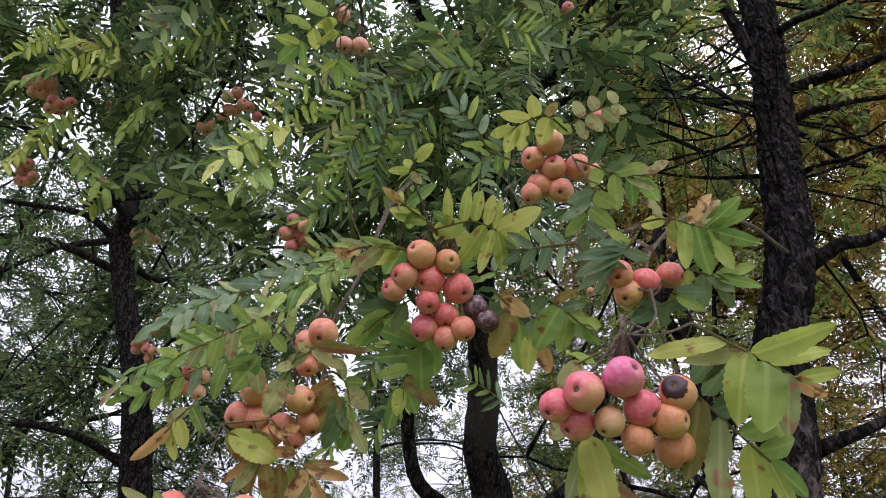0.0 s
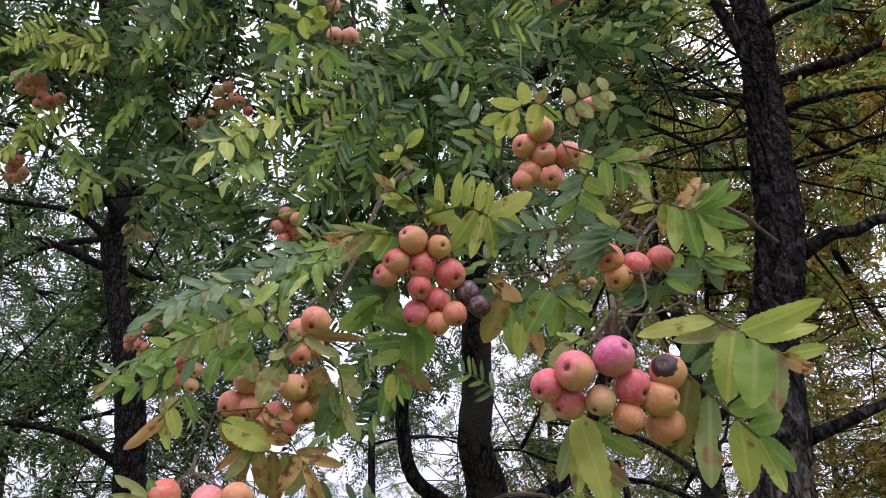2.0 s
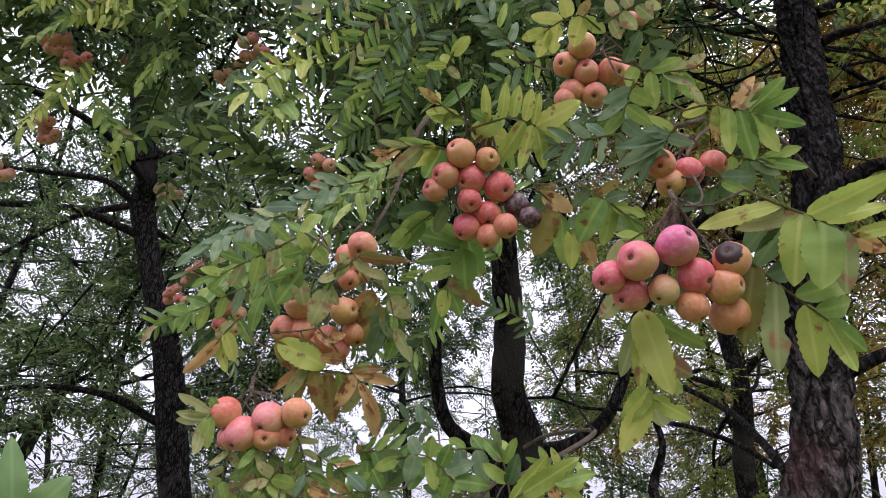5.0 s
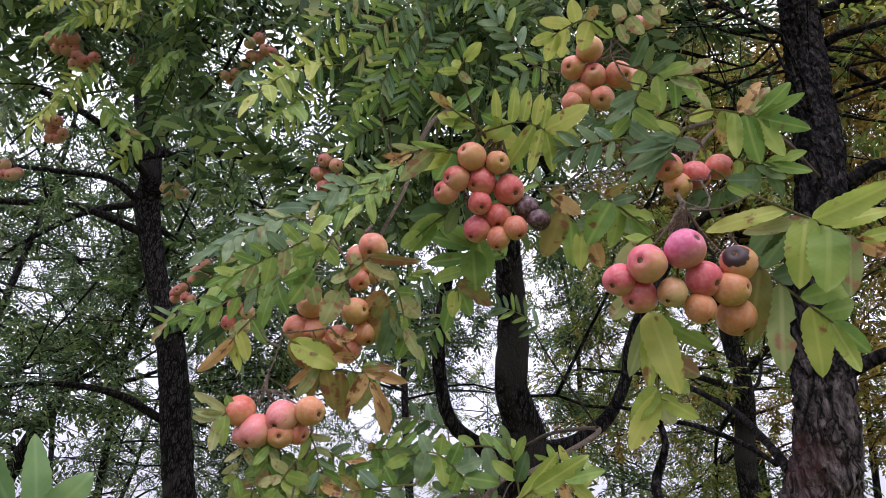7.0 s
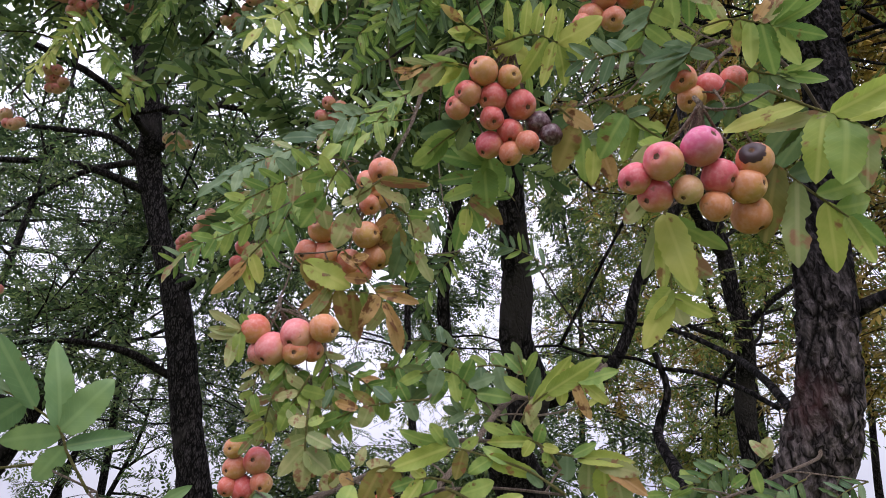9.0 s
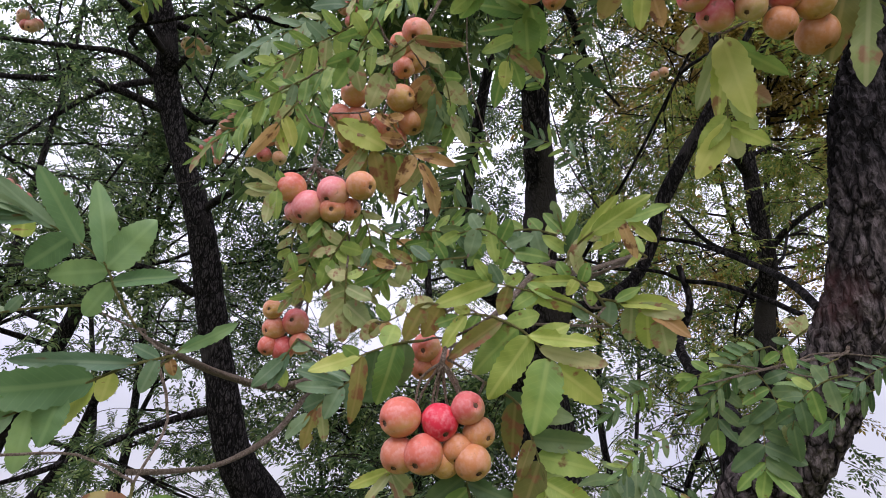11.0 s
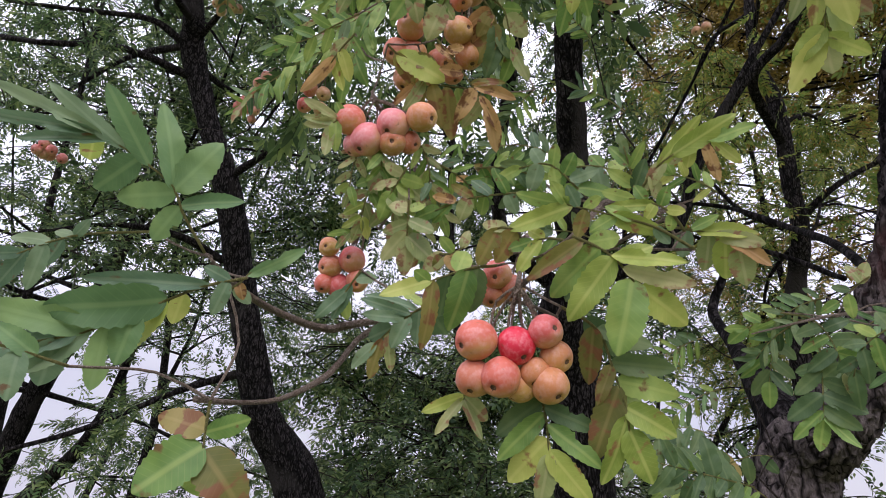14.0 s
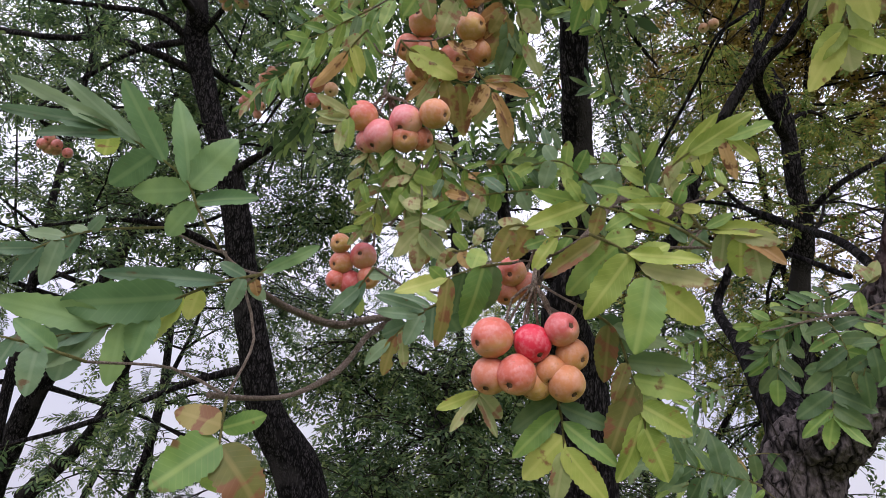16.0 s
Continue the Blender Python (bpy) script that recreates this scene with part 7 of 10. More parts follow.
spray(BOUGH["low"], [(0.325, 1.206, 1.825), (0.311, 1.221, 1.782), (0.303, 1.234, 1.733)], [
    (0.38, 0.267, 1.238, 1.766, 0.37, "d"),
    (0.56, 0.264, 1.249, 1.740, 0.34, "g"),
    (0.82, 0.278, 1.253, 1.712, 0.40, "d"),
    (1.00, 0.301, 1.240, 1.692, 0.55, "g"),
    (0.83, 0.331, 1.222, 1.710, 0.44, "d"),
    (0.63, 0.336, 1.216, 1.735, 0.46, "d"),
    (0.37, 0.346, 1.215, 1.768, 0.47, "d"),
    (0.23, 0.286, 1.228, 1.802, 0.48, "d")])
spray(BOUGH["low"], [(0.354, 1.195, 1.822), (0.318, 1.207, 1.830), (0.270, 1.227, 1.816)], [
    (0.44, 0.302, 1.214, 1.855, 0.62, "g"),
    (0.67, 0.273, 1.225, 1.844, 0.54, "g"),
    (0.45, 0.310, 1.215, 1.792, 0.58, "g"),
    (0.68, 0.283, 1.224, 1.788, 0.56, "g"),
    (0.91, 0.248, 1.235, 1.795, 0.51, "g"),
    (0.96, 0.243, 1.230, 1.817, 0.57, "g"),
    (0.22, 0.336, 1.212, 1.798, 0.62, "d")])
spray(BOUGH["low"], [(0.408, 1.000, 1.771), (0.381, 1.016, 1.764), (0.355, 1.034, 1.742), (0.344, 1.046, 1.708)], [
    (0.26, 0.374, 1.019, 1.791, 0.56, "d"),
    (0.43, 0.351, 1.035, 1.776, 0.50, "g"),
    (0.56, 0.334, 1.038, 1.751, 0.49, "d"),
    (0.45, 0.380, 1.034, 1.713, 0.48, "g"),
    (0.64, 0.363, 1.035, 1.699, 0.45, "d"),
    (0.77, 0.327, 1.051, 1.716, 0.56, "d"),
    (0.94, 0.350, 1.054, 1.665, 0.37, "d"),
    (0.23, 0.394, 1.011, 1.723, 0.51, "d")])
spray(BOUGH["low"], [(0.394, 1.055, 1.849), (0.376, 1.068, 1.837), (0.357, 1.083, 1.817)], [
    (0.23, 0.368, 1.055, 1.866, 0.54, "w"),
    (0.32, 0.394, 1.054, 1.870, 0.62, "w"),
    (0.55, 0.350, 1.075, 1.840, 0.55, "d"),
    (0.64, 0.373, 1.078, 1.795, 0.50, "g"),
    (0.92, 0.338, 1.095, 1.808, 0.53, "g")])
spray(BOUGH["low"], [(0.318, 1.294, 1.623), (0.278, 1.307, 1.623), (0.218, 1.326, 1.596), (0.164, 1.339, 1.569)], [
    (0.26, 0.265, 1.313, 1.646, 0.62, "d"),
    (0.43, 0.228, 1.313, 1.632, 0.57, "d"),
    (0.60, 0.198, 1.327, 1.616, 0.54, "d"),
    (0.26, 0.278, 1.308, 1.584, 0.57, "d"),
    (0.43, 0.245, 1.319, 1.572, 0.57, "d"),
    (0.60, 0.212, 1.324, 1.561, 0.56, "d"),
    (0.80, 0.176, 1.338, 1.547, 0.55, "d"),
    (0.92, 0.139, 1.351, 1.568, 0.51, "d"),
    (0.13, 0.318, 1.294, 1.597, 0.54, "d")])
spray(BOUGH["near"], [(-0.346, 0.613, 1.732), (-0.361, 0.592, 1.762), (-0.366, 0.581, 1.779), (-0.387, 0.559, 1.795), (-0.415, 0.531, 1.808)], [
    (0.42, -0.363, 0.548, 1.840, 0.28, "n"),
    (0.62, -0.397, 0.517, 1.837, 0.32, "n"),
    (0.42, -0.328, 0.577, 1.817, 0.45, "n"),
    (0.32, -0.316, 0.610, 1.780, 0.28, "n"),
    (0.40, -0.407, 0.573, 1.768, 0.58, "n"),
    (0.32, -0.387, 0.599, 1.739, 0.62, "n"),
    (0.69, -0.425, 0.570, 1.775, 0.62, "n"),
    (0.78, -0.430, 0.498, 1.825, 0.21, "t"),
    (0.92, -0.465, 0.485, 1.823, 0.17, "t"),
    (0.96, -0.474, 0.493, 1.801, 0.18, "t"),
    (0.87, -0.461, 0.515, 1.795, 0.22, "t"),
    (0.96, -0.435, 0.568, 1.790, 0.37, "y")])
spray(BOUGH["near"], [(-0.408, 0.628, 1.759), (-0.449, 0.604, 1.748), (-0.473, 0.591, 1.736), (-0.498, 0.577, 1.716)], [
    (0.52, -0.444, 0.595, 1.757, 0.50, "t"),
    (0.60, -0.481, 0.602, 1.715, 0.42, "t"),
    (0.72, -0.485, 0.593, 1.695, 0.36, "t"),
    (0.84, -0.507, 0.584, 1.694, 0.34, "t"),
    (0.68, -0.498, 0.575, 1.738, 0.32, "t"),
    (0.88, -0.511, 0.562, 1.716, 0.35, "t"),
    (0.53, -0.471, 0.591, 1.748, 0.58, "t")])
spray(BOUGH["near"], [(-0.299, 0.598, 1.705), (-0.331, 0.587, 1.694), (-0.367, 0.573, 1.672), (-0.401, 0.556, 1.650), (-0.432, 0.536, 1.638)], [
    (0.18, -0.404, 0.546, 1.690, 0.19, "t"),
    (0.38, -0.417, 0.530, 1.660, 0.38, "n"),
    (0.71, -0.454, 0.517, 1.662, 0.33, "n"),
    (0.52, -0.380, 0.570, 1.630, 0.54, "n"),
    (0.65, -0.396, 0.573, 1.611, 0.47, "n"),
    (0.72, -0.436, 0.545, 1.620, 0.38, "t"),
    (0.78, -0.451, 0.524, 1.633, 0.29, "t"),
    (0.08, -0.329, 0.583, 1.710, 0.50, "t"),
    (0.09, -0.320, 0.591, 1.674, 0.49, "t"),
    (0.38, -0.391, 0.590, 1.643, 0.37, "y"),
    (0.30, -0.358, 0.602, 1.671, 0.62, "y"),
    (0.86, -0.425, 0.559, 1.610, 0.55, "t")])
spray(BOUGH["near"], [(-0.320, 0.613, 1.699), (-0.312, 0.615, 1.707), (-0.304, 0.615, 1.716)], [
    (0.81, -0.262, 0.623, 1.738, 0.28, "n"),
    (0.43, -0.309, 0.617, 1.693, 0.62, "b"),
    (0.24, -0.305, 0.626, 1.691, 0.52, "t")])
spray(BOUGH["near"], [(-0.308, 0.584, 1.607), (-0.309, 0.585, 1.586), (-0.309, 0.586, 1.571)], [
    (0.58, -0.340, 0.572, 1.596, 0.53, "v"),
    (0.62, -0.280, 0.598, 1.594, 0.51, "g"),
    (0.89, -0.342, 0.559, 1.544, 0.62, "g"),
    (0.98, -0.275, 0.591, 1.534, 0.62, "v"),
    (0.98, -0.316, 0.606, 1.535, 0.62, "g")])
spray(BOUGH["near"], [(-0.377, 0.518, 1.619), (-0.401, 0.499, 1.626), (-0.419, 0.482, 1.629)], [
    (0.53, -0.400, 0.498, 1.594, 0.51, "t"),
    (0.77, -0.419, 0.490, 1.606, 0.54, "t"),
    (0.35, -0.412, 0.488, 1.641, 0.43, "n")])
spray(BOUGH["left"], [(-0.190, 0.849, 2.699), (-0.246, 0.853, 2.681), (-0.298, 0.864, 2.654), (-0.343, 0.881, 2.619)], [
    (0.13, -0.235, 0.829, 2.715, 0.27, "g"),
    (0.12, -0.201, 0.868, 2.656, 0.23, "n"),
    (0.23, -0.219, 0.878, 2.649, 0.19, "y"),
    (0.33, -0.248, 0.903, 2.666, 0.23, "y"),
    (0.44, -0.298, 0.833, 2.688, 0.19, "g"),
    (0.44, -0.257, 0.891, 2.654, 0.24, "g"),
    (0.55, -0.316, 0.834, 2.677, 0.22, "n"),
    (0.53, -0.275, 0.901, 2.649, 0.19, "y"),
    (0.65, -0.335, 0.853, 2.685, 0.22, "y"),
    (0.64, -0.282, 0.877, 2.609, 0.23, "g"),
    (0.75, -0.345, 0.851, 2.667, 0.20, "n"),
    (0.76, -0.313, 0.920, 2.628, 0.20, "g"),
    (0.85, -0.333, 0.908, 2.612, 0.25, "y"),
    (0.97, -0.370, 0.847, 2.628, 0.22, "g"),
    (0.97, -0.333, 0.894, 2.579, 0.23, "g"),
    (1.00, -0.380, 0.882, 2.591, 0.21, "g")])
spray(BOUGH["left"], [(-0.244, 0.881, 2.627), (-0.300, 0.875, 2.614), (-0.352, 0.875, 2.591), (-0.399, 0.882, 2.561)], [
    (0.11, -0.284, 0.847, 2.640, 0.23, "g"),
    (0.12, -0.266, 0.908, 2.589, 0.21, "n"),
    (0.24, -0.281, 0.887, 2.571, 0.21, "n"),
    (0.34, -0.318, 0.830, 2.614, 0.20, "y"),
    (0.33, -0.298, 0.891, 2.574, 0.24, "y"),
    (0.45, -0.315, 0.890, 2.566, 0.23, "n"),
    (0.54, -0.360, 0.858, 2.626, 0.23, "y"),
    (0.55, -0.341, 0.894, 2.564, 0.20, "y"),
    (0.64, -0.367, 0.831, 2.591, 0.22, "g"),
    (0.74, -0.395, 0.869, 2.613, 0.23, "y"),
    (0.75, -0.376, 0.917, 2.556, 0.19, "g"),
    (0.85, -0.396, 0.849, 2.588, 0.22, "n"),
    (0.86, -0.387, 0.905, 2.547, 0.26, "n"),
    (0.96, -0.423, 0.868, 2.588, 0.23, "n"),
    (0.97, -0.397, 0.896, 2.520, 0.19, "n"),
    (1.00, -0.440, 0.883, 2.544, 0.21, "g")])
spray(BOUGH["left"], [(-0.275, 0.927, 2.599), (-0.310, 0.926, 2.586), (-0.342, 0.930, 2.568), (-0.370, 0.939, 2.545)], [
    (0.11, -0.312, 0.904, 2.617, 0.21, "g"),
    (0.11, -0.286, 0.964, 2.583, 0.26, "g"),
    (0.28, -0.338, 0.921, 2.613, 0.26, "g"),
    (0.26, -0.302, 0.963, 2.564, 0.19, "g"),
    (0.42, -0.349, 0.893, 2.588, 0.18, "g"),
    (0.41, -0.315, 0.947, 2.546, 0.24, "g"),
    (0.55, -0.366, 0.915, 2.599, 0.19, "g"),
    (0.55, -0.331, 0.942, 2.527, 0.19, "g"),
    (0.69, -0.372, 0.916, 2.584, 0.25, "g"),
    (0.67, -0.350, 0.976, 2.549, 0.20, "g"),
    (0.81, -0.384, 0.921, 2.569, 0.25, "g"),
    (0.81, -0.354, 0.956, 2.521, 0.22, "g"),
    (0.94, -0.385, 0.902, 2.543, 0.27, "g"),
    (0.96, -0.369, 0.948, 2.510, 0.26, "g"),
    (1.00, -0.403, 0.938, 2.521, 0.22, "g")])
spray(BOUGH["left"], [(-0.338, 0.935, 2.641), (-0.387, 0.925, 2.630), (-0.433, 0.921, 2.611), (-0.475, 0.923, 2.584)], [
    (0.13, -0.389, 0.905, 2.637, 0.24, "t"),
    (0.13, -0.379, 0.951, 2.604, 0.24, "t"),
    (0.25, -0.392, 0.890, 2.624, 0.29, "t"),
    (0.26, -0.396, 0.932, 2.594, 0.21, "t"),
    (0.39, -0.419, 0.892, 2.618, 0.26, "t"),
    (0.41, -0.425, 0.951, 2.609, 0.24, "t"),
    (0.54, -0.447, 0.896, 2.622, 0.24, "t"),
    (0.54, -0.429, 0.933, 2.582, 0.26, "t"),
    (0.67, -0.455, 0.941, 2.578, 0.23, "t"),
    (0.81, -0.489, 0.952, 2.585, 0.18, "t"),
    (0.95, -0.498, 0.903, 2.591, 0.25, "t"),
    (0.95, -0.497, 0.951, 2.567, 0.22, "t"),
    (1.00, -0.510, 0.917, 2.567, 0.22, "t")])
spray(BOUGH["canopy"], [(-0.987, 1.088, 3.215), (-1.029, 1.081, 3.191), (-1.069, 1.082, 3.160), (-1.104, 1.091, 3.125)], [
    (0.13, -1.017, 1.050, 3.213, 0.20, "y"),
    (0.13, -1.012, 1.131, 3.196, 0.25, "y"),
    (0.23, -1.015, 1.039, 3.191, 0.23, "y"),
    (0.34, -1.060, 1.065, 3.223, 0.25, "g"),
    (0.33, -1.043, 1.121, 3.172, 0.21, "y"),
    (0.44, -1.049, 1.042, 3.175, 0.23, "y"),
    (0.44, -1.062, 1.124, 3.176, 0.25, "y"),
    (0.55, -1.054, 1.038, 3.156, 0.27, "g"),
    (0.55, -1.054, 1.104, 3.138, 0.25, "y"),
    (0.65, -1.077, 1.044, 3.162, 0.21, "y"),
    (0.65, -1.095, 1.127, 3.160, 0.29, "y"),
    (0.74, -1.115, 1.076, 3.178, 0.26, "y"),
    (0.76, -1.102, 1.129, 3.140, 0.24, "y"),
    (0.86, -1.101, 1.054, 3.127, 0.23, "g"),
    (0.85, -1.081, 1.096, 3.098, 0.27, "y"),
    (0.96, -1.103, 1.048, 3.113, 0.26, "y"),
    (1.00, -1.138, 1.093, 3.102, 0.23, "y")])
spray(BOUGH["canopy"], [(-0.890, 1.154, 3.230), (-0.940, 1.142, 3.207), (-0.988, 1.139, 3.176), (-1.033, 1.144, 3.139)], [
    (0.11, -0.907, 1.098, 3.220, 0.22, "y"),
    (0.13, -0.901, 1.160, 3.174, 0.25, "y"),
    (0.22, -0.923, 1.089, 3.200, 0.24, "y"),
    (0.22, -0.929, 1.172, 3.189, 0.30, "g"),
    (0.33, -0.957, 1.110, 3.213, 0.27, "g"),
    (0.33, -0.937, 1.155, 3.162, 0.28, "y"),
    (0.44, -0.950, 1.146, 3.138, 0.20, "y"),
    (0.54, -0.983, 1.168, 3.157, 0.21, "y"),
    (0.64, -0.980, 1.154, 3.136, 0.25, "y"),
    (0.75, -1.020, 1.110, 3.173, 0.24, "y"),
    (0.76, -0.990, 1.148, 3.112, 0.27, "y"),
    (0.85, -1.027, 1.108, 3.158, 0.28, "y"),
    (0.85, -1.044, 1.183, 3.145, 0.23, "y"),
    (0.96, -1.066, 1.134, 3.173, 0.24, "y"),
    (0.95, -1.044, 1.172, 3.122, 0.25, "y"),
    (1.00, -1.063, 1.137, 3.112, 0.23, "y")])
spray(BOUGH["canopy"], [(-0.916, 1.198, 3.178), (-0.960, 1.171, 3.171), (-1.005, 1.151, 3.154), (-1.050, 1.140, 3.130)], [
    (0.12, -0.947, 1.174, 3.206, 0.29, "g"),
    (0.13, -0.964, 1.229, 3.172, 0.25, "y"),
    (0.22, -0.956, 1.154, 3.198, 0.26, "y"),
    (0.22, -0.947, 1.179, 3.129, 0.28, "y"),
    (0.34, -0.962, 1.163, 3.115, 0.22, "g"),
    (0.43, -0.975, 1.163, 3.108, 0.22, "y"),
    (0.54, -1.000, 1.164, 3.122, 0.22, "y"),
    (0.63, -1.025, 1.138, 3.194, 0.22, "g"),
    (0.65, -1.028, 1.174, 3.135, 0.27, "g"),
    (0.76, -1.046, 1.140, 3.184, 0.25, "g"),
    (0.74, -1.051, 1.177, 3.146, 0.26, "g"),
    (0.86, -1.032, 1.106, 3.139, 0.24, "y"),
    (0.86, -1.036, 1.140, 3.098, 0.26, "y"),
    (0.96, -1.043, 1.098, 3.127, 0.24, "g"),
    (0.96, -1.046, 1.133, 3.081, 0.24, "g"),
    (1.00, -1.081, 1.128, 3.121, 0.23, "g")])
spray(BOUGH["canopy"], [(-0.716, 1.200, 3.290), (-0.756, 1.198, 3.272), (-0.793, 1.201, 3.250), (-0.827, 1.211, 3.223)], [
    (0.12, -0.742, 1.156, 3.279, 0.27, "g"),
    (0.14, -0.723, 1.218, 3.229, 0.23, "g"),
    (0.27, -0.786, 1.186, 3.306, 0.25, "g"),
    (0.26, -0.741, 1.225, 3.241, 0.21, "g"),
    (0.41, -0.797, 1.170, 3.292, 0.21, "g"),
    (0.40, -0.766, 1.232, 3.231, 0.23, "g"),
    (0.55, -0.814, 1.179, 3.279, 0.22, "y"),
    (0.54, -0.789, 1.231, 3.227, 0.25, "g"),
    (0.68, -0.803, 1.149, 3.233, 0.21, "g"),
    (0.67, -0.787, 1.212, 3.199, 0.26, "y"),
    (0.82, -0.830, 1.172, 3.231, 0.24, "g"),
    (0.80, -0.807, 1.231, 3.202, 0.22, "g"),
    (0.95, -0.843, 1.168, 3.220, 0.20, "y"),
    (0.95, -0.827, 1.227, 3.177, 0.24, "y"),
    (1.00, -0.865, 1.214, 3.197, 0.23, "y")])
spray(BOUGH["canopy"], [(-1.020, 1.229, 3.076), (-1.050, 1.236, 3.045), (-1.075, 1.249, 3.012), (-1.095, 1.267, 2.976)], [
    (0.13, -1.013, 1.263, 3.041, 0.26, "y"),
    (0.27, -1.035, 1.281, 3.031, 0.19, "y"),
    (0.42, -1.098, 1.227, 3.045, 0.28, "g"),
    (0.41, -1.030, 1.254, 2.988, 0.21, "g"),
    (0.55, -1.106, 1.223, 3.017, 0.22, "y"),
    (0.54, -1.067, 1.293, 3.003, 0.19, "g"),
    (0.66, -1.120, 1.240, 3.022, 0.21, "y"),
    (0.69, -1.066, 1.284, 2.977, 0.23, "y"),
    (0.80, -1.106, 1.228, 2.979, 0.23, "y"),
    (0.82, -1.081, 1.294, 2.973, 0.24, "g"),
    (0.96, -1.137, 1.255, 2.983, 0.24, "y"),
    (0.96, -1.071, 1.273, 2.934, 0.27, "y"),
    (1.00, -1.126, 1.284, 2.941, 0.22, "g")])
spray(BOUGH["canopy"], [(-0.947, 1.450, 2.988), (-0.976, 1.448, 2.967), (-1.003, 1.452, 2.941), (-1.024, 1.460, 2.911)], [
    (0.13, -0.980, 1.412, 2.985, 0.24, "d"),
    (0.11, -0.957, 1.501, 2.961, 0.25, "g"),
    (0.39, -1.021, 1.426, 2.982, 0.20, "g"),
    (0.40, -0.980, 1.486, 2.928, 0.23, "g"),
    (0.54, -1.042, 1.432, 2.967, 0.19, "g"),
    (0.55, -0.980, 1.475, 2.901, 0.24, "g"),
    (0.68, -1.033, 1.418, 2.942, 0.26, "y"),
    (0.68, -0.994, 1.475, 2.892, 0.26, "d"),
    (0.82, -1.055, 1.431, 2.942, 0.21, "g"),
    (0.83, -1.020, 1.495, 2.898, 0.26, "y"),
    (0.94, -1.040, 1.414, 2.903, 0.22, "y"),
    (0.95, -1.031, 1.510, 2.892, 0.23, "y"),
    (1.00, -1.058, 1.462, 2.874, 0.22, "g")])
spray(BOUGH["canopy"], [(-0.543, 1.080, 3.191), (-0.584, 1.071, 3.182), (-0.624, 1.068, 3.166), (-0.662, 1.071, 3.145)], [
    (0.12, -0.560, 1.035, 3.191, 0.23, "d"),
    (0.13, -0.564, 1.104, 3.155, 0.23, "g"),
    (0.26, -0.594, 1.046, 3.209, 0.22, "y"),
    (0.28, -0.600, 1.117, 3.172, 0.19, "d"),
    (0.40, -0.605, 1.034, 3.178, 0.29, "g"),
    (0.41, -0.609, 1.101, 3.160, 0.27, "g"),
    (0.54, -0.637, 1.059, 3.211, 0.23, "d"),
    (0.54, -0.614, 1.092, 3.141, 0.22, "g"),
    (0.69, -0.643, 1.029, 3.165, 0.21, "g"),
    (0.68, -0.649, 1.108, 3.156, 0.25, "d"),
    (0.81, -0.656, 1.032, 3.156, 0.22, "y"),
    (0.81, -0.653, 1.083, 3.115, 0.23, "g"),
    (0.96, -0.691, 1.058, 3.183, 0.21, "d"),
    (0.96, -0.689, 1.108, 3.134, 0.23, "y"),
    (1.00, -0.702, 1.070, 3.132, 0.23, "g")])
spray(BOUGH["left"], [(-0.116, 0.531, 2.512), (-0.142, 0.540, 2.501), (-0.165, 0.551, 2.487), (-0.184, 0.567, 2.470)], [
    (0.37, -0.173, 0.516, 2.492, 0.44, "g"),
    (0.42, -0.141, 0.568, 2.479, 0.44, "y"),
    (0.69, -0.199, 0.535, 2.489, 0.42, "g"),
    (0.68, -0.162, 0.585, 2.480, 0.46, "y"),
    (0.98, -0.208, 0.550, 2.462, 0.48, "y"),
    (0.93, -0.179, 0.599, 2.459, 0.39, "g"),
    (1.00, -0.213, 0.580, 2.450, 0.46, "g")])
spray(BOUGH["left"], [(-0.135, 0.541, 2.502), (-0.131, 0.558, 2.491), (-0.130, 0.574, 2.479), (-0.134, 0.590, 2.465)], [
    (0.14, -0.166, 0.558, 2.495, 0.38, "y"),
    (0.37, -0.162, 0.569, 2.473, 0.37, "y"),
    (0.98, -0.159, 0.600, 2.453, 0.51, "y"),
    (0.98, -0.107, 0.605, 2.452, 0.39, "g"),
    (1.00, -0.135, 0.619, 2.446, 0.42, "g")])
spray(BOUGH["left"], [(-0.100, 0.678, 2.596), (-0.152, 0.684, 2.582), (-0.199, 0.696, 2.560), (-0.241, 0.714, 2.531)], [
    (0.12, -0.122, 0.709, 2.580, 0.22, "t"),
    (0.23, -0.135, 0.715, 2.571, 0.19, "t"),
    (0.34, -0.184, 0.682, 2.601, 0.25, "t"),
    (0.33, -0.146, 0.712, 2.557, 0.22, "g"),
    (0.43, -0.196, 0.664, 2.576, 0.18, "g"),
    (0.44, -0.165, 0.713, 2.552, 0.19, "t"),
    (0.53, -0.209, 0.673, 2.578, 0.19, "w"),
    (0.54, -0.184, 0.708, 2.543, 0.25, "w"),
    (0.64, -0.219, 0.666, 2.552, 0.23, "g"),
    (0.64, -0.193, 0.714, 2.537, 0.24, "t"),
    (0.74, -0.234, 0.674, 2.541, 0.24, "g"),
    (0.76, -0.217, 0.739, 2.542, 0.19, "g"),
    (0.85, -0.251, 0.681, 2.529, 0.20, "w"),
    (0.85, -0.227, 0.719, 2.516, 0.22, "t"),
    (0.96, -0.263, 0.689, 2.528, 0.18, "g"),
    (0.97, -0.246, 0.732, 2.503, 0.20, "t"),
    (1.00, -0.272, 0.721, 2.515, 0.21, "w")])
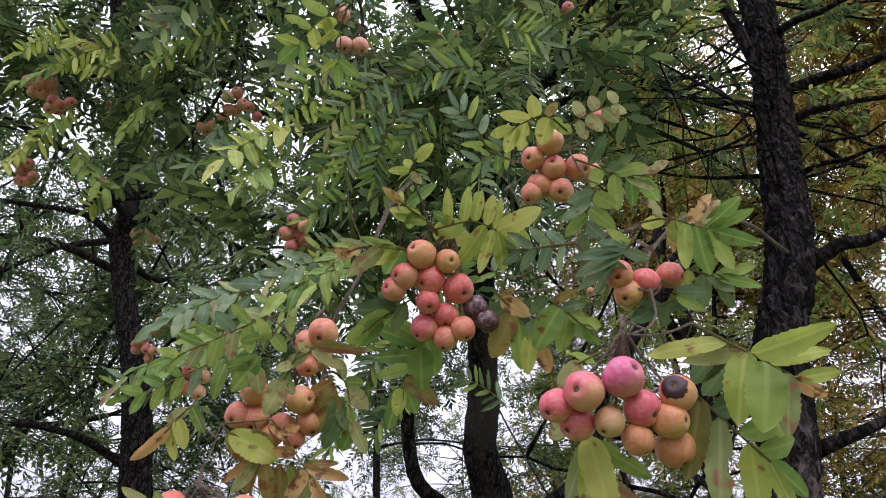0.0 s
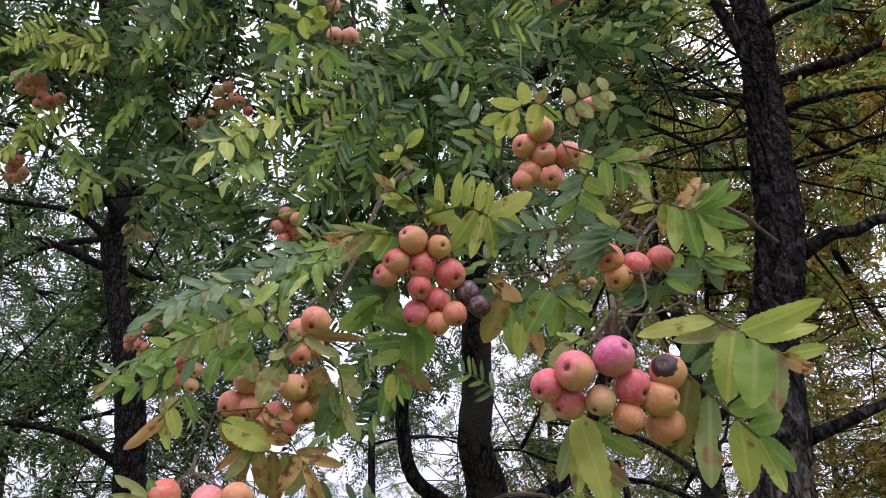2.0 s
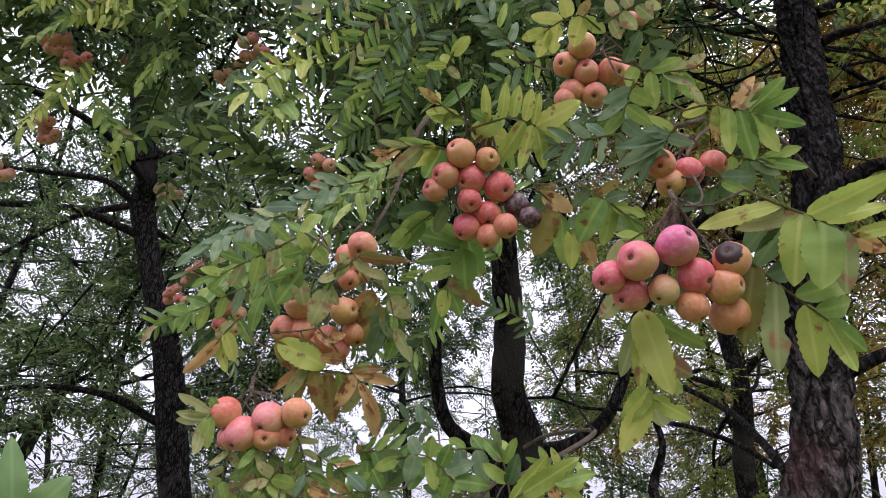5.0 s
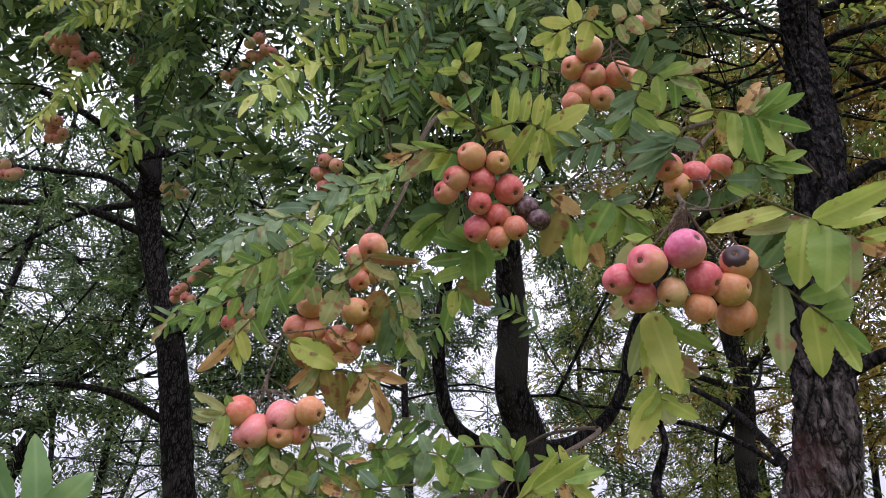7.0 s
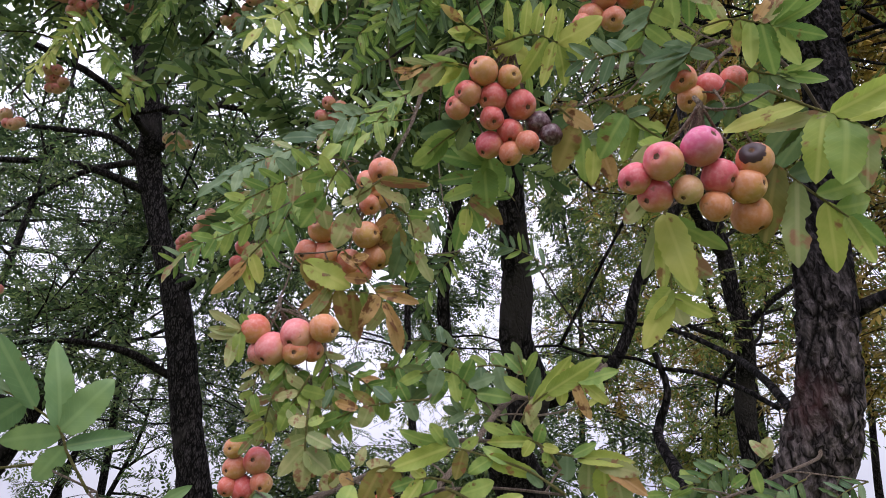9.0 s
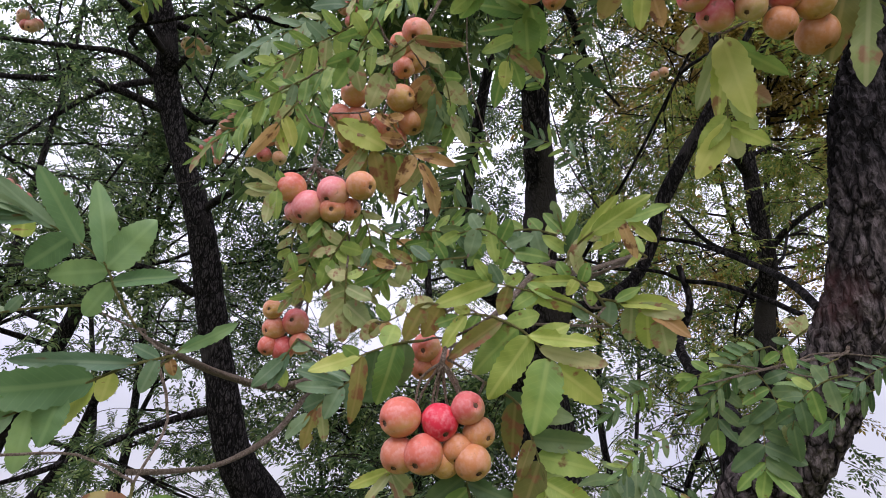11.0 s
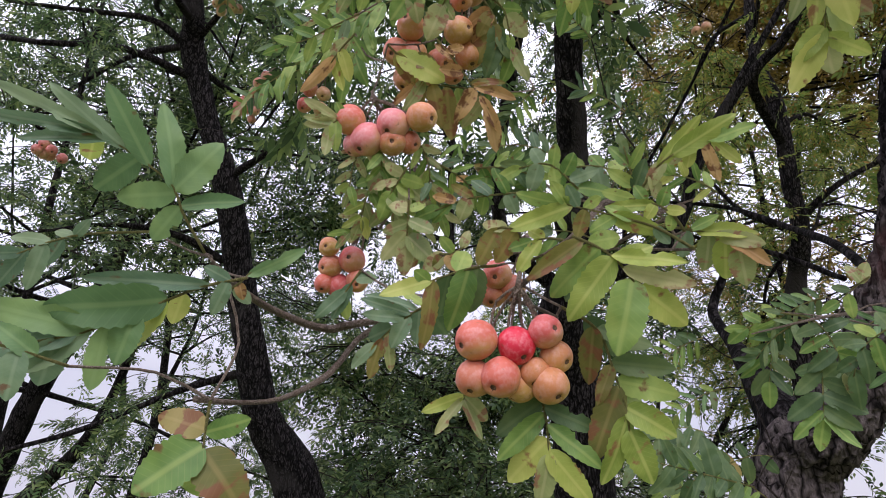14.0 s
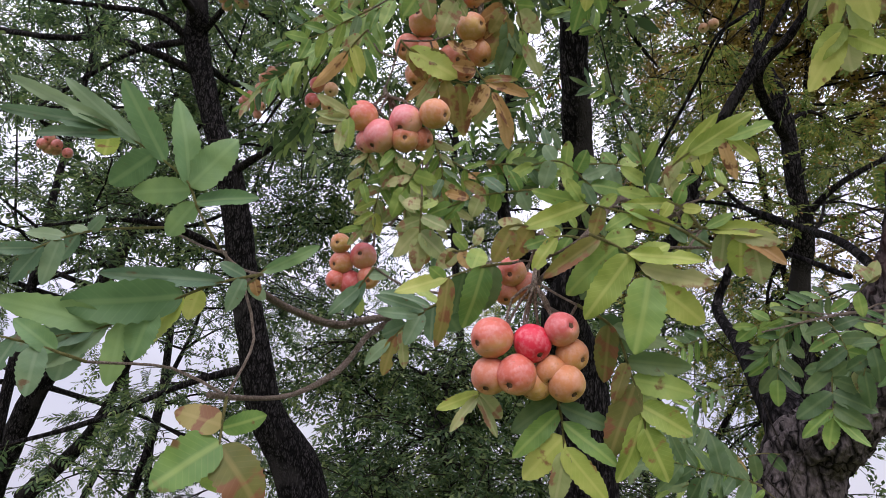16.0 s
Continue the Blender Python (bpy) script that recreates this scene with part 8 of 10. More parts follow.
spray(BOUGH["left"], [(-0.070, 0.672, 2.541), (-0.109, 0.685, 2.524), (-0.144, 0.702, 2.501), (-0.173, 0.724, 2.473)], [
    (0.13, -0.120, 0.659, 2.523, 0.19, "t"),
    (0.13, -0.074, 0.694, 2.502, 0.23, "t"),
    (0.24, -0.132, 0.662, 2.532, 0.18, "t"),
    (0.24, -0.092, 0.717, 2.518, 0.21, "t"),
    (0.34, -0.148, 0.672, 2.527, 0.20, "g"),
    (0.34, -0.099, 0.706, 2.489, 0.21, "t"),
    (0.43, -0.156, 0.672, 2.517, 0.20, "g"),
    (0.43, -0.115, 0.722, 2.494, 0.17, "w"),
    (0.54, -0.175, 0.692, 2.521, 0.21, "g"),
    (0.55, -0.131, 0.716, 2.478, 0.21, "w"),
    (0.65, -0.179, 0.684, 2.493, 0.18, "t"),
    (0.65, -0.134, 0.714, 2.463, 0.23, "g"),
    (0.75, -0.186, 0.696, 2.485, 0.22, "g"),
    (0.74, -0.145, 0.725, 2.462, 0.21, "g"),
    (0.85, -0.194, 0.707, 2.488, 0.25, "g"),
    (0.86, -0.162, 0.752, 2.470, 0.23, "w"),
    (0.96, -0.172, 0.738, 2.441, 0.23, "w"),
    (1.00, -0.202, 0.734, 2.447, 0.20, "g")])
spray(BOUGH["left"], [(-0.088, 0.709, 2.506), (-0.114, 0.726, 2.486), (-0.135, 0.746, 2.461), (-0.149, 0.769, 2.433)], [
    (0.11, -0.131, 0.701, 2.489, 0.24, "g"),
    (0.12, -0.087, 0.744, 2.486, 0.22, "d"),
    (0.24, -0.143, 0.733, 2.495, 0.22, "d"),
    (0.22, -0.094, 0.752, 2.474, 0.20, "t"),
    (0.33, -0.150, 0.716, 2.466, 0.21, "g"),
    (0.33, -0.100, 0.760, 2.475, 0.24, "g"),
    (0.45, -0.159, 0.724, 2.464, 0.22, "t"),
    (0.44, -0.112, 0.761, 2.457, 0.22, "d"),
    (0.54, -0.169, 0.744, 2.472, 0.18, "g"),
    (0.55, -0.117, 0.768, 2.445, 0.22, "g"),
    (0.63, -0.172, 0.757, 2.459, 0.19, "g"),
    (0.65, -0.126, 0.786, 2.446, 0.18, "t"),
    (0.74, -0.167, 0.739, 2.433, 0.23, "t"),
    (0.74, -0.132, 0.789, 2.437, 0.21, "t"),
    (0.86, -0.175, 0.757, 2.430, 0.25, "g"),
    (0.84, -0.130, 0.771, 2.413, 0.23, "d"),
    (0.96, -0.187, 0.784, 2.435, 0.20, "g"),
    (0.97, -0.137, 0.785, 2.401, 0.19, "d"),
    (1.00, -0.171, 0.791, 2.407, 0.20, "g")])
spray(BOUGH["left"], [(-0.012, 0.693, 2.594), (-0.047, 0.707, 2.580), (-0.078, 0.726, 2.560), (-0.103, 0.748, 2.536)], [
    (0.13, -0.058, 0.679, 2.581, 0.24, "d"),
    (0.13, -0.013, 0.720, 2.569, 0.24, "g"),
    (0.23, -0.076, 0.703, 2.607, 0.20, "d"),
    (0.23, -0.030, 0.727, 2.554, 0.20, "d"),
    (0.34, -0.083, 0.689, 2.567, 0.20, "d"),
    (0.34, -0.038, 0.741, 2.557, 0.20, "g"),
    (0.43, -0.091, 0.710, 2.582, 0.26, "d"),
    (0.43, -0.046, 0.742, 2.551, 0.19, "g"),
    (0.54, -0.106, 0.702, 2.568, 0.20, "g"),
    (0.54, -0.064, 0.745, 2.537, 0.17, "d"),
    (0.64, -0.118, 0.718, 2.567, 0.19, "d"),
    (0.65, -0.069, 0.738, 2.520, 0.19, "t"),
    (0.75, -0.127, 0.730, 2.567, 0.17, "g"),
    (0.74, -0.082, 0.767, 2.547, 0.22, "g"),
    (0.84, -0.122, 0.720, 2.532, 0.20, "d"),
    (0.86, -0.092, 0.750, 2.508, 0.23, "t"),
    (0.95, -0.135, 0.732, 2.525, 0.19, "d"),
    (0.95, -0.098, 0.786, 2.525, 0.20, "t"),
    (1.00, -0.134, 0.769, 2.519, 0.20, "g")])
spray(BOUGH["left"], [(0.060, 0.701, 2.589), (0.029, 0.700, 2.589), (-0.002, 0.705, 2.585), (-0.030, 0.713, 2.576)], [
    (0.11, 0.028, 0.668, 2.594, 0.25, "g"),
    (0.13, 0.035, 0.716, 2.554, 0.19, "t"),
    (0.28, 0.006, 0.673, 2.592, 0.20, "t"),
    (0.27, 0.021, 0.729, 2.573, 0.22, "g"),
    (0.42, -0.011, 0.668, 2.587, 0.19, "g"),
    (0.42, 0.000, 0.720, 2.561, 0.20, "t"),
    (0.54, -0.018, 0.668, 2.596, 0.20, "t"),
    (0.54, -0.010, 0.735, 2.570, 0.21, "t"),
    (0.69, -0.031, 0.683, 2.591, 0.24, "t"),
    (0.67, -0.018, 0.741, 2.576, 0.21, "g"),
    (0.82, -0.045, 0.696, 2.595, 0.26, "t"),
    (0.82, -0.032, 0.731, 2.556, 0.19, "t"),
    (0.96, -0.063, 0.694, 2.589, 0.21, "g"),
    (0.95, -0.045, 0.720, 2.545, 0.25, "t"),
    (1.00, -0.071, 0.712, 2.563, 0.20, "t")])
spray(BOUGH["left"], [(0.080, 0.712, 2.706), (0.110, 0.712, 2.703), (0.140, 0.717, 2.697), (0.167, 0.727, 2.687)], [
    (0.11, 0.101, 0.738, 2.685, 0.20, "d"),
    (0.12, 0.120, 0.683, 2.716, 0.16, "g"),
    (0.22, 0.112, 0.747, 2.692, 0.18, "g"),
    (0.23, 0.126, 0.703, 2.736, 0.21, "t"),
    (0.34, 0.128, 0.740, 2.682, 0.20, "d"),
    (0.44, 0.133, 0.748, 2.682, 0.18, "d"),
    (0.42, 0.144, 0.684, 2.711, 0.17, "g"),
    (0.55, 0.148, 0.731, 2.662, 0.18, "g"),
    (0.53, 0.156, 0.685, 2.706, 0.18, "g"),
    (0.64, 0.159, 0.756, 2.692, 0.21, "g"),
    (0.63, 0.164, 0.685, 2.689, 0.18, "g"),
    (0.75, 0.168, 0.749, 2.676, 0.18, "d"),
    (0.75, 0.171, 0.689, 2.690, 0.21, "d"),
    (0.84, 0.174, 0.752, 2.683, 0.22, "g"),
    (0.86, 0.179, 0.693, 2.685, 0.23, "t"),
    (0.95, 0.179, 0.743, 2.649, 0.18, "t"),
    (0.95, 0.200, 0.721, 2.715, 0.20, "d"),
    (1.00, 0.208, 0.733, 2.677, 0.18, "t")])
spray(BOUGH["left"], [(-0.081, 0.794, 2.565), (-0.099, 0.814, 2.543), (-0.111, 0.837, 2.518), (-0.115, 0.860, 2.491)], [
    (0.13, -0.128, 0.807, 2.556, 0.23, "d"),
    (0.12, -0.062, 0.824, 2.541, 0.22, "d"),
    (0.22, -0.128, 0.816, 2.551, 0.27, "t"),
    (0.22, -0.068, 0.825, 2.532, 0.25, "g"),
    (0.34, -0.134, 0.813, 2.528, 0.25, "d"),
    (0.32, -0.076, 0.828, 2.524, 0.27, "g"),
    (0.44, -0.137, 0.814, 2.516, 0.25, "g"),
    (0.43, -0.077, 0.837, 2.511, 0.22, "g"),
    (0.55, -0.142, 0.826, 2.502, 0.19, "t"),
    (0.55, -0.091, 0.864, 2.510, 0.19, "t"),
    (0.65, -0.144, 0.837, 2.502, 0.22, "g"),
    (0.64, -0.090, 0.869, 2.503, 0.22, "g"),
    (0.75, -0.148, 0.868, 2.510, 0.25, "t"),
    (0.75, -0.090, 0.871, 2.490, 0.19, "d"),
    (0.86, -0.146, 0.858, 2.491, 0.25, "g"),
    (0.86, -0.090, 0.860, 2.467, 0.19, "d"),
    (0.96, -0.149, 0.858, 2.473, 0.20, "g"),
    (0.95, -0.098, 0.869, 2.467, 0.24, "d"),
    (1.00, -0.128, 0.886, 2.464, 0.21, "g")])
spray(BOUGH["left"], [(-0.015, 0.780, 2.585), (-0.039, 0.797, 2.568), (-0.059, 0.816, 2.547), (-0.072, 0.838, 2.523)], [
    (0.11, -0.058, 0.771, 2.563, 0.24, "d"),
    (0.12, -0.010, 0.797, 2.539, 0.22, "g"),
    (0.23, -0.071, 0.790, 2.578, 0.21, "t"),
    (0.22, -0.015, 0.820, 2.557, 0.24, "d"),
    (0.33, -0.081, 0.800, 2.575, 0.19, "t"),
    (0.33, -0.023, 0.816, 2.542, 0.24, "g"),
    (0.44, -0.084, 0.807, 2.567, 0.21, "g"),
    (0.44, -0.035, 0.841, 2.551, 0.23, "d"),
    (0.55, -0.088, 0.810, 2.549, 0.23, "t"),
    (0.53, -0.046, 0.851, 2.544, 0.19, "g"),
    (0.66, -0.092, 0.801, 2.531, 0.24, "g"),
    (0.65, -0.046, 0.835, 2.514, 0.22, "t"),
    (0.76, -0.097, 0.837, 2.549, 0.24, "g"),
    (0.75, -0.054, 0.855, 2.522, 0.22, "d"),
    (0.86, -0.103, 0.835, 2.528, 0.25, "g"),
    (0.86, -0.059, 0.840, 2.491, 0.23, "d"),
    (0.97, -0.112, 0.849, 2.530, 0.22, "g"),
    (0.95, -0.066, 0.878, 2.512, 0.19, "d"),
    (1.00, -0.095, 0.863, 2.501, 0.21, "d")])
spray(BOUGH["left"], [(-0.147, 0.811, 2.536), (-0.176, 0.822, 2.518), (-0.200, 0.836, 2.496), (-0.218, 0.853, 2.471)], [
    (0.13, -0.191, 0.796, 2.521, 0.18, "g"),
    (0.12, -0.138, 0.823, 2.495, 0.21, "g"),
    (0.22, -0.196, 0.804, 2.528, 0.24, "d"),
    (0.24, -0.151, 0.826, 2.489, 0.24, "d"),
    (0.34, -0.211, 0.820, 2.531, 0.19, "g"),
    (0.32, -0.158, 0.840, 2.486, 0.20, "g"),
    (0.44, -0.217, 0.810, 2.503, 0.23, "g"),
    (0.44, -0.170, 0.834, 2.473, 0.20, "g"),
    (0.53, -0.235, 0.838, 2.516, 0.20, "d"),
    (0.53, -0.184, 0.858, 2.478, 0.20, "g"),
    (0.65, -0.241, 0.841, 2.511, 0.21, "g"),
    (0.65, -0.196, 0.874, 2.487, 0.21, "g"),
    (0.76, -0.233, 0.825, 2.485, 0.24, "d"),
    (0.75, -0.196, 0.844, 2.453, 0.24, "g"),
    (0.86, -0.240, 0.826, 2.464, 0.21, "g"),
    (0.84, -0.211, 0.883, 2.464, 0.21, "g"),
    (0.97, -0.251, 0.851, 2.478, 0.22, "d"),
    (0.95, -0.207, 0.863, 2.439, 0.23, "d"),
    (1.00, -0.244, 0.870, 2.450, 0.21, "g")])
spray(BOUGH["left"], [(-0.111, 0.849, 2.326), (-0.152, 0.849, 2.318), (-0.190, 0.852, 2.303), (-0.225, 0.859, 2.281)], [
    (0.11, -0.148, 0.835, 2.339, 0.22, "t"),
    (0.13, -0.126, 0.885, 2.305, 0.24, "g"),
    (0.22, -0.158, 0.827, 2.330, 0.24, "y"),
    (0.22, -0.143, 0.869, 2.296, 0.23, "y"),
    (0.33, -0.174, 0.830, 2.329, 0.26, "g"),
    (0.34, -0.153, 0.859, 2.286, 0.23, "t"),
    (0.44, -0.186, 0.837, 2.332, 0.23, "g"),
    (0.43, -0.168, 0.850, 2.278, 0.22, "t"),
    (0.53, -0.198, 0.821, 2.318, 0.20, "y"),
    (0.54, -0.181, 0.856, 2.273, 0.20, "t"),
    (0.65, -0.193, 0.868, 2.277, 0.21, "g"),
    (0.76, -0.216, 0.888, 2.280, 0.22, "g"),
    (0.84, -0.237, 0.856, 2.314, 0.26, "g"),
    (0.85, -0.218, 0.883, 2.274, 0.22, "y"),
    (0.96, -0.244, 0.842, 2.292, 0.25, "g"),
    (0.96, -0.229, 0.881, 2.267, 0.30, "g"),
    (1.00, -0.258, 0.866, 2.271, 0.22, "g")])
spray(BOUGH["left"], [(-0.128, 0.836, 2.339), (-0.171, 0.834, 2.332), (-0.212, 0.837, 2.316), (-0.249, 0.843, 2.294)], [
    (0.12, -0.159, 0.807, 2.343, 0.21, "t"),
    (0.13, -0.148, 0.846, 2.305, 0.24, "t"),
    (0.23, -0.184, 0.819, 2.349, 0.23, "t"),
    (0.22, -0.168, 0.869, 2.318, 0.19, "g"),
    (0.32, -0.189, 0.809, 2.342, 0.20, "t"),
    (0.34, -0.180, 0.861, 2.316, 0.21, "t"),
    (0.43, -0.208, 0.823, 2.347, 0.23, "g"),
    (0.44, -0.188, 0.835, 2.292, 0.24, "g"),
    (0.54, -0.208, 0.860, 2.303, 0.24, "g"),
    (0.86, -0.244, 0.869, 2.287, 0.22, "g"),
    (0.95, -0.265, 0.823, 2.300, 0.24, "t"),
    (0.96, -0.251, 0.855, 2.269, 0.22, "g"),
    (1.00, -0.279, 0.842, 2.281, 0.22, "t")])
spray(BOUGH["left"], [(-0.140, 0.828, 2.423), (-0.166, 0.829, 2.417), (-0.191, 0.832, 2.407), (-0.213, 0.839, 2.393)], [
    (0.13, -0.172, 0.807, 2.430, 0.24, "g"),
    (0.11, -0.144, 0.849, 2.395, 0.21, "d"),
    (0.23, -0.182, 0.816, 2.429, 0.22, "d"),
    (0.23, -0.166, 0.862, 2.404, 0.22, "d"),
    (0.34, -0.184, 0.798, 2.417, 0.24, "g"),
    (0.33, -0.172, 0.858, 2.404, 0.24, "d"),
    (0.44, -0.202, 0.822, 2.429, 0.25, "d"),
    (0.45, -0.178, 0.857, 2.392, 0.20, "d"),
    (0.53, -0.202, 0.807, 2.412, 0.23, "g"),
    (0.55, -0.183, 0.836, 2.374, 0.23, "d"),
    (0.63, -0.217, 0.828, 2.422, 0.27, "d"),
    (0.64, -0.194, 0.863, 2.393, 0.21, "d"),
    (0.74, -0.215, 0.809, 2.404, 0.23, "g"),
    (0.75, -0.209, 0.866, 2.392, 0.23, "g"),
    (0.85, -0.230, 0.815, 2.404, 0.20, "d"),
    (0.85, -0.209, 0.837, 2.363, 0.23, "g"),
    (0.95, -0.230, 0.811, 2.393, 0.23, "d"),
    (1.00, -0.243, 0.838, 2.376, 0.22, "g")])
spray(BOUGH["left"], [(-0.487, 1.170, 2.326), (-0.534, 1.160, 2.305), (-0.576, 1.156, 2.274), (-0.611, 1.157, 2.236)], [
    (0.34, -0.529, 1.175, 2.267, 0.21, "t"),
    (0.45, -0.543, 1.177, 2.259, 0.21, "y"),
    (0.55, -0.550, 1.153, 2.243, 0.22, "g"),
    (0.75, -0.583, 1.170, 2.234, 0.29, "t"),
    (0.85, -0.626, 1.131, 2.265, 0.19, "t"),
    (0.85, -0.606, 1.190, 2.231, 0.24, "t"),
    (0.95, -0.630, 1.124, 2.247, 0.22, "g"),
    (0.95, -0.606, 1.165, 2.210, 0.28, "g"),
    (1.00, -0.642, 1.156, 2.215, 0.22, "g")])
spray(BOUGH["left"], [(-0.402, 1.063, 2.356), (-0.444, 1.055, 2.342), (-0.482, 1.051, 2.320), (-0.516, 1.052, 2.292)], [
    (0.13, -0.437, 1.029, 2.359, 0.23, "w"),
    (0.12, -0.411, 1.068, 2.319, 0.29, "g"),
    (0.22, -0.425, 1.059, 2.302, 0.20, "g"),
    (0.43, -0.492, 1.050, 2.364, 0.19, "t"),
    (0.54, -0.486, 1.010, 2.330, 0.20, "g"),
    (0.54, -0.473, 1.059, 2.292, 0.25, "g"),
    (0.64, -0.508, 1.038, 2.340, 0.25, "t"),
    (0.63, -0.485, 1.073, 2.297, 0.24, "g"),
    (1.00, -0.547, 1.049, 2.274, 0.22, "t")])
spray(BOUGH["left"], [(-0.286, 0.980, 2.353), (-0.331, 0.976, 2.337), (-0.372, 0.977, 2.313), (-0.407, 0.982, 2.282)], [
    (0.12, -0.337, 0.966, 2.363, 0.19, "g"),
    (0.11, -0.307, 1.006, 2.322, 0.23, "t"),
    (0.23, -0.338, 0.948, 2.344, 0.27, "t"),
    (0.22, -0.316, 1.007, 2.323, 0.28, "t"),
    (0.34, -0.362, 0.958, 2.346, 0.24, "t"),
    (0.33, -0.335, 1.009, 2.313, 0.22, "g"),
    (0.43, -0.377, 0.956, 2.341, 0.22, "g"),
    (0.44, -0.341, 0.995, 2.294, 0.19, "w"),
    (0.53, -0.380, 0.951, 2.333, 0.26, "g"),
    (0.54, -0.360, 1.003, 2.301, 0.29, "g"),
    (0.65, -0.390, 0.944, 2.311, 0.24, "g"),
    (0.63, -0.380, 1.007, 2.291, 0.21, "g"),
    (0.76, -0.415, 0.973, 2.317, 0.25, "g"),
    (0.75, -0.380, 0.981, 2.261, 0.20, "t"),
    (0.84, -0.418, 0.957, 2.305, 0.21, "g"),
    (0.85, -0.401, 1.002, 2.269, 0.23, "g"),
    (0.97, -0.436, 0.970, 2.298, 0.23, "w"),
    (0.95, -0.411, 0.998, 2.256, 0.25, "t"),
    (1.00, -0.436, 0.975, 2.259, 0.22, "w")])
spray(BOUGH["right"], [(0.066, 0.634, 2.345), (0.057, 0.620, 2.358), (0.045, 0.608, 2.369), (0.030, 0.598, 2.379)], [
    (0.13, 0.033, 0.628, 2.348, 0.31, "g"),
    (0.35, 0.068, 0.609, 2.388, 0.29, "t"),
    (0.35, 0.027, 0.614, 2.352, 0.30, "t"),
    (0.56, 0.059, 0.583, 2.379, 0.22, "d"),
    (0.54, 0.016, 0.618, 2.381, 0.24, "d"),
    (0.73, 0.054, 0.590, 2.400, 0.26, "g"),
    (0.74, 0.012, 0.597, 2.369, 0.26, "t"),
    (0.94, 0.040, 0.585, 2.403, 0.33, "t"),
    (0.96, 0.005, 0.593, 2.377, 0.32, "t"),
    (1.00, 0.012, 0.580, 2.399, 0.27, "t")])
spray(BOUGH["right"], [(0.122, 0.661, 2.381), (0.095, 0.667, 2.379), (0.069, 0.677, 2.373), (0.046, 0.690, 2.362)], [
    (0.11, 0.086, 0.664, 2.403, 0.27, "g"),
    (0.31, 0.070, 0.665, 2.399, 0.28, "t"),
    (0.31, 0.093, 0.682, 2.354, 0.33, "g"),
    (0.44, 0.059, 0.657, 2.387, 0.26, "g"),
    (0.46, 0.082, 0.704, 2.365, 0.30, "g"),
    (0.62, 0.046, 0.670, 2.388, 0.32, "g"),
    (0.63, 0.061, 0.694, 2.349, 0.28, "t"),
    (0.80, 0.031, 0.671, 2.380, 0.28, "t"),
    (0.81, 0.047, 0.690, 2.339, 0.29, "g"),
    (0.96, 0.022, 0.683, 2.373, 0.28, "g"),
    (0.94, 0.039, 0.703, 2.343, 0.35, "d"),
    (1.00, 0.015, 0.701, 2.354, 0.28, "d")])
spray(BOUGH["right"], [(0.211, 0.702, 2.273), (0.194, 0.697, 2.284), (0.175, 0.694, 2.293), (0.154, 0.694, 2.298)], [
    (0.10, 0.203, 0.688, 2.309, 0.28, "t"),
    (0.35, 0.182, 0.669, 2.295, 0.34, "g"),
    (0.34, 0.173, 0.718, 2.284, 0.32, "g"),
    (0.53, 0.177, 0.675, 2.309, 0.33, "d"),
    (0.54, 0.156, 0.701, 2.280, 0.27, "g"),
    (0.74, 0.149, 0.716, 2.296, 0.28, "d"),
    (0.98, 0.143, 0.678, 2.318, 0.31, "d"),
    (0.95, 0.133, 0.695, 2.282, 0.32, "t"),
    (1.00, 0.125, 0.693, 2.314, 0.28, "t")])
spray(BOUGH["right"], [(0.081, 0.701, 2.195), (0.069, 0.696, 2.203), (0.054, 0.692, 2.210), (0.039, 0.689, 2.214)], [
    (0.14, 0.075, 0.695, 2.228, 0.34, "d"),
    (0.11, 0.052, 0.696, 2.183, 0.33, "g"),
    (0.66, 0.050, 0.668, 2.230, 0.35, "g"),
    (0.69, 0.023, 0.701, 2.207, 0.31, "g"),
    (0.95, 0.037, 0.662, 2.225, 0.37, "g"),
    (0.94, 0.013, 0.699, 2.206, 0.27, "d"),
    (1.00, 0.012, 0.676, 2.222, 0.32, "d")])
spray(BOUGH["hanging"], [(-0.233, 0.742, 1.868), (-0.243, 0.747, 1.854), (-0.249, 0.753, 1.839), (-0.253, 0.759, 1.823)], [
    (0.12, -0.256, 0.737, 1.855, 0.54, "g"),
    (0.15, -0.224, 0.746, 1.843, 0.55, "g"),
    (0.41, -0.269, 0.745, 1.842, 0.44, "w"),
    (0.38, -0.228, 0.747, 1.826, 0.35, "g"),
    (0.67, -0.275, 0.754, 1.830, 0.40, "y"),
    (0.67, -0.243, 0.772, 1.821, 0.45, "w"),
    (0.95, -0.275, 0.768, 1.817, 0.43, "y"),
    (0.96, -0.246, 0.782, 1.808, 0.42, "y"),
    (1.00, -0.263, 0.769, 1.801, 0.42, "w")])
spray(BOUGH["hanging"], [(-0.186, 0.747, 1.875), (-0.177, 0.755, 1.863), (-0.171, 0.763, 1.848), (-0.169, 0.770, 1.832)], [
    (0.10, -0.195, 0.749, 1.852, 0.43, "w"),
    (0.10, -0.165, 0.767, 1.870, 0.49, "g"),
    (0.33, -0.188, 0.767, 1.843, 0.35, "t"),
    (0.34, -0.157, 0.766, 1.855, 0.39, "g"),
    (0.52, -0.186, 0.780, 1.840, 0.43, "w"),
    (0.52, -0.154, 0.778, 1.851, 0.38, "g"),
    (0.73, -0.182, 0.782, 1.829, 0.40, "t"),
    (0.73, -0.148, 0.777, 1.842, 0.41, "t"),
    (0.98, -0.177, 0.772, 1.812, 0.38, "w"),
    (0.95, -0.148, 0.781, 1.825, 0.38, "w"),
    (1.00, -0.160, 0.773, 1.807, 0.38, "g")])
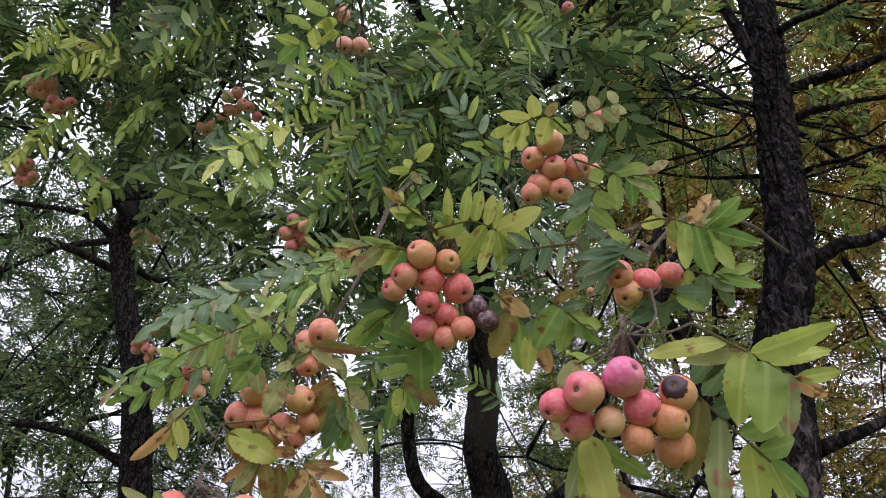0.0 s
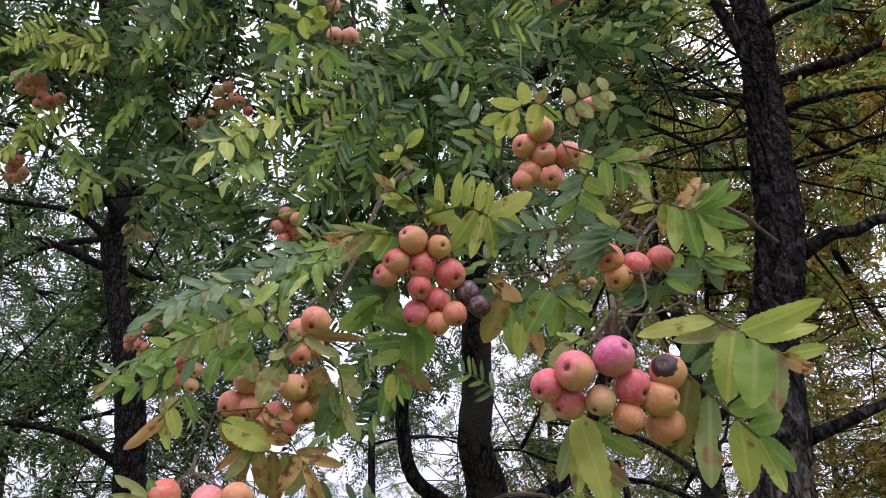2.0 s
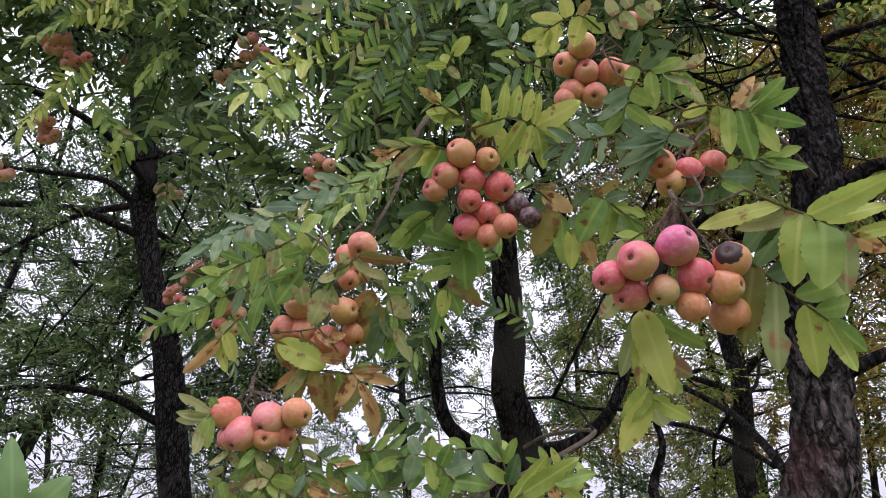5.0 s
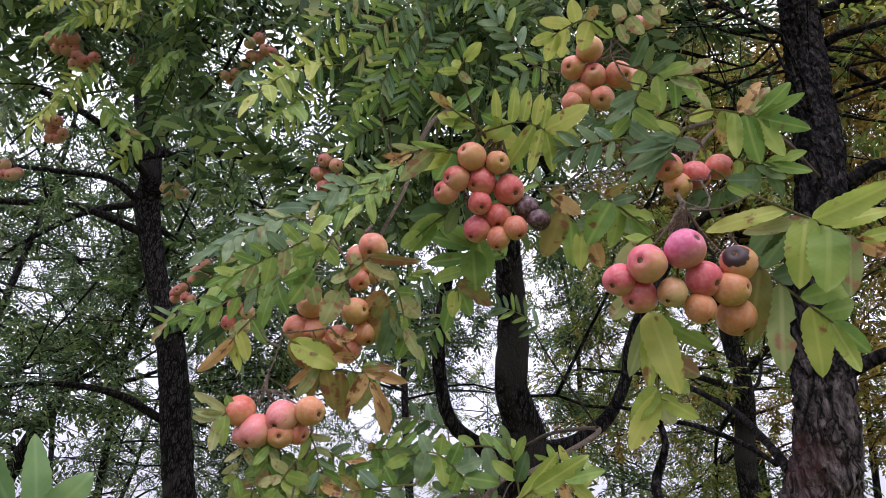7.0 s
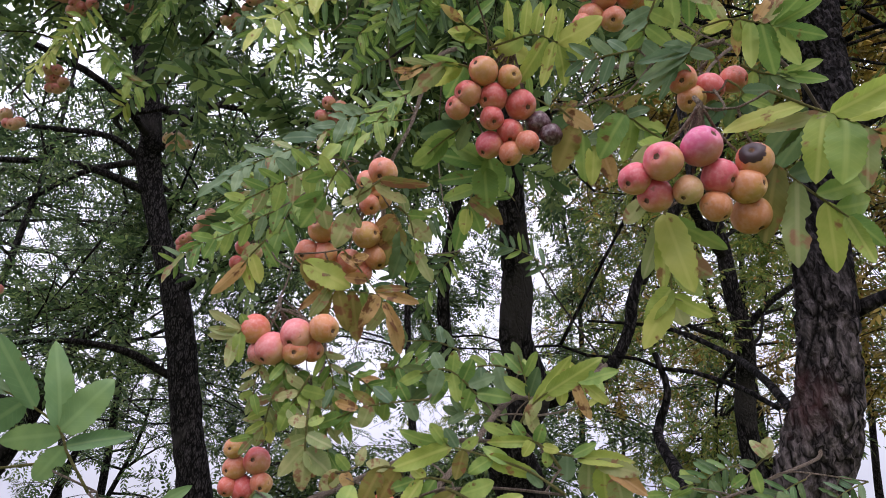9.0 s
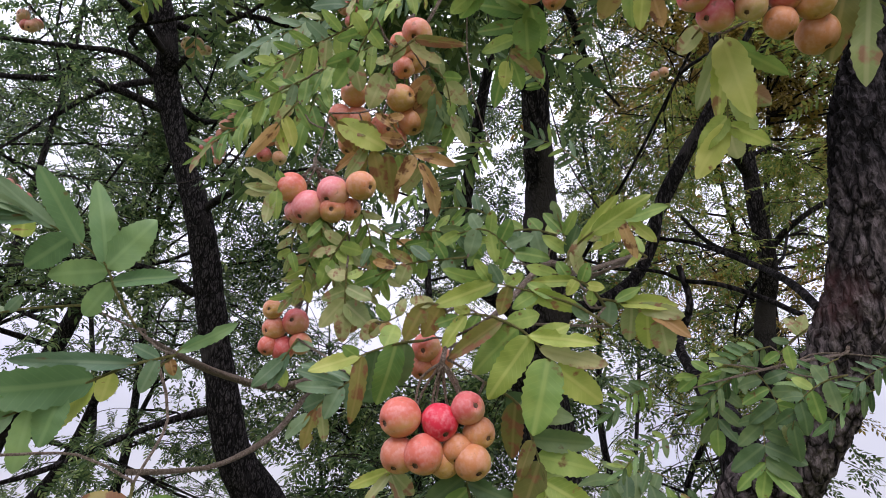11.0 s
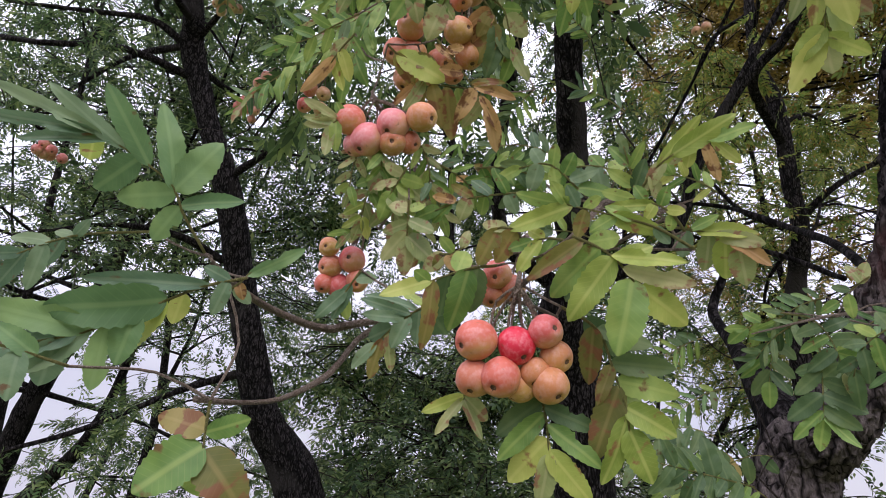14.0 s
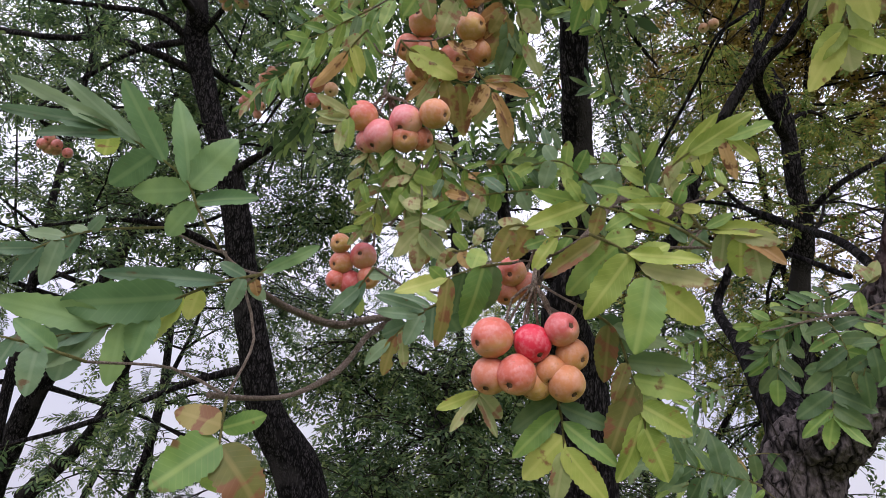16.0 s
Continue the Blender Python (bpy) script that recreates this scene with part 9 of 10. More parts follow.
spray(BOUGH["hanging"], [(-0.216, 0.746, 1.869), (-0.211, 0.754, 1.853), (-0.211, 0.762, 1.836), (-0.214, 0.769, 1.819)], [
    (0.12, -0.231, 0.748, 1.850, 0.46, "g"),
    (0.15, -0.199, 0.763, 1.854, 0.47, "w"),
    (0.36, -0.232, 0.765, 1.842, 0.43, "g"),
    (0.33, -0.194, 0.767, 1.840, 0.40, "w"),
    (0.53, -0.229, 0.763, 1.825, 0.36, "g"),
    (0.56, -0.194, 0.763, 1.827, 0.43, "g"),
    (0.74, -0.196, 0.771, 1.819, 0.39, "g"),
    (0.95, -0.224, 0.761, 1.801, 0.40, "g"),
    (0.96, -0.199, 0.785, 1.810, 0.38, "g"),
    (1.00, -0.212, 0.773, 1.795, 0.40, "w")])
spray(BOUGH["low"], [(-0.133, 0.779, 1.890), (-0.112, 0.780, 1.892), (-0.091, 0.781, 1.889), (-0.071, 0.784, 1.883)], [
    (0.12, -0.117, 0.799, 1.879, 0.47, "g"),
    (0.14, -0.110, 0.775, 1.907, 0.42, "g"),
    (0.33, -0.103, 0.781, 1.869, 0.40, "g"),
    (0.35, -0.095, 0.774, 1.910, 0.34, "g"),
    (0.53, -0.089, 0.780, 1.869, 0.43, "g"),
    (0.54, -0.077, 0.783, 1.912, 0.33, "g"),
    (0.73, -0.074, 0.795, 1.872, 0.40, "t"),
    (0.77, -0.067, 0.777, 1.901, 0.38, "g"),
    (0.95, -0.059, 0.782, 1.865, 0.40, "g"),
    (0.94, -0.061, 0.767, 1.892, 0.43, "g"),
    (1.00, -0.045, 0.787, 1.881, 0.36, "g")])
spray(BOUGH["low"], [(-0.044, 0.817, 1.925), (-0.064, 0.814, 1.933), (-0.086, 0.812, 1.937), (-0.109, 0.812, 1.936)], [
    (0.11, -0.060, 0.793, 1.942, 0.40, "t"),
    (0.14, -0.069, 0.816, 1.908, 0.34, "d"),
    (0.31, -0.070, 0.814, 1.959, 0.40, "t"),
    (0.34, -0.086, 0.818, 1.917, 0.34, "d"),
    (0.55, -0.089, 0.795, 1.954, 0.34, "t"),
    (0.56, -0.098, 0.823, 1.921, 0.32, "g"),
    (0.72, -0.109, 0.817, 1.918, 0.33, "d"),
    (0.97, -0.120, 0.799, 1.957, 0.35, "d"),
    (0.98, -0.125, 0.807, 1.916, 0.37, "d"),
    (1.00, -0.136, 0.809, 1.940, 0.34, "t")])
spray(BOUGH["low"], [(0.019, 0.949, 1.865), (-0.001, 0.948, 1.875), (-0.023, 0.947, 1.881), (-0.046, 0.948, 1.882)], [
    (0.12, 0.006, 0.943, 1.898, 0.41, "d"),
    (0.13, -0.007, 0.960, 1.849, 0.41, "g"),
    (0.38, -0.017, 0.926, 1.899, 0.38, "d"),
    (0.40, -0.024, 0.958, 1.860, 0.35, "d"),
    (0.69, -0.039, 0.941, 1.907, 0.33, "g"),
    (0.65, -0.041, 0.959, 1.866, 0.39, "d"),
    (0.98, -0.062, 0.944, 1.906, 0.38, "d"),
    (0.94, -0.066, 0.940, 1.866, 0.43, "d"),
    (1.00, -0.075, 0.952, 1.892, 0.37, "d")])
spray(BOUGH["low"], [(0.118, 0.768, 1.849), (0.105, 0.767, 1.859), (0.090, 0.768, 1.867), (0.075, 0.770, 1.871)], [
    (0.14, 0.109, 0.768, 1.876, 0.36, "g"),
    (0.13, 0.095, 0.774, 1.841, 0.33, "y"),
    (0.42, 0.094, 0.753, 1.879, 0.35, "g"),
    (0.38, 0.091, 0.785, 1.857, 0.38, "g"),
    (0.69, 0.080, 0.752, 1.885, 0.33, "y"),
    (0.69, 0.069, 0.770, 1.856, 0.33, "g"),
    (0.94, 0.068, 0.763, 1.890, 0.37, "g"),
    (0.94, 0.062, 0.779, 1.865, 0.45, "y"),
    (1.00, 0.053, 0.765, 1.879, 0.35, "g")])
spray(BOUGH["hanging"], [(-0.242, 0.715, 1.893), (-0.252, 0.720, 1.880), (-0.258, 0.726, 1.865), (-0.261, 0.733, 1.849)], [
    (0.12, -0.270, 0.718, 1.882, 0.34, "w"),
    (0.11, -0.234, 0.737, 1.876, 0.28, "w"),
    (0.38, -0.271, 0.717, 1.862, 0.30, "w"),
    (0.39, -0.244, 0.735, 1.860, 0.33, "w"),
    (0.70, -0.278, 0.731, 1.853, 0.33, "w"),
    (0.95, -0.284, 0.744, 1.846, 0.34, "g"),
    (0.98, -0.254, 0.735, 1.829, 0.39, "g"),
    (1.00, -0.271, 0.747, 1.830, 0.31, "w")])
spray(BOUGH["hanging"], [(-0.219, 0.709, 1.892), (-0.224, 0.715, 1.879), (-0.226, 0.722, 1.866), (-0.225, 0.729, 1.853)], [
    (0.09, -0.242, 0.723, 1.881, 0.36, "g"),
    (0.09, -0.209, 0.732, 1.881, 0.35, "w"),
    (0.37, -0.237, 0.709, 1.857, 0.40, "g"),
    (0.42, -0.210, 0.719, 1.855, 0.29, "w"),
    (0.65, -0.242, 0.724, 1.850, 0.28, "g"),
    (0.67, -0.213, 0.730, 1.846, 0.33, "g"),
    (0.96, -0.239, 0.730, 1.840, 0.42, "w"),
    (0.94, -0.216, 0.749, 1.847, 0.42, "w"),
    (1.00, -0.229, 0.743, 1.833, 0.33, "g")])
spray(BOUGH["hanging"], [(-0.189, 0.724, 1.896), (-0.182, 0.732, 1.884), (-0.178, 0.740, 1.870), (-0.178, 0.747, 1.856)], [
    (0.14, -0.195, 0.725, 1.865, 0.28, "g"),
    (0.11, -0.165, 0.742, 1.889, 0.31, "w"),
    (0.42, -0.194, 0.744, 1.860, 0.26, "g"),
    (0.41, -0.159, 0.747, 1.875, 0.30, "w"),
    (0.69, -0.188, 0.749, 1.853, 0.35, "g"),
    (0.68, -0.160, 0.757, 1.862, 0.29, "t"),
    (0.95, -0.186, 0.741, 1.836, 0.39, "t"),
    (0.99, -0.158, 0.749, 1.840, 0.35, "w"),
    (1.00, -0.171, 0.756, 1.834, 0.31, "g")])
spray(BOUGH["hanging"], [(-0.230, 0.760, 1.856), (-0.245, 0.762, 1.845), (-0.258, 0.766, 1.830), (-0.267, 0.770, 1.814)], [
    (0.12, -0.256, 0.756, 1.850, 0.33, "w"),
    (0.39, -0.272, 0.755, 1.837, 0.31, "w"),
    (0.42, -0.252, 0.783, 1.824, 0.38, "g"),
    (0.66, -0.281, 0.770, 1.833, 0.36, "w"),
    (0.67, -0.258, 0.784, 1.811, 0.30, "w"),
    (0.99, -0.288, 0.759, 1.807, 0.32, "g"),
    (0.98, -0.270, 0.790, 1.802, 0.36, "w"),
    (1.00, -0.281, 0.768, 1.794, 0.33, "w")])
spray(BOUGH["hanging"], [(-0.186, 0.784, 1.846), (-0.191, 0.790, 1.830), (-0.193, 0.796, 1.815), (-0.190, 0.803, 1.799)], [
    (0.14, -0.209, 0.802, 1.828, 0.33, "w"),
    (0.14, -0.174, 0.795, 1.822, 0.33, "t"),
    (0.39, -0.211, 0.802, 1.814, 0.34, "g"),
    (0.39, -0.178, 0.806, 1.813, 0.34, "w"),
    (0.69, -0.212, 0.799, 1.799, 0.33, "w"),
    (0.70, -0.180, 0.805, 1.797, 0.37, "t"),
    (0.95, -0.203, 0.793, 1.780, 0.35, "g"),
    (0.94, -0.177, 0.797, 1.779, 0.36, "g"),
    (1.00, -0.193, 0.812, 1.775, 0.34, "t")])
spray(BOUGH["hanging"], [(-0.173, 0.746, 1.881), (-0.158, 0.751, 1.875), (-0.144, 0.757, 1.866), (-0.132, 0.764, 1.855)], [
    (0.15, -0.168, 0.763, 1.860, 0.33, "g"),
    (0.14, -0.145, 0.753, 1.891, 0.34, "d"),
    (0.40, -0.157, 0.771, 1.856, 0.37, "g"),
    (0.37, -0.131, 0.743, 1.876, 0.35, "g"),
    (0.70, -0.139, 0.768, 1.844, 0.32, "g"),
    (0.70, -0.121, 0.758, 1.869, 0.40, "g"),
    (0.93, -0.132, 0.765, 1.834, 0.36, "g"),
    (0.94, -0.110, 0.774, 1.865, 0.30, "g"),
    (1.00, -0.112, 0.771, 1.841, 0.31, "d")])
spray(BOUGH["hanging"], [(-0.086, 1.141, 2.343), (-0.114, 1.157, 2.321), (-0.136, 1.176, 2.294), (-0.151, 1.197, 2.263)], [
    (0.11, -0.134, 1.138, 2.325, 0.22, "g"),
    (0.13, -0.084, 1.178, 2.307, 0.23, "g"),
    (0.23, -0.140, 1.148, 2.326, 0.25, "g"),
    (0.22, -0.096, 1.164, 2.292, 0.21, "t"),
    (0.32, -0.152, 1.165, 2.330, 0.25, "g"),
    (0.33, -0.098, 1.175, 2.287, 0.23, "t"),
    (0.44, -0.166, 1.152, 2.302, 0.22, "d"),
    (0.44, -0.111, 1.176, 2.273, 0.19, "d"),
    (0.53, -0.167, 1.154, 2.285, 0.21, "t"),
    (0.53, -0.118, 1.174, 2.267, 0.25, "t"),
    (0.64, -0.174, 1.158, 2.279, 0.20, "t"),
    (0.65, -0.126, 1.184, 2.258, 0.23, "g"),
    (0.76, -0.179, 1.190, 2.277, 0.26, "d"),
    (0.75, -0.135, 1.211, 2.263, 0.27, "d"),
    (0.86, -0.186, 1.184, 2.265, 0.23, "d"),
    (0.85, -0.141, 1.201, 2.243, 0.25, "g"),
    (0.97, -0.187, 1.221, 2.267, 0.24, "t"),
    (0.96, -0.146, 1.237, 2.243, 0.23, "d"),
    (1.00, -0.173, 1.209, 2.228, 0.22, "d")])
spray(BOUGH["hanging"], [(-0.056, 1.194, 2.268), (-0.087, 1.210, 2.245), (-0.113, 1.228, 2.216), (-0.132, 1.248, 2.181)], [
    (0.11, -0.106, 1.201, 2.266, 0.22, "g"),
    (0.12, -0.051, 1.224, 2.234, 0.23, "g"),
    (0.22, -0.120, 1.225, 2.263, 0.21, "d"),
    (0.22, -0.062, 1.215, 2.215, 0.24, "g"),
    (0.32, -0.123, 1.201, 2.233, 0.25, "d"),
    (0.34, -0.077, 1.214, 2.206, 0.26, "g"),
    (0.44, -0.133, 1.197, 2.216, 0.25, "d"),
    (0.44, -0.088, 1.256, 2.207, 0.19, "d"),
    (0.53, -0.146, 1.202, 2.209, 0.22, "d"),
    (0.53, -0.091, 1.250, 2.195, 0.22, "d"),
    (0.63, -0.151, 1.206, 2.200, 0.22, "d"),
    (0.65, -0.106, 1.249, 2.180, 0.20, "d"),
    (0.74, -0.160, 1.235, 2.198, 0.22, "d"),
    (0.75, -0.115, 1.234, 2.165, 0.25, "g"),
    (0.86, -0.160, 1.254, 2.201, 0.23, "d"),
    (0.85, -0.118, 1.244, 2.154, 0.25, "d"),
    (0.95, -0.165, 1.269, 2.190, 0.30, "g"),
    (0.95, -0.123, 1.288, 2.160, 0.19, "g"),
    (1.00, -0.158, 1.269, 2.153, 0.22, "d")])
spray(BOUGH["hanging"], [(-0.146, 1.109, 2.215), (-0.168, 1.123, 2.191), (-0.184, 1.139, 2.163), (-0.193, 1.156, 2.132)], [
    (0.14, -0.193, 1.108, 2.199, 0.22, "d"),
    (0.13, -0.136, 1.121, 2.178, 0.26, "d"),
    (0.25, -0.200, 1.139, 2.203, 0.22, "t"),
    (0.28, -0.149, 1.145, 2.176, 0.26, "g"),
    (0.39, -0.207, 1.147, 2.185, 0.22, "d"),
    (0.39, -0.156, 1.154, 2.163, 0.23, "t"),
    (0.55, -0.220, 1.150, 2.175, 0.24, "t"),
    (0.55, -0.169, 1.163, 2.155, 0.27, "g"),
    (0.68, -0.175, 1.158, 2.136, 0.22, "t"),
    (0.82, -0.219, 1.152, 2.143, 0.30, "g"),
    (0.81, -0.179, 1.169, 2.126, 0.26, "g"),
    (0.97, -0.223, 1.141, 2.109, 0.20, "g"),
    (0.97, -0.185, 1.150, 2.100, 0.27, "g"),
    (1.00, -0.210, 1.177, 2.105, 0.23, "g")])
spray(BOUGH["low"], [(0.057, 1.218, 2.394), (0.039, 1.206, 2.413), (0.017, 1.195, 2.429), (-0.008, 1.187, 2.441)], [
    (0.13, 0.056, 1.203, 2.444, 0.22, "g"),
    (0.12, 0.018, 1.212, 2.395, 0.27, "g"),
    (0.24, 0.052, 1.205, 2.447, 0.27, "g"),
    (0.22, 0.010, 1.236, 2.418, 0.25, "g"),
    (0.33, 0.042, 1.163, 2.420, 0.26, "t"),
    (0.34, 0.000, 1.220, 2.419, 0.24, "t"),
    (0.44, 0.030, 1.158, 2.432, 0.21, "g"),
    (0.45, -0.006, 1.193, 2.398, 0.22, "g"),
    (0.53, 0.025, 1.194, 2.469, 0.21, "t"),
    (0.54, -0.014, 1.193, 2.413, 0.24, "t"),
    (0.65, 0.023, 1.176, 2.458, 0.22, "t"),
    (0.66, -0.019, 1.180, 2.407, 0.22, "t"),
    (0.76, 0.006, 1.156, 2.447, 0.20, "t"),
    (0.76, -0.031, 1.178, 2.412, 0.19, "t"),
    (0.86, 0.004, 1.170, 2.464, 0.24, "g"),
    (0.86, -0.033, 1.181, 2.422, 0.24, "g"),
    (0.96, -0.010, 1.159, 2.456, 0.27, "g"),
    (0.96, -0.045, 1.177, 2.423, 0.23, "g"),
    (1.00, -0.040, 1.171, 2.462, 0.22, "t")])
spray(BOUGH["low"], [(0.123, 1.292, 2.272), (0.097, 1.284, 2.292), (0.068, 1.278, 2.308), (0.036, 1.275, 2.318)], [
    (0.12, 0.107, 1.279, 2.319, 0.23, "t"),
    (0.12, 0.075, 1.282, 2.251, 0.21, "d"),
    (0.25, 0.075, 1.316, 2.282, 0.24, "d"),
    (0.40, 0.088, 1.269, 2.338, 0.20, "d"),
    (0.39, 0.058, 1.311, 2.299, 0.20, "g"),
    (0.54, 0.067, 1.258, 2.334, 0.22, "d"),
    (0.68, 0.062, 1.256, 2.341, 0.21, "g"),
    (0.67, 0.031, 1.272, 2.288, 0.26, "g"),
    (0.81, 0.045, 1.273, 2.350, 0.24, "d"),
    (0.82, 0.014, 1.263, 2.295, 0.26, "d"),
    (0.96, 0.026, 1.235, 2.334, 0.23, "t"),
    (0.94, 0.011, 1.301, 2.319, 0.27, "t"),
    (1.00, -0.002, 1.262, 2.333, 0.22, "d")])
spray(BOUGH["low"], [(0.225, 1.294, 1.818), (0.198, 1.303, 1.809), (0.173, 1.312, 1.794), (0.151, 1.320, 1.773)], [
    (0.11, 0.179, 1.279, 1.823, 0.26, "d"),
    (0.13, 0.219, 1.308, 1.780, 0.22, "g"),
    (0.26, 0.180, 1.327, 1.827, 0.28, "d"),
    (0.27, 0.206, 1.324, 1.774, 0.21, "g"),
    (0.40, 0.167, 1.326, 1.828, 0.26, "d"),
    (0.41, 0.185, 1.295, 1.765, 0.22, "g"),
    (0.53, 0.147, 1.300, 1.818, 0.21, "g"),
    (0.54, 0.174, 1.297, 1.764, 0.26, "g"),
    (0.68, 0.144, 1.322, 1.809, 0.29, "g"),
    (0.81, 0.131, 1.319, 1.792, 0.25, "d"),
    (0.82, 0.150, 1.305, 1.749, 0.24, "d"),
    (0.96, 0.116, 1.307, 1.784, 0.23, "d"),
    (0.97, 0.146, 1.348, 1.747, 0.30, "d"),
    (1.00, 0.118, 1.328, 1.754, 0.24, "n")])
spray(BOUGH["low"], [(0.246, 1.305, 1.732), (0.216, 1.314, 1.721), (0.188, 1.324, 1.702), (0.164, 1.332, 1.678)], [
    (0.11, 0.214, 1.331, 1.746, 0.24, "g"),
    (0.12, 0.231, 1.290, 1.697, 0.28, "d"),
    (0.25, 0.195, 1.326, 1.737, 0.22, "d"),
    (0.25, 0.212, 1.294, 1.691, 0.26, "n"),
    (0.40, 0.181, 1.333, 1.729, 0.23, "n"),
    (0.41, 0.210, 1.324, 1.686, 0.28, "g"),
    (0.54, 0.163, 1.327, 1.721, 0.20, "g"),
    (0.54, 0.193, 1.330, 1.671, 0.25, "d"),
    (0.69, 0.158, 1.326, 1.712, 0.29, "g"),
    (0.67, 0.177, 1.306, 1.668, 0.29, "n"),
    (0.80, 0.153, 1.347, 1.702, 0.29, "g"),
    (0.82, 0.172, 1.348, 1.663, 0.28, "g"),
    (0.95, 0.135, 1.335, 1.689, 0.24, "g"),
    (0.95, 0.162, 1.335, 1.652, 0.31, "d"),
    (1.00, 0.133, 1.345, 1.658, 0.24, "n")])
spray(BOUGH["low"], [(0.538, 1.103, 1.815), (0.515, 1.116, 1.806), (0.493, 1.129, 1.792), (0.473, 1.142, 1.773)], [
    (0.11, 0.509, 1.126, 1.827, 0.24, "n"),
    (0.12, 0.522, 1.106, 1.778, 0.25, "t"),
    (0.27, 0.506, 1.135, 1.824, 0.26, "t"),
    (0.27, 0.524, 1.132, 1.779, 0.28, "d"),
    (0.40, 0.491, 1.141, 1.823, 0.21, "t"),
    (0.39, 0.499, 1.116, 1.767, 0.22, "d"),
    (0.54, 0.484, 1.146, 1.814, 0.25, "d"),
    (0.68, 0.468, 1.140, 1.797, 0.26, "d"),
    (0.68, 0.484, 1.131, 1.762, 0.27, "t"),
    (0.83, 0.455, 1.134, 1.789, 0.27, "t"),
    (0.82, 0.475, 1.135, 1.755, 0.31, "d"),
    (0.94, 0.450, 1.154, 1.783, 0.25, "n"),
    (0.96, 0.469, 1.156, 1.746, 0.25, "n"),
    (1.00, 0.448, 1.161, 1.756, 0.25, "g")])
spray(BOUGH["low"], [(0.466, 1.136, 1.825), (0.444, 1.148, 1.815), (0.422, 1.159, 1.800), (0.403, 1.170, 1.780)], [
    (0.14, 0.439, 1.168, 1.837, 0.23, "n"),
    (0.13, 0.454, 1.134, 1.792, 0.28, "d"),
    (0.26, 0.443, 1.142, 1.785, 0.29, "n"),
    (0.41, 0.409, 1.154, 1.828, 0.25, "n"),
    (0.39, 0.427, 1.137, 1.780, 0.29, "n"),
    (0.54, 0.394, 1.154, 1.815, 0.23, "d"),
    (0.54, 0.423, 1.149, 1.774, 0.28, "d"),
    (0.67, 0.390, 1.154, 1.805, 0.30, "n"),
    (0.66, 0.419, 1.179, 1.773, 0.28, "d"),
    (0.82, 0.375, 1.153, 1.793, 0.22, "n"),
    (0.83, 0.401, 1.151, 1.758, 0.27, "n"),
    (0.97, 0.382, 1.181, 1.791, 0.28, "d"),
    (0.97, 0.393, 1.172, 1.753, 0.28, "d"),
    (1.00, 0.376, 1.186, 1.761, 0.25, "g")])
spray(BOUGH["low"], [(0.381, 1.165, 1.852), (0.358, 1.175, 1.847), (0.335, 1.184, 1.837), (0.314, 1.193, 1.822)], [
    (0.12, 0.358, 1.191, 1.875, 0.31, "d"),
    (0.13, 0.374, 1.191, 1.822, 0.31, "d"),
    (0.26, 0.340, 1.195, 1.867, 0.30, "n"),
    (0.26, 0.355, 1.177, 1.815, 0.26, "d"),
    (0.41, 0.328, 1.202, 1.867, 0.27, "d"),
    (0.41, 0.351, 1.203, 1.819, 0.32, "d"),
    (0.54, 0.321, 1.206, 1.867, 0.24, "n"),
    (0.53, 0.337, 1.191, 1.809, 0.29, "d"),
    (0.67, 0.299, 1.169, 1.845, 0.26, "n"),
    (0.69, 0.326, 1.217, 1.805, 0.25, "d"),
    (0.81, 0.293, 1.190, 1.843, 0.26, "d"),
    (0.81, 0.317, 1.211, 1.804, 0.29, "d"),
    (0.96, 0.301, 1.194, 1.792, 0.28, "d"),
    (1.00, 0.281, 1.202, 1.807, 0.26, "g")])
spray(BOUGH["low"], [(0.346, 1.183, 1.820), (0.321, 1.194, 1.806), (0.298, 1.204, 1.787), (0.279, 1.212, 1.764)], [
    (0.12, 0.303, 1.178, 1.820, 0.26, "d"),
    (0.13, 0.333, 1.170, 1.780, 0.27, "d"),
    (0.28, 0.293, 1.206, 1.818, 0.24, "n"),
    (0.25, 0.334, 1.213, 1.783, 0.31, "n"),
    (0.39, 0.286, 1.208, 1.814, 0.25, "n"),
    (0.41, 0.320, 1.215, 1.773, 0.30, "d"),
    (0.56, 0.269, 1.202, 1.797, 0.23, "n"),
    (0.54, 0.300, 1.185, 1.760, 0.28, "d"),
    (0.68, 0.289, 1.202, 1.750, 0.25, "d"),
    (0.83, 0.256, 1.198, 1.776, 0.32, "d"),
    (0.82, 0.289, 1.214, 1.745, 0.27, "d"),
    (0.97, 0.248, 1.227, 1.767, 0.23, "d"),
    (1.00, 0.252, 1.221, 1.740, 0.26, "n")])
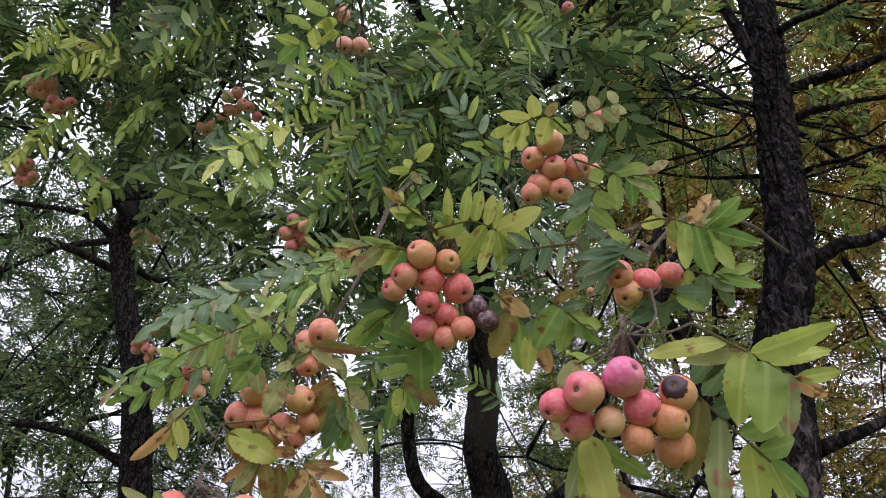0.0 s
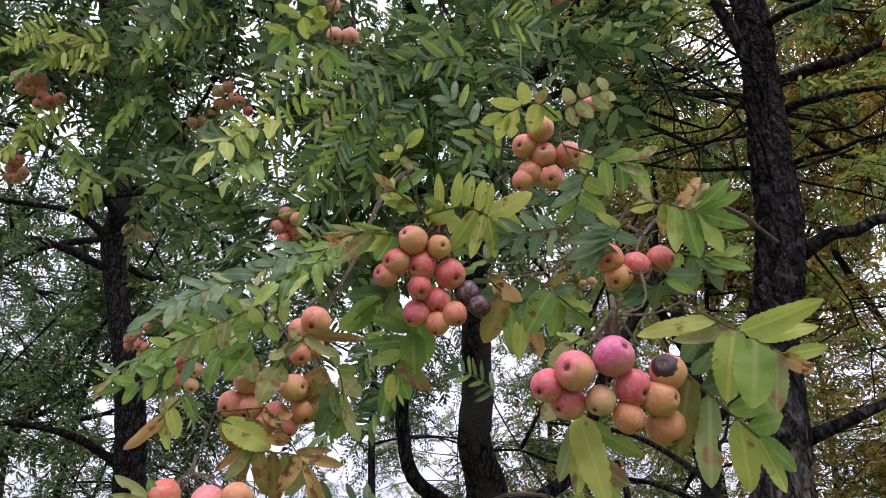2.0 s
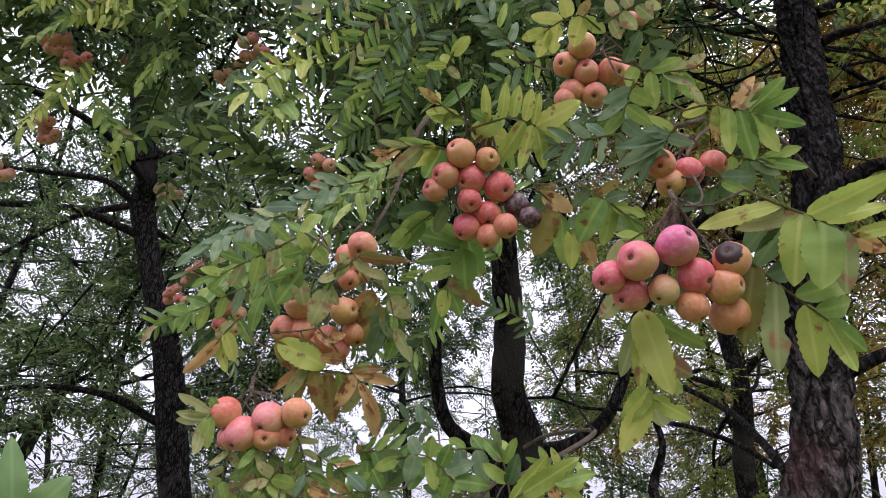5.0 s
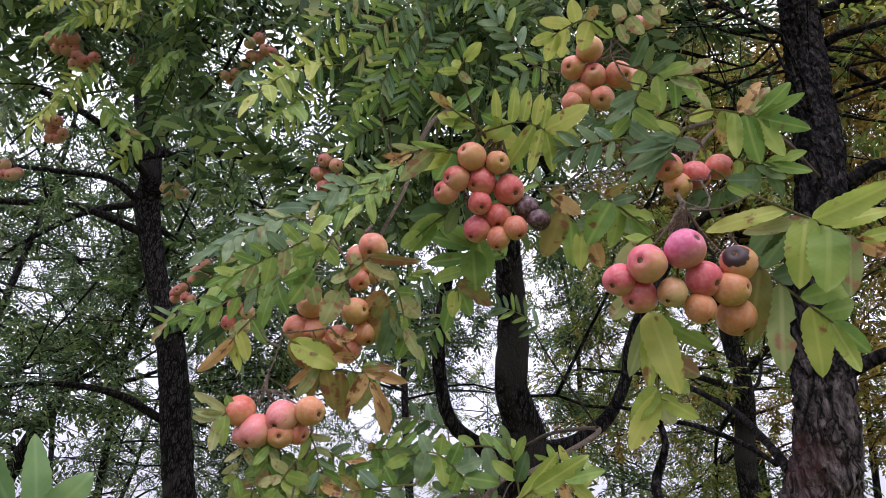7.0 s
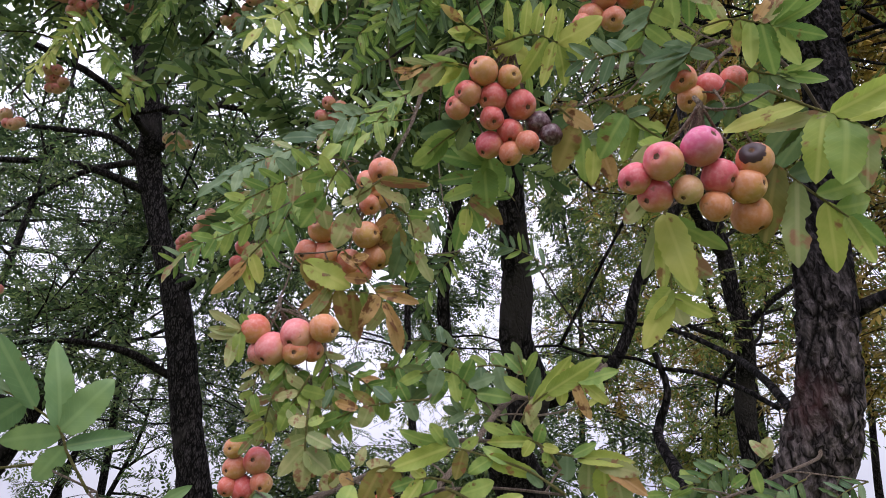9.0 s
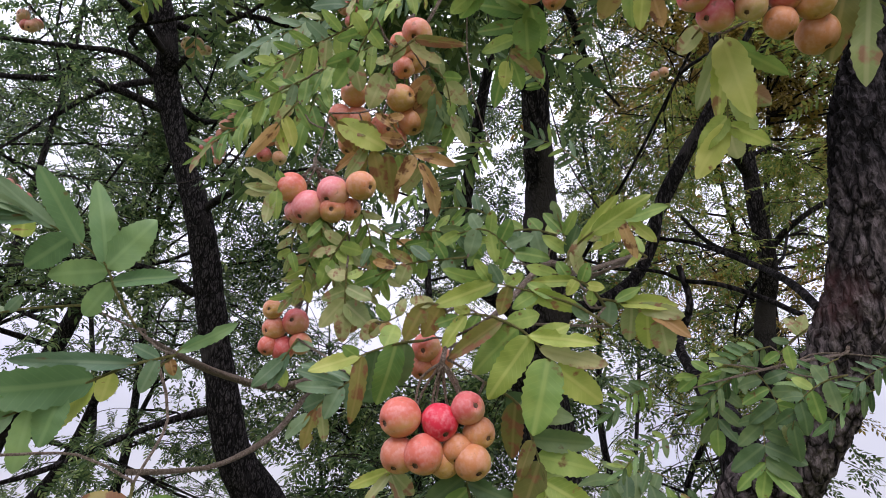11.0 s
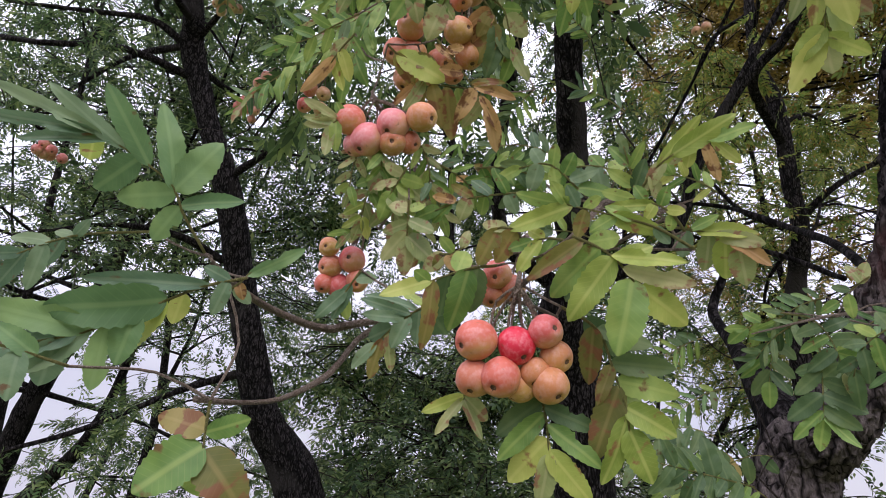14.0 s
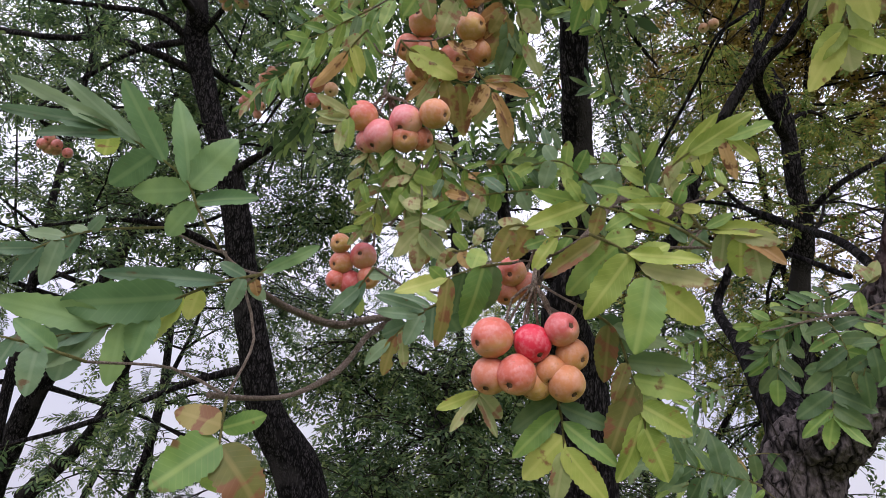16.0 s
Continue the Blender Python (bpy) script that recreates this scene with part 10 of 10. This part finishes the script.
spray(BOUGH["low"], [(0.434, 1.177, 1.794), (0.411, 1.188, 1.780), (0.391, 1.198, 1.761), (0.374, 1.207, 1.739)], [
    (0.12, 0.397, 1.188, 1.800, 0.29, "d"),
    (0.11, 0.424, 1.176, 1.757, 0.27, "n"),
    (0.26, 0.418, 1.178, 1.747, 0.23, "n"),
    (0.39, 0.377, 1.183, 1.785, 0.31, "n"),
    (0.39, 0.413, 1.211, 1.747, 0.25, "t"),
    (0.55, 0.367, 1.211, 1.779, 0.20, "n"),
    (0.53, 0.398, 1.204, 1.733, 0.21, "d"),
    (0.67, 0.383, 1.180, 1.727, 0.27, "d"),
    (0.83, 0.355, 1.235, 1.753, 0.27, "d"),
    (0.80, 0.385, 1.220, 1.722, 0.29, "d"),
    (0.96, 0.344, 1.225, 1.741, 0.27, "n"),
    (0.98, 0.376, 1.216, 1.711, 0.26, "t"),
    (1.00, 0.345, 1.214, 1.714, 0.25, "n")])
spray(BOUGH["low"], [(0.516, 1.142, 1.781), (0.494, 1.154, 1.771), (0.473, 1.166, 1.756), (0.455, 1.176, 1.737)], [
    (0.13, 0.473, 1.137, 1.790, 0.26, "d"),
    (0.13, 0.515, 1.173, 1.748, 0.24, "d"),
    (0.27, 0.467, 1.155, 1.781, 0.24, "n"),
    (0.25, 0.491, 1.150, 1.739, 0.26, "d"),
    (0.39, 0.459, 1.150, 1.774, 0.29, "n"),
    (0.53, 0.450, 1.161, 1.776, 0.21, "n"),
    (0.68, 0.451, 1.184, 1.766, 0.29, "d"),
    (0.69, 0.460, 1.159, 1.725, 0.29, "n"),
    (0.96, 0.442, 1.205, 1.749, 0.28, "d"),
    (0.94, 0.445, 1.172, 1.708, 0.23, "d"),
    (1.00, 0.430, 1.196, 1.717, 0.25, "n")])
leaf(BOUGH["left"], (-0.272, 0.886, 2.645), (-0.378, 0.841, 2.529), 0.063, 6, "y", 0)
leaf(BOUGH["left"], (-0.293, 0.919, 2.597), (-0.344, 0.867, 2.495), 0.056, 6, "g", 0)
leaf(BOUGH["left"], (-0.132, 0.795, 2.262), (-0.203, 0.767, 2.211), 0.043, 6, "g", 0)
leaf(BOUGH["left"], (-0.229, 0.910, 2.268), (-0.376, 0.903, 2.184), 0.052, 6, "g", 0)
leaf(BOUGH["left"], (-0.424, 1.151, 2.350), (-0.590, 1.146, 2.262), 0.059, 6, "g", 0)
leaf(BOUGH["left"], (-0.348, 1.055, 2.317), (-0.381, 1.075, 2.253), 0.060, 4, "g", 0)
leaf(BOUGH["left"], (-0.284, 0.811, 2.232), (-0.367, 0.801, 2.189), 0.043, 6, "t", 0)
leaf(BOUGH["left"], (-0.166, 0.765, 2.251), (-0.252, 0.769, 2.207), 0.042, 6, "t", 0)
leaf(BOUGH["left"], (-0.100, 0.736, 2.260), (-0.157, 0.745, 2.211), 0.039, 6, "g", 0)
leaf(BOUGH["low"], (0.238, 1.220, 1.579), (0.103, 1.136, 1.611), 0.054, 6, "d", 0)
leaf(BOUGH["low"], (0.440, 1.793, 1.559), (0.217, 1.692, 1.604), 0.057, 7, "g", 0)
leaf(BOUGH["low"], (0.290, 1.621, 1.677), (0.139, 1.563, 1.636), 0.070, 6, "d", 0)
leaf(BOUGH["canopy"], (-0.756, 1.197, 3.303), (-0.829, 1.195, 3.215), 0.053, 9, "g", 0, 0.5)
leaf(BOUGH["canopy"], (-1.045, 1.210, 3.270), (-1.188, 1.215, 3.168), 0.053, 9, "g", 0, 0.5)
leaf(BOUGH["canopy"], (-0.948, 1.226, 3.252), (-1.064, 1.145, 3.273), 0.056, 9, "y", 0, 0.5)
leaf(BOUGH["canopy"], (-1.187, 1.237, 3.396), (-1.238, 1.201, 3.271), 0.053, 9, "g", 0, 0.5)
leaf(BOUGH["canopy"], (-1.076, 1.316, 3.118), (-1.155, 1.307, 3.041), 0.051, 9, "g", 0, 0.5)
leaf(BOUGH["canopy"], (-0.770, 1.379, 3.047), (-0.873, 1.367, 2.972), 0.051, 9, "d", 0, 0.5)
leaf(BOUGH["canopy"], (-1.187, 1.351, 3.063), (-1.214, 1.323, 2.929), 0.050, 8, "y", 0, 0.5)
leaf(BOUGH["canopy"], (-1.075, 1.354, 3.066), (-0.951, 1.393, 2.931), 0.053, 9, "g", 0, 0.5)
leaf(BOUGH["canopy"], (-0.499, 1.179, 2.996), (-0.562, 1.132, 2.887), 0.049, 9, "d", 0, 0.5)
leaf(BOUGH["canopy"], (-0.835, 1.293, 3.164), (-0.905, 1.303, 3.060), 0.051, 9, "g", 0, 0.5)
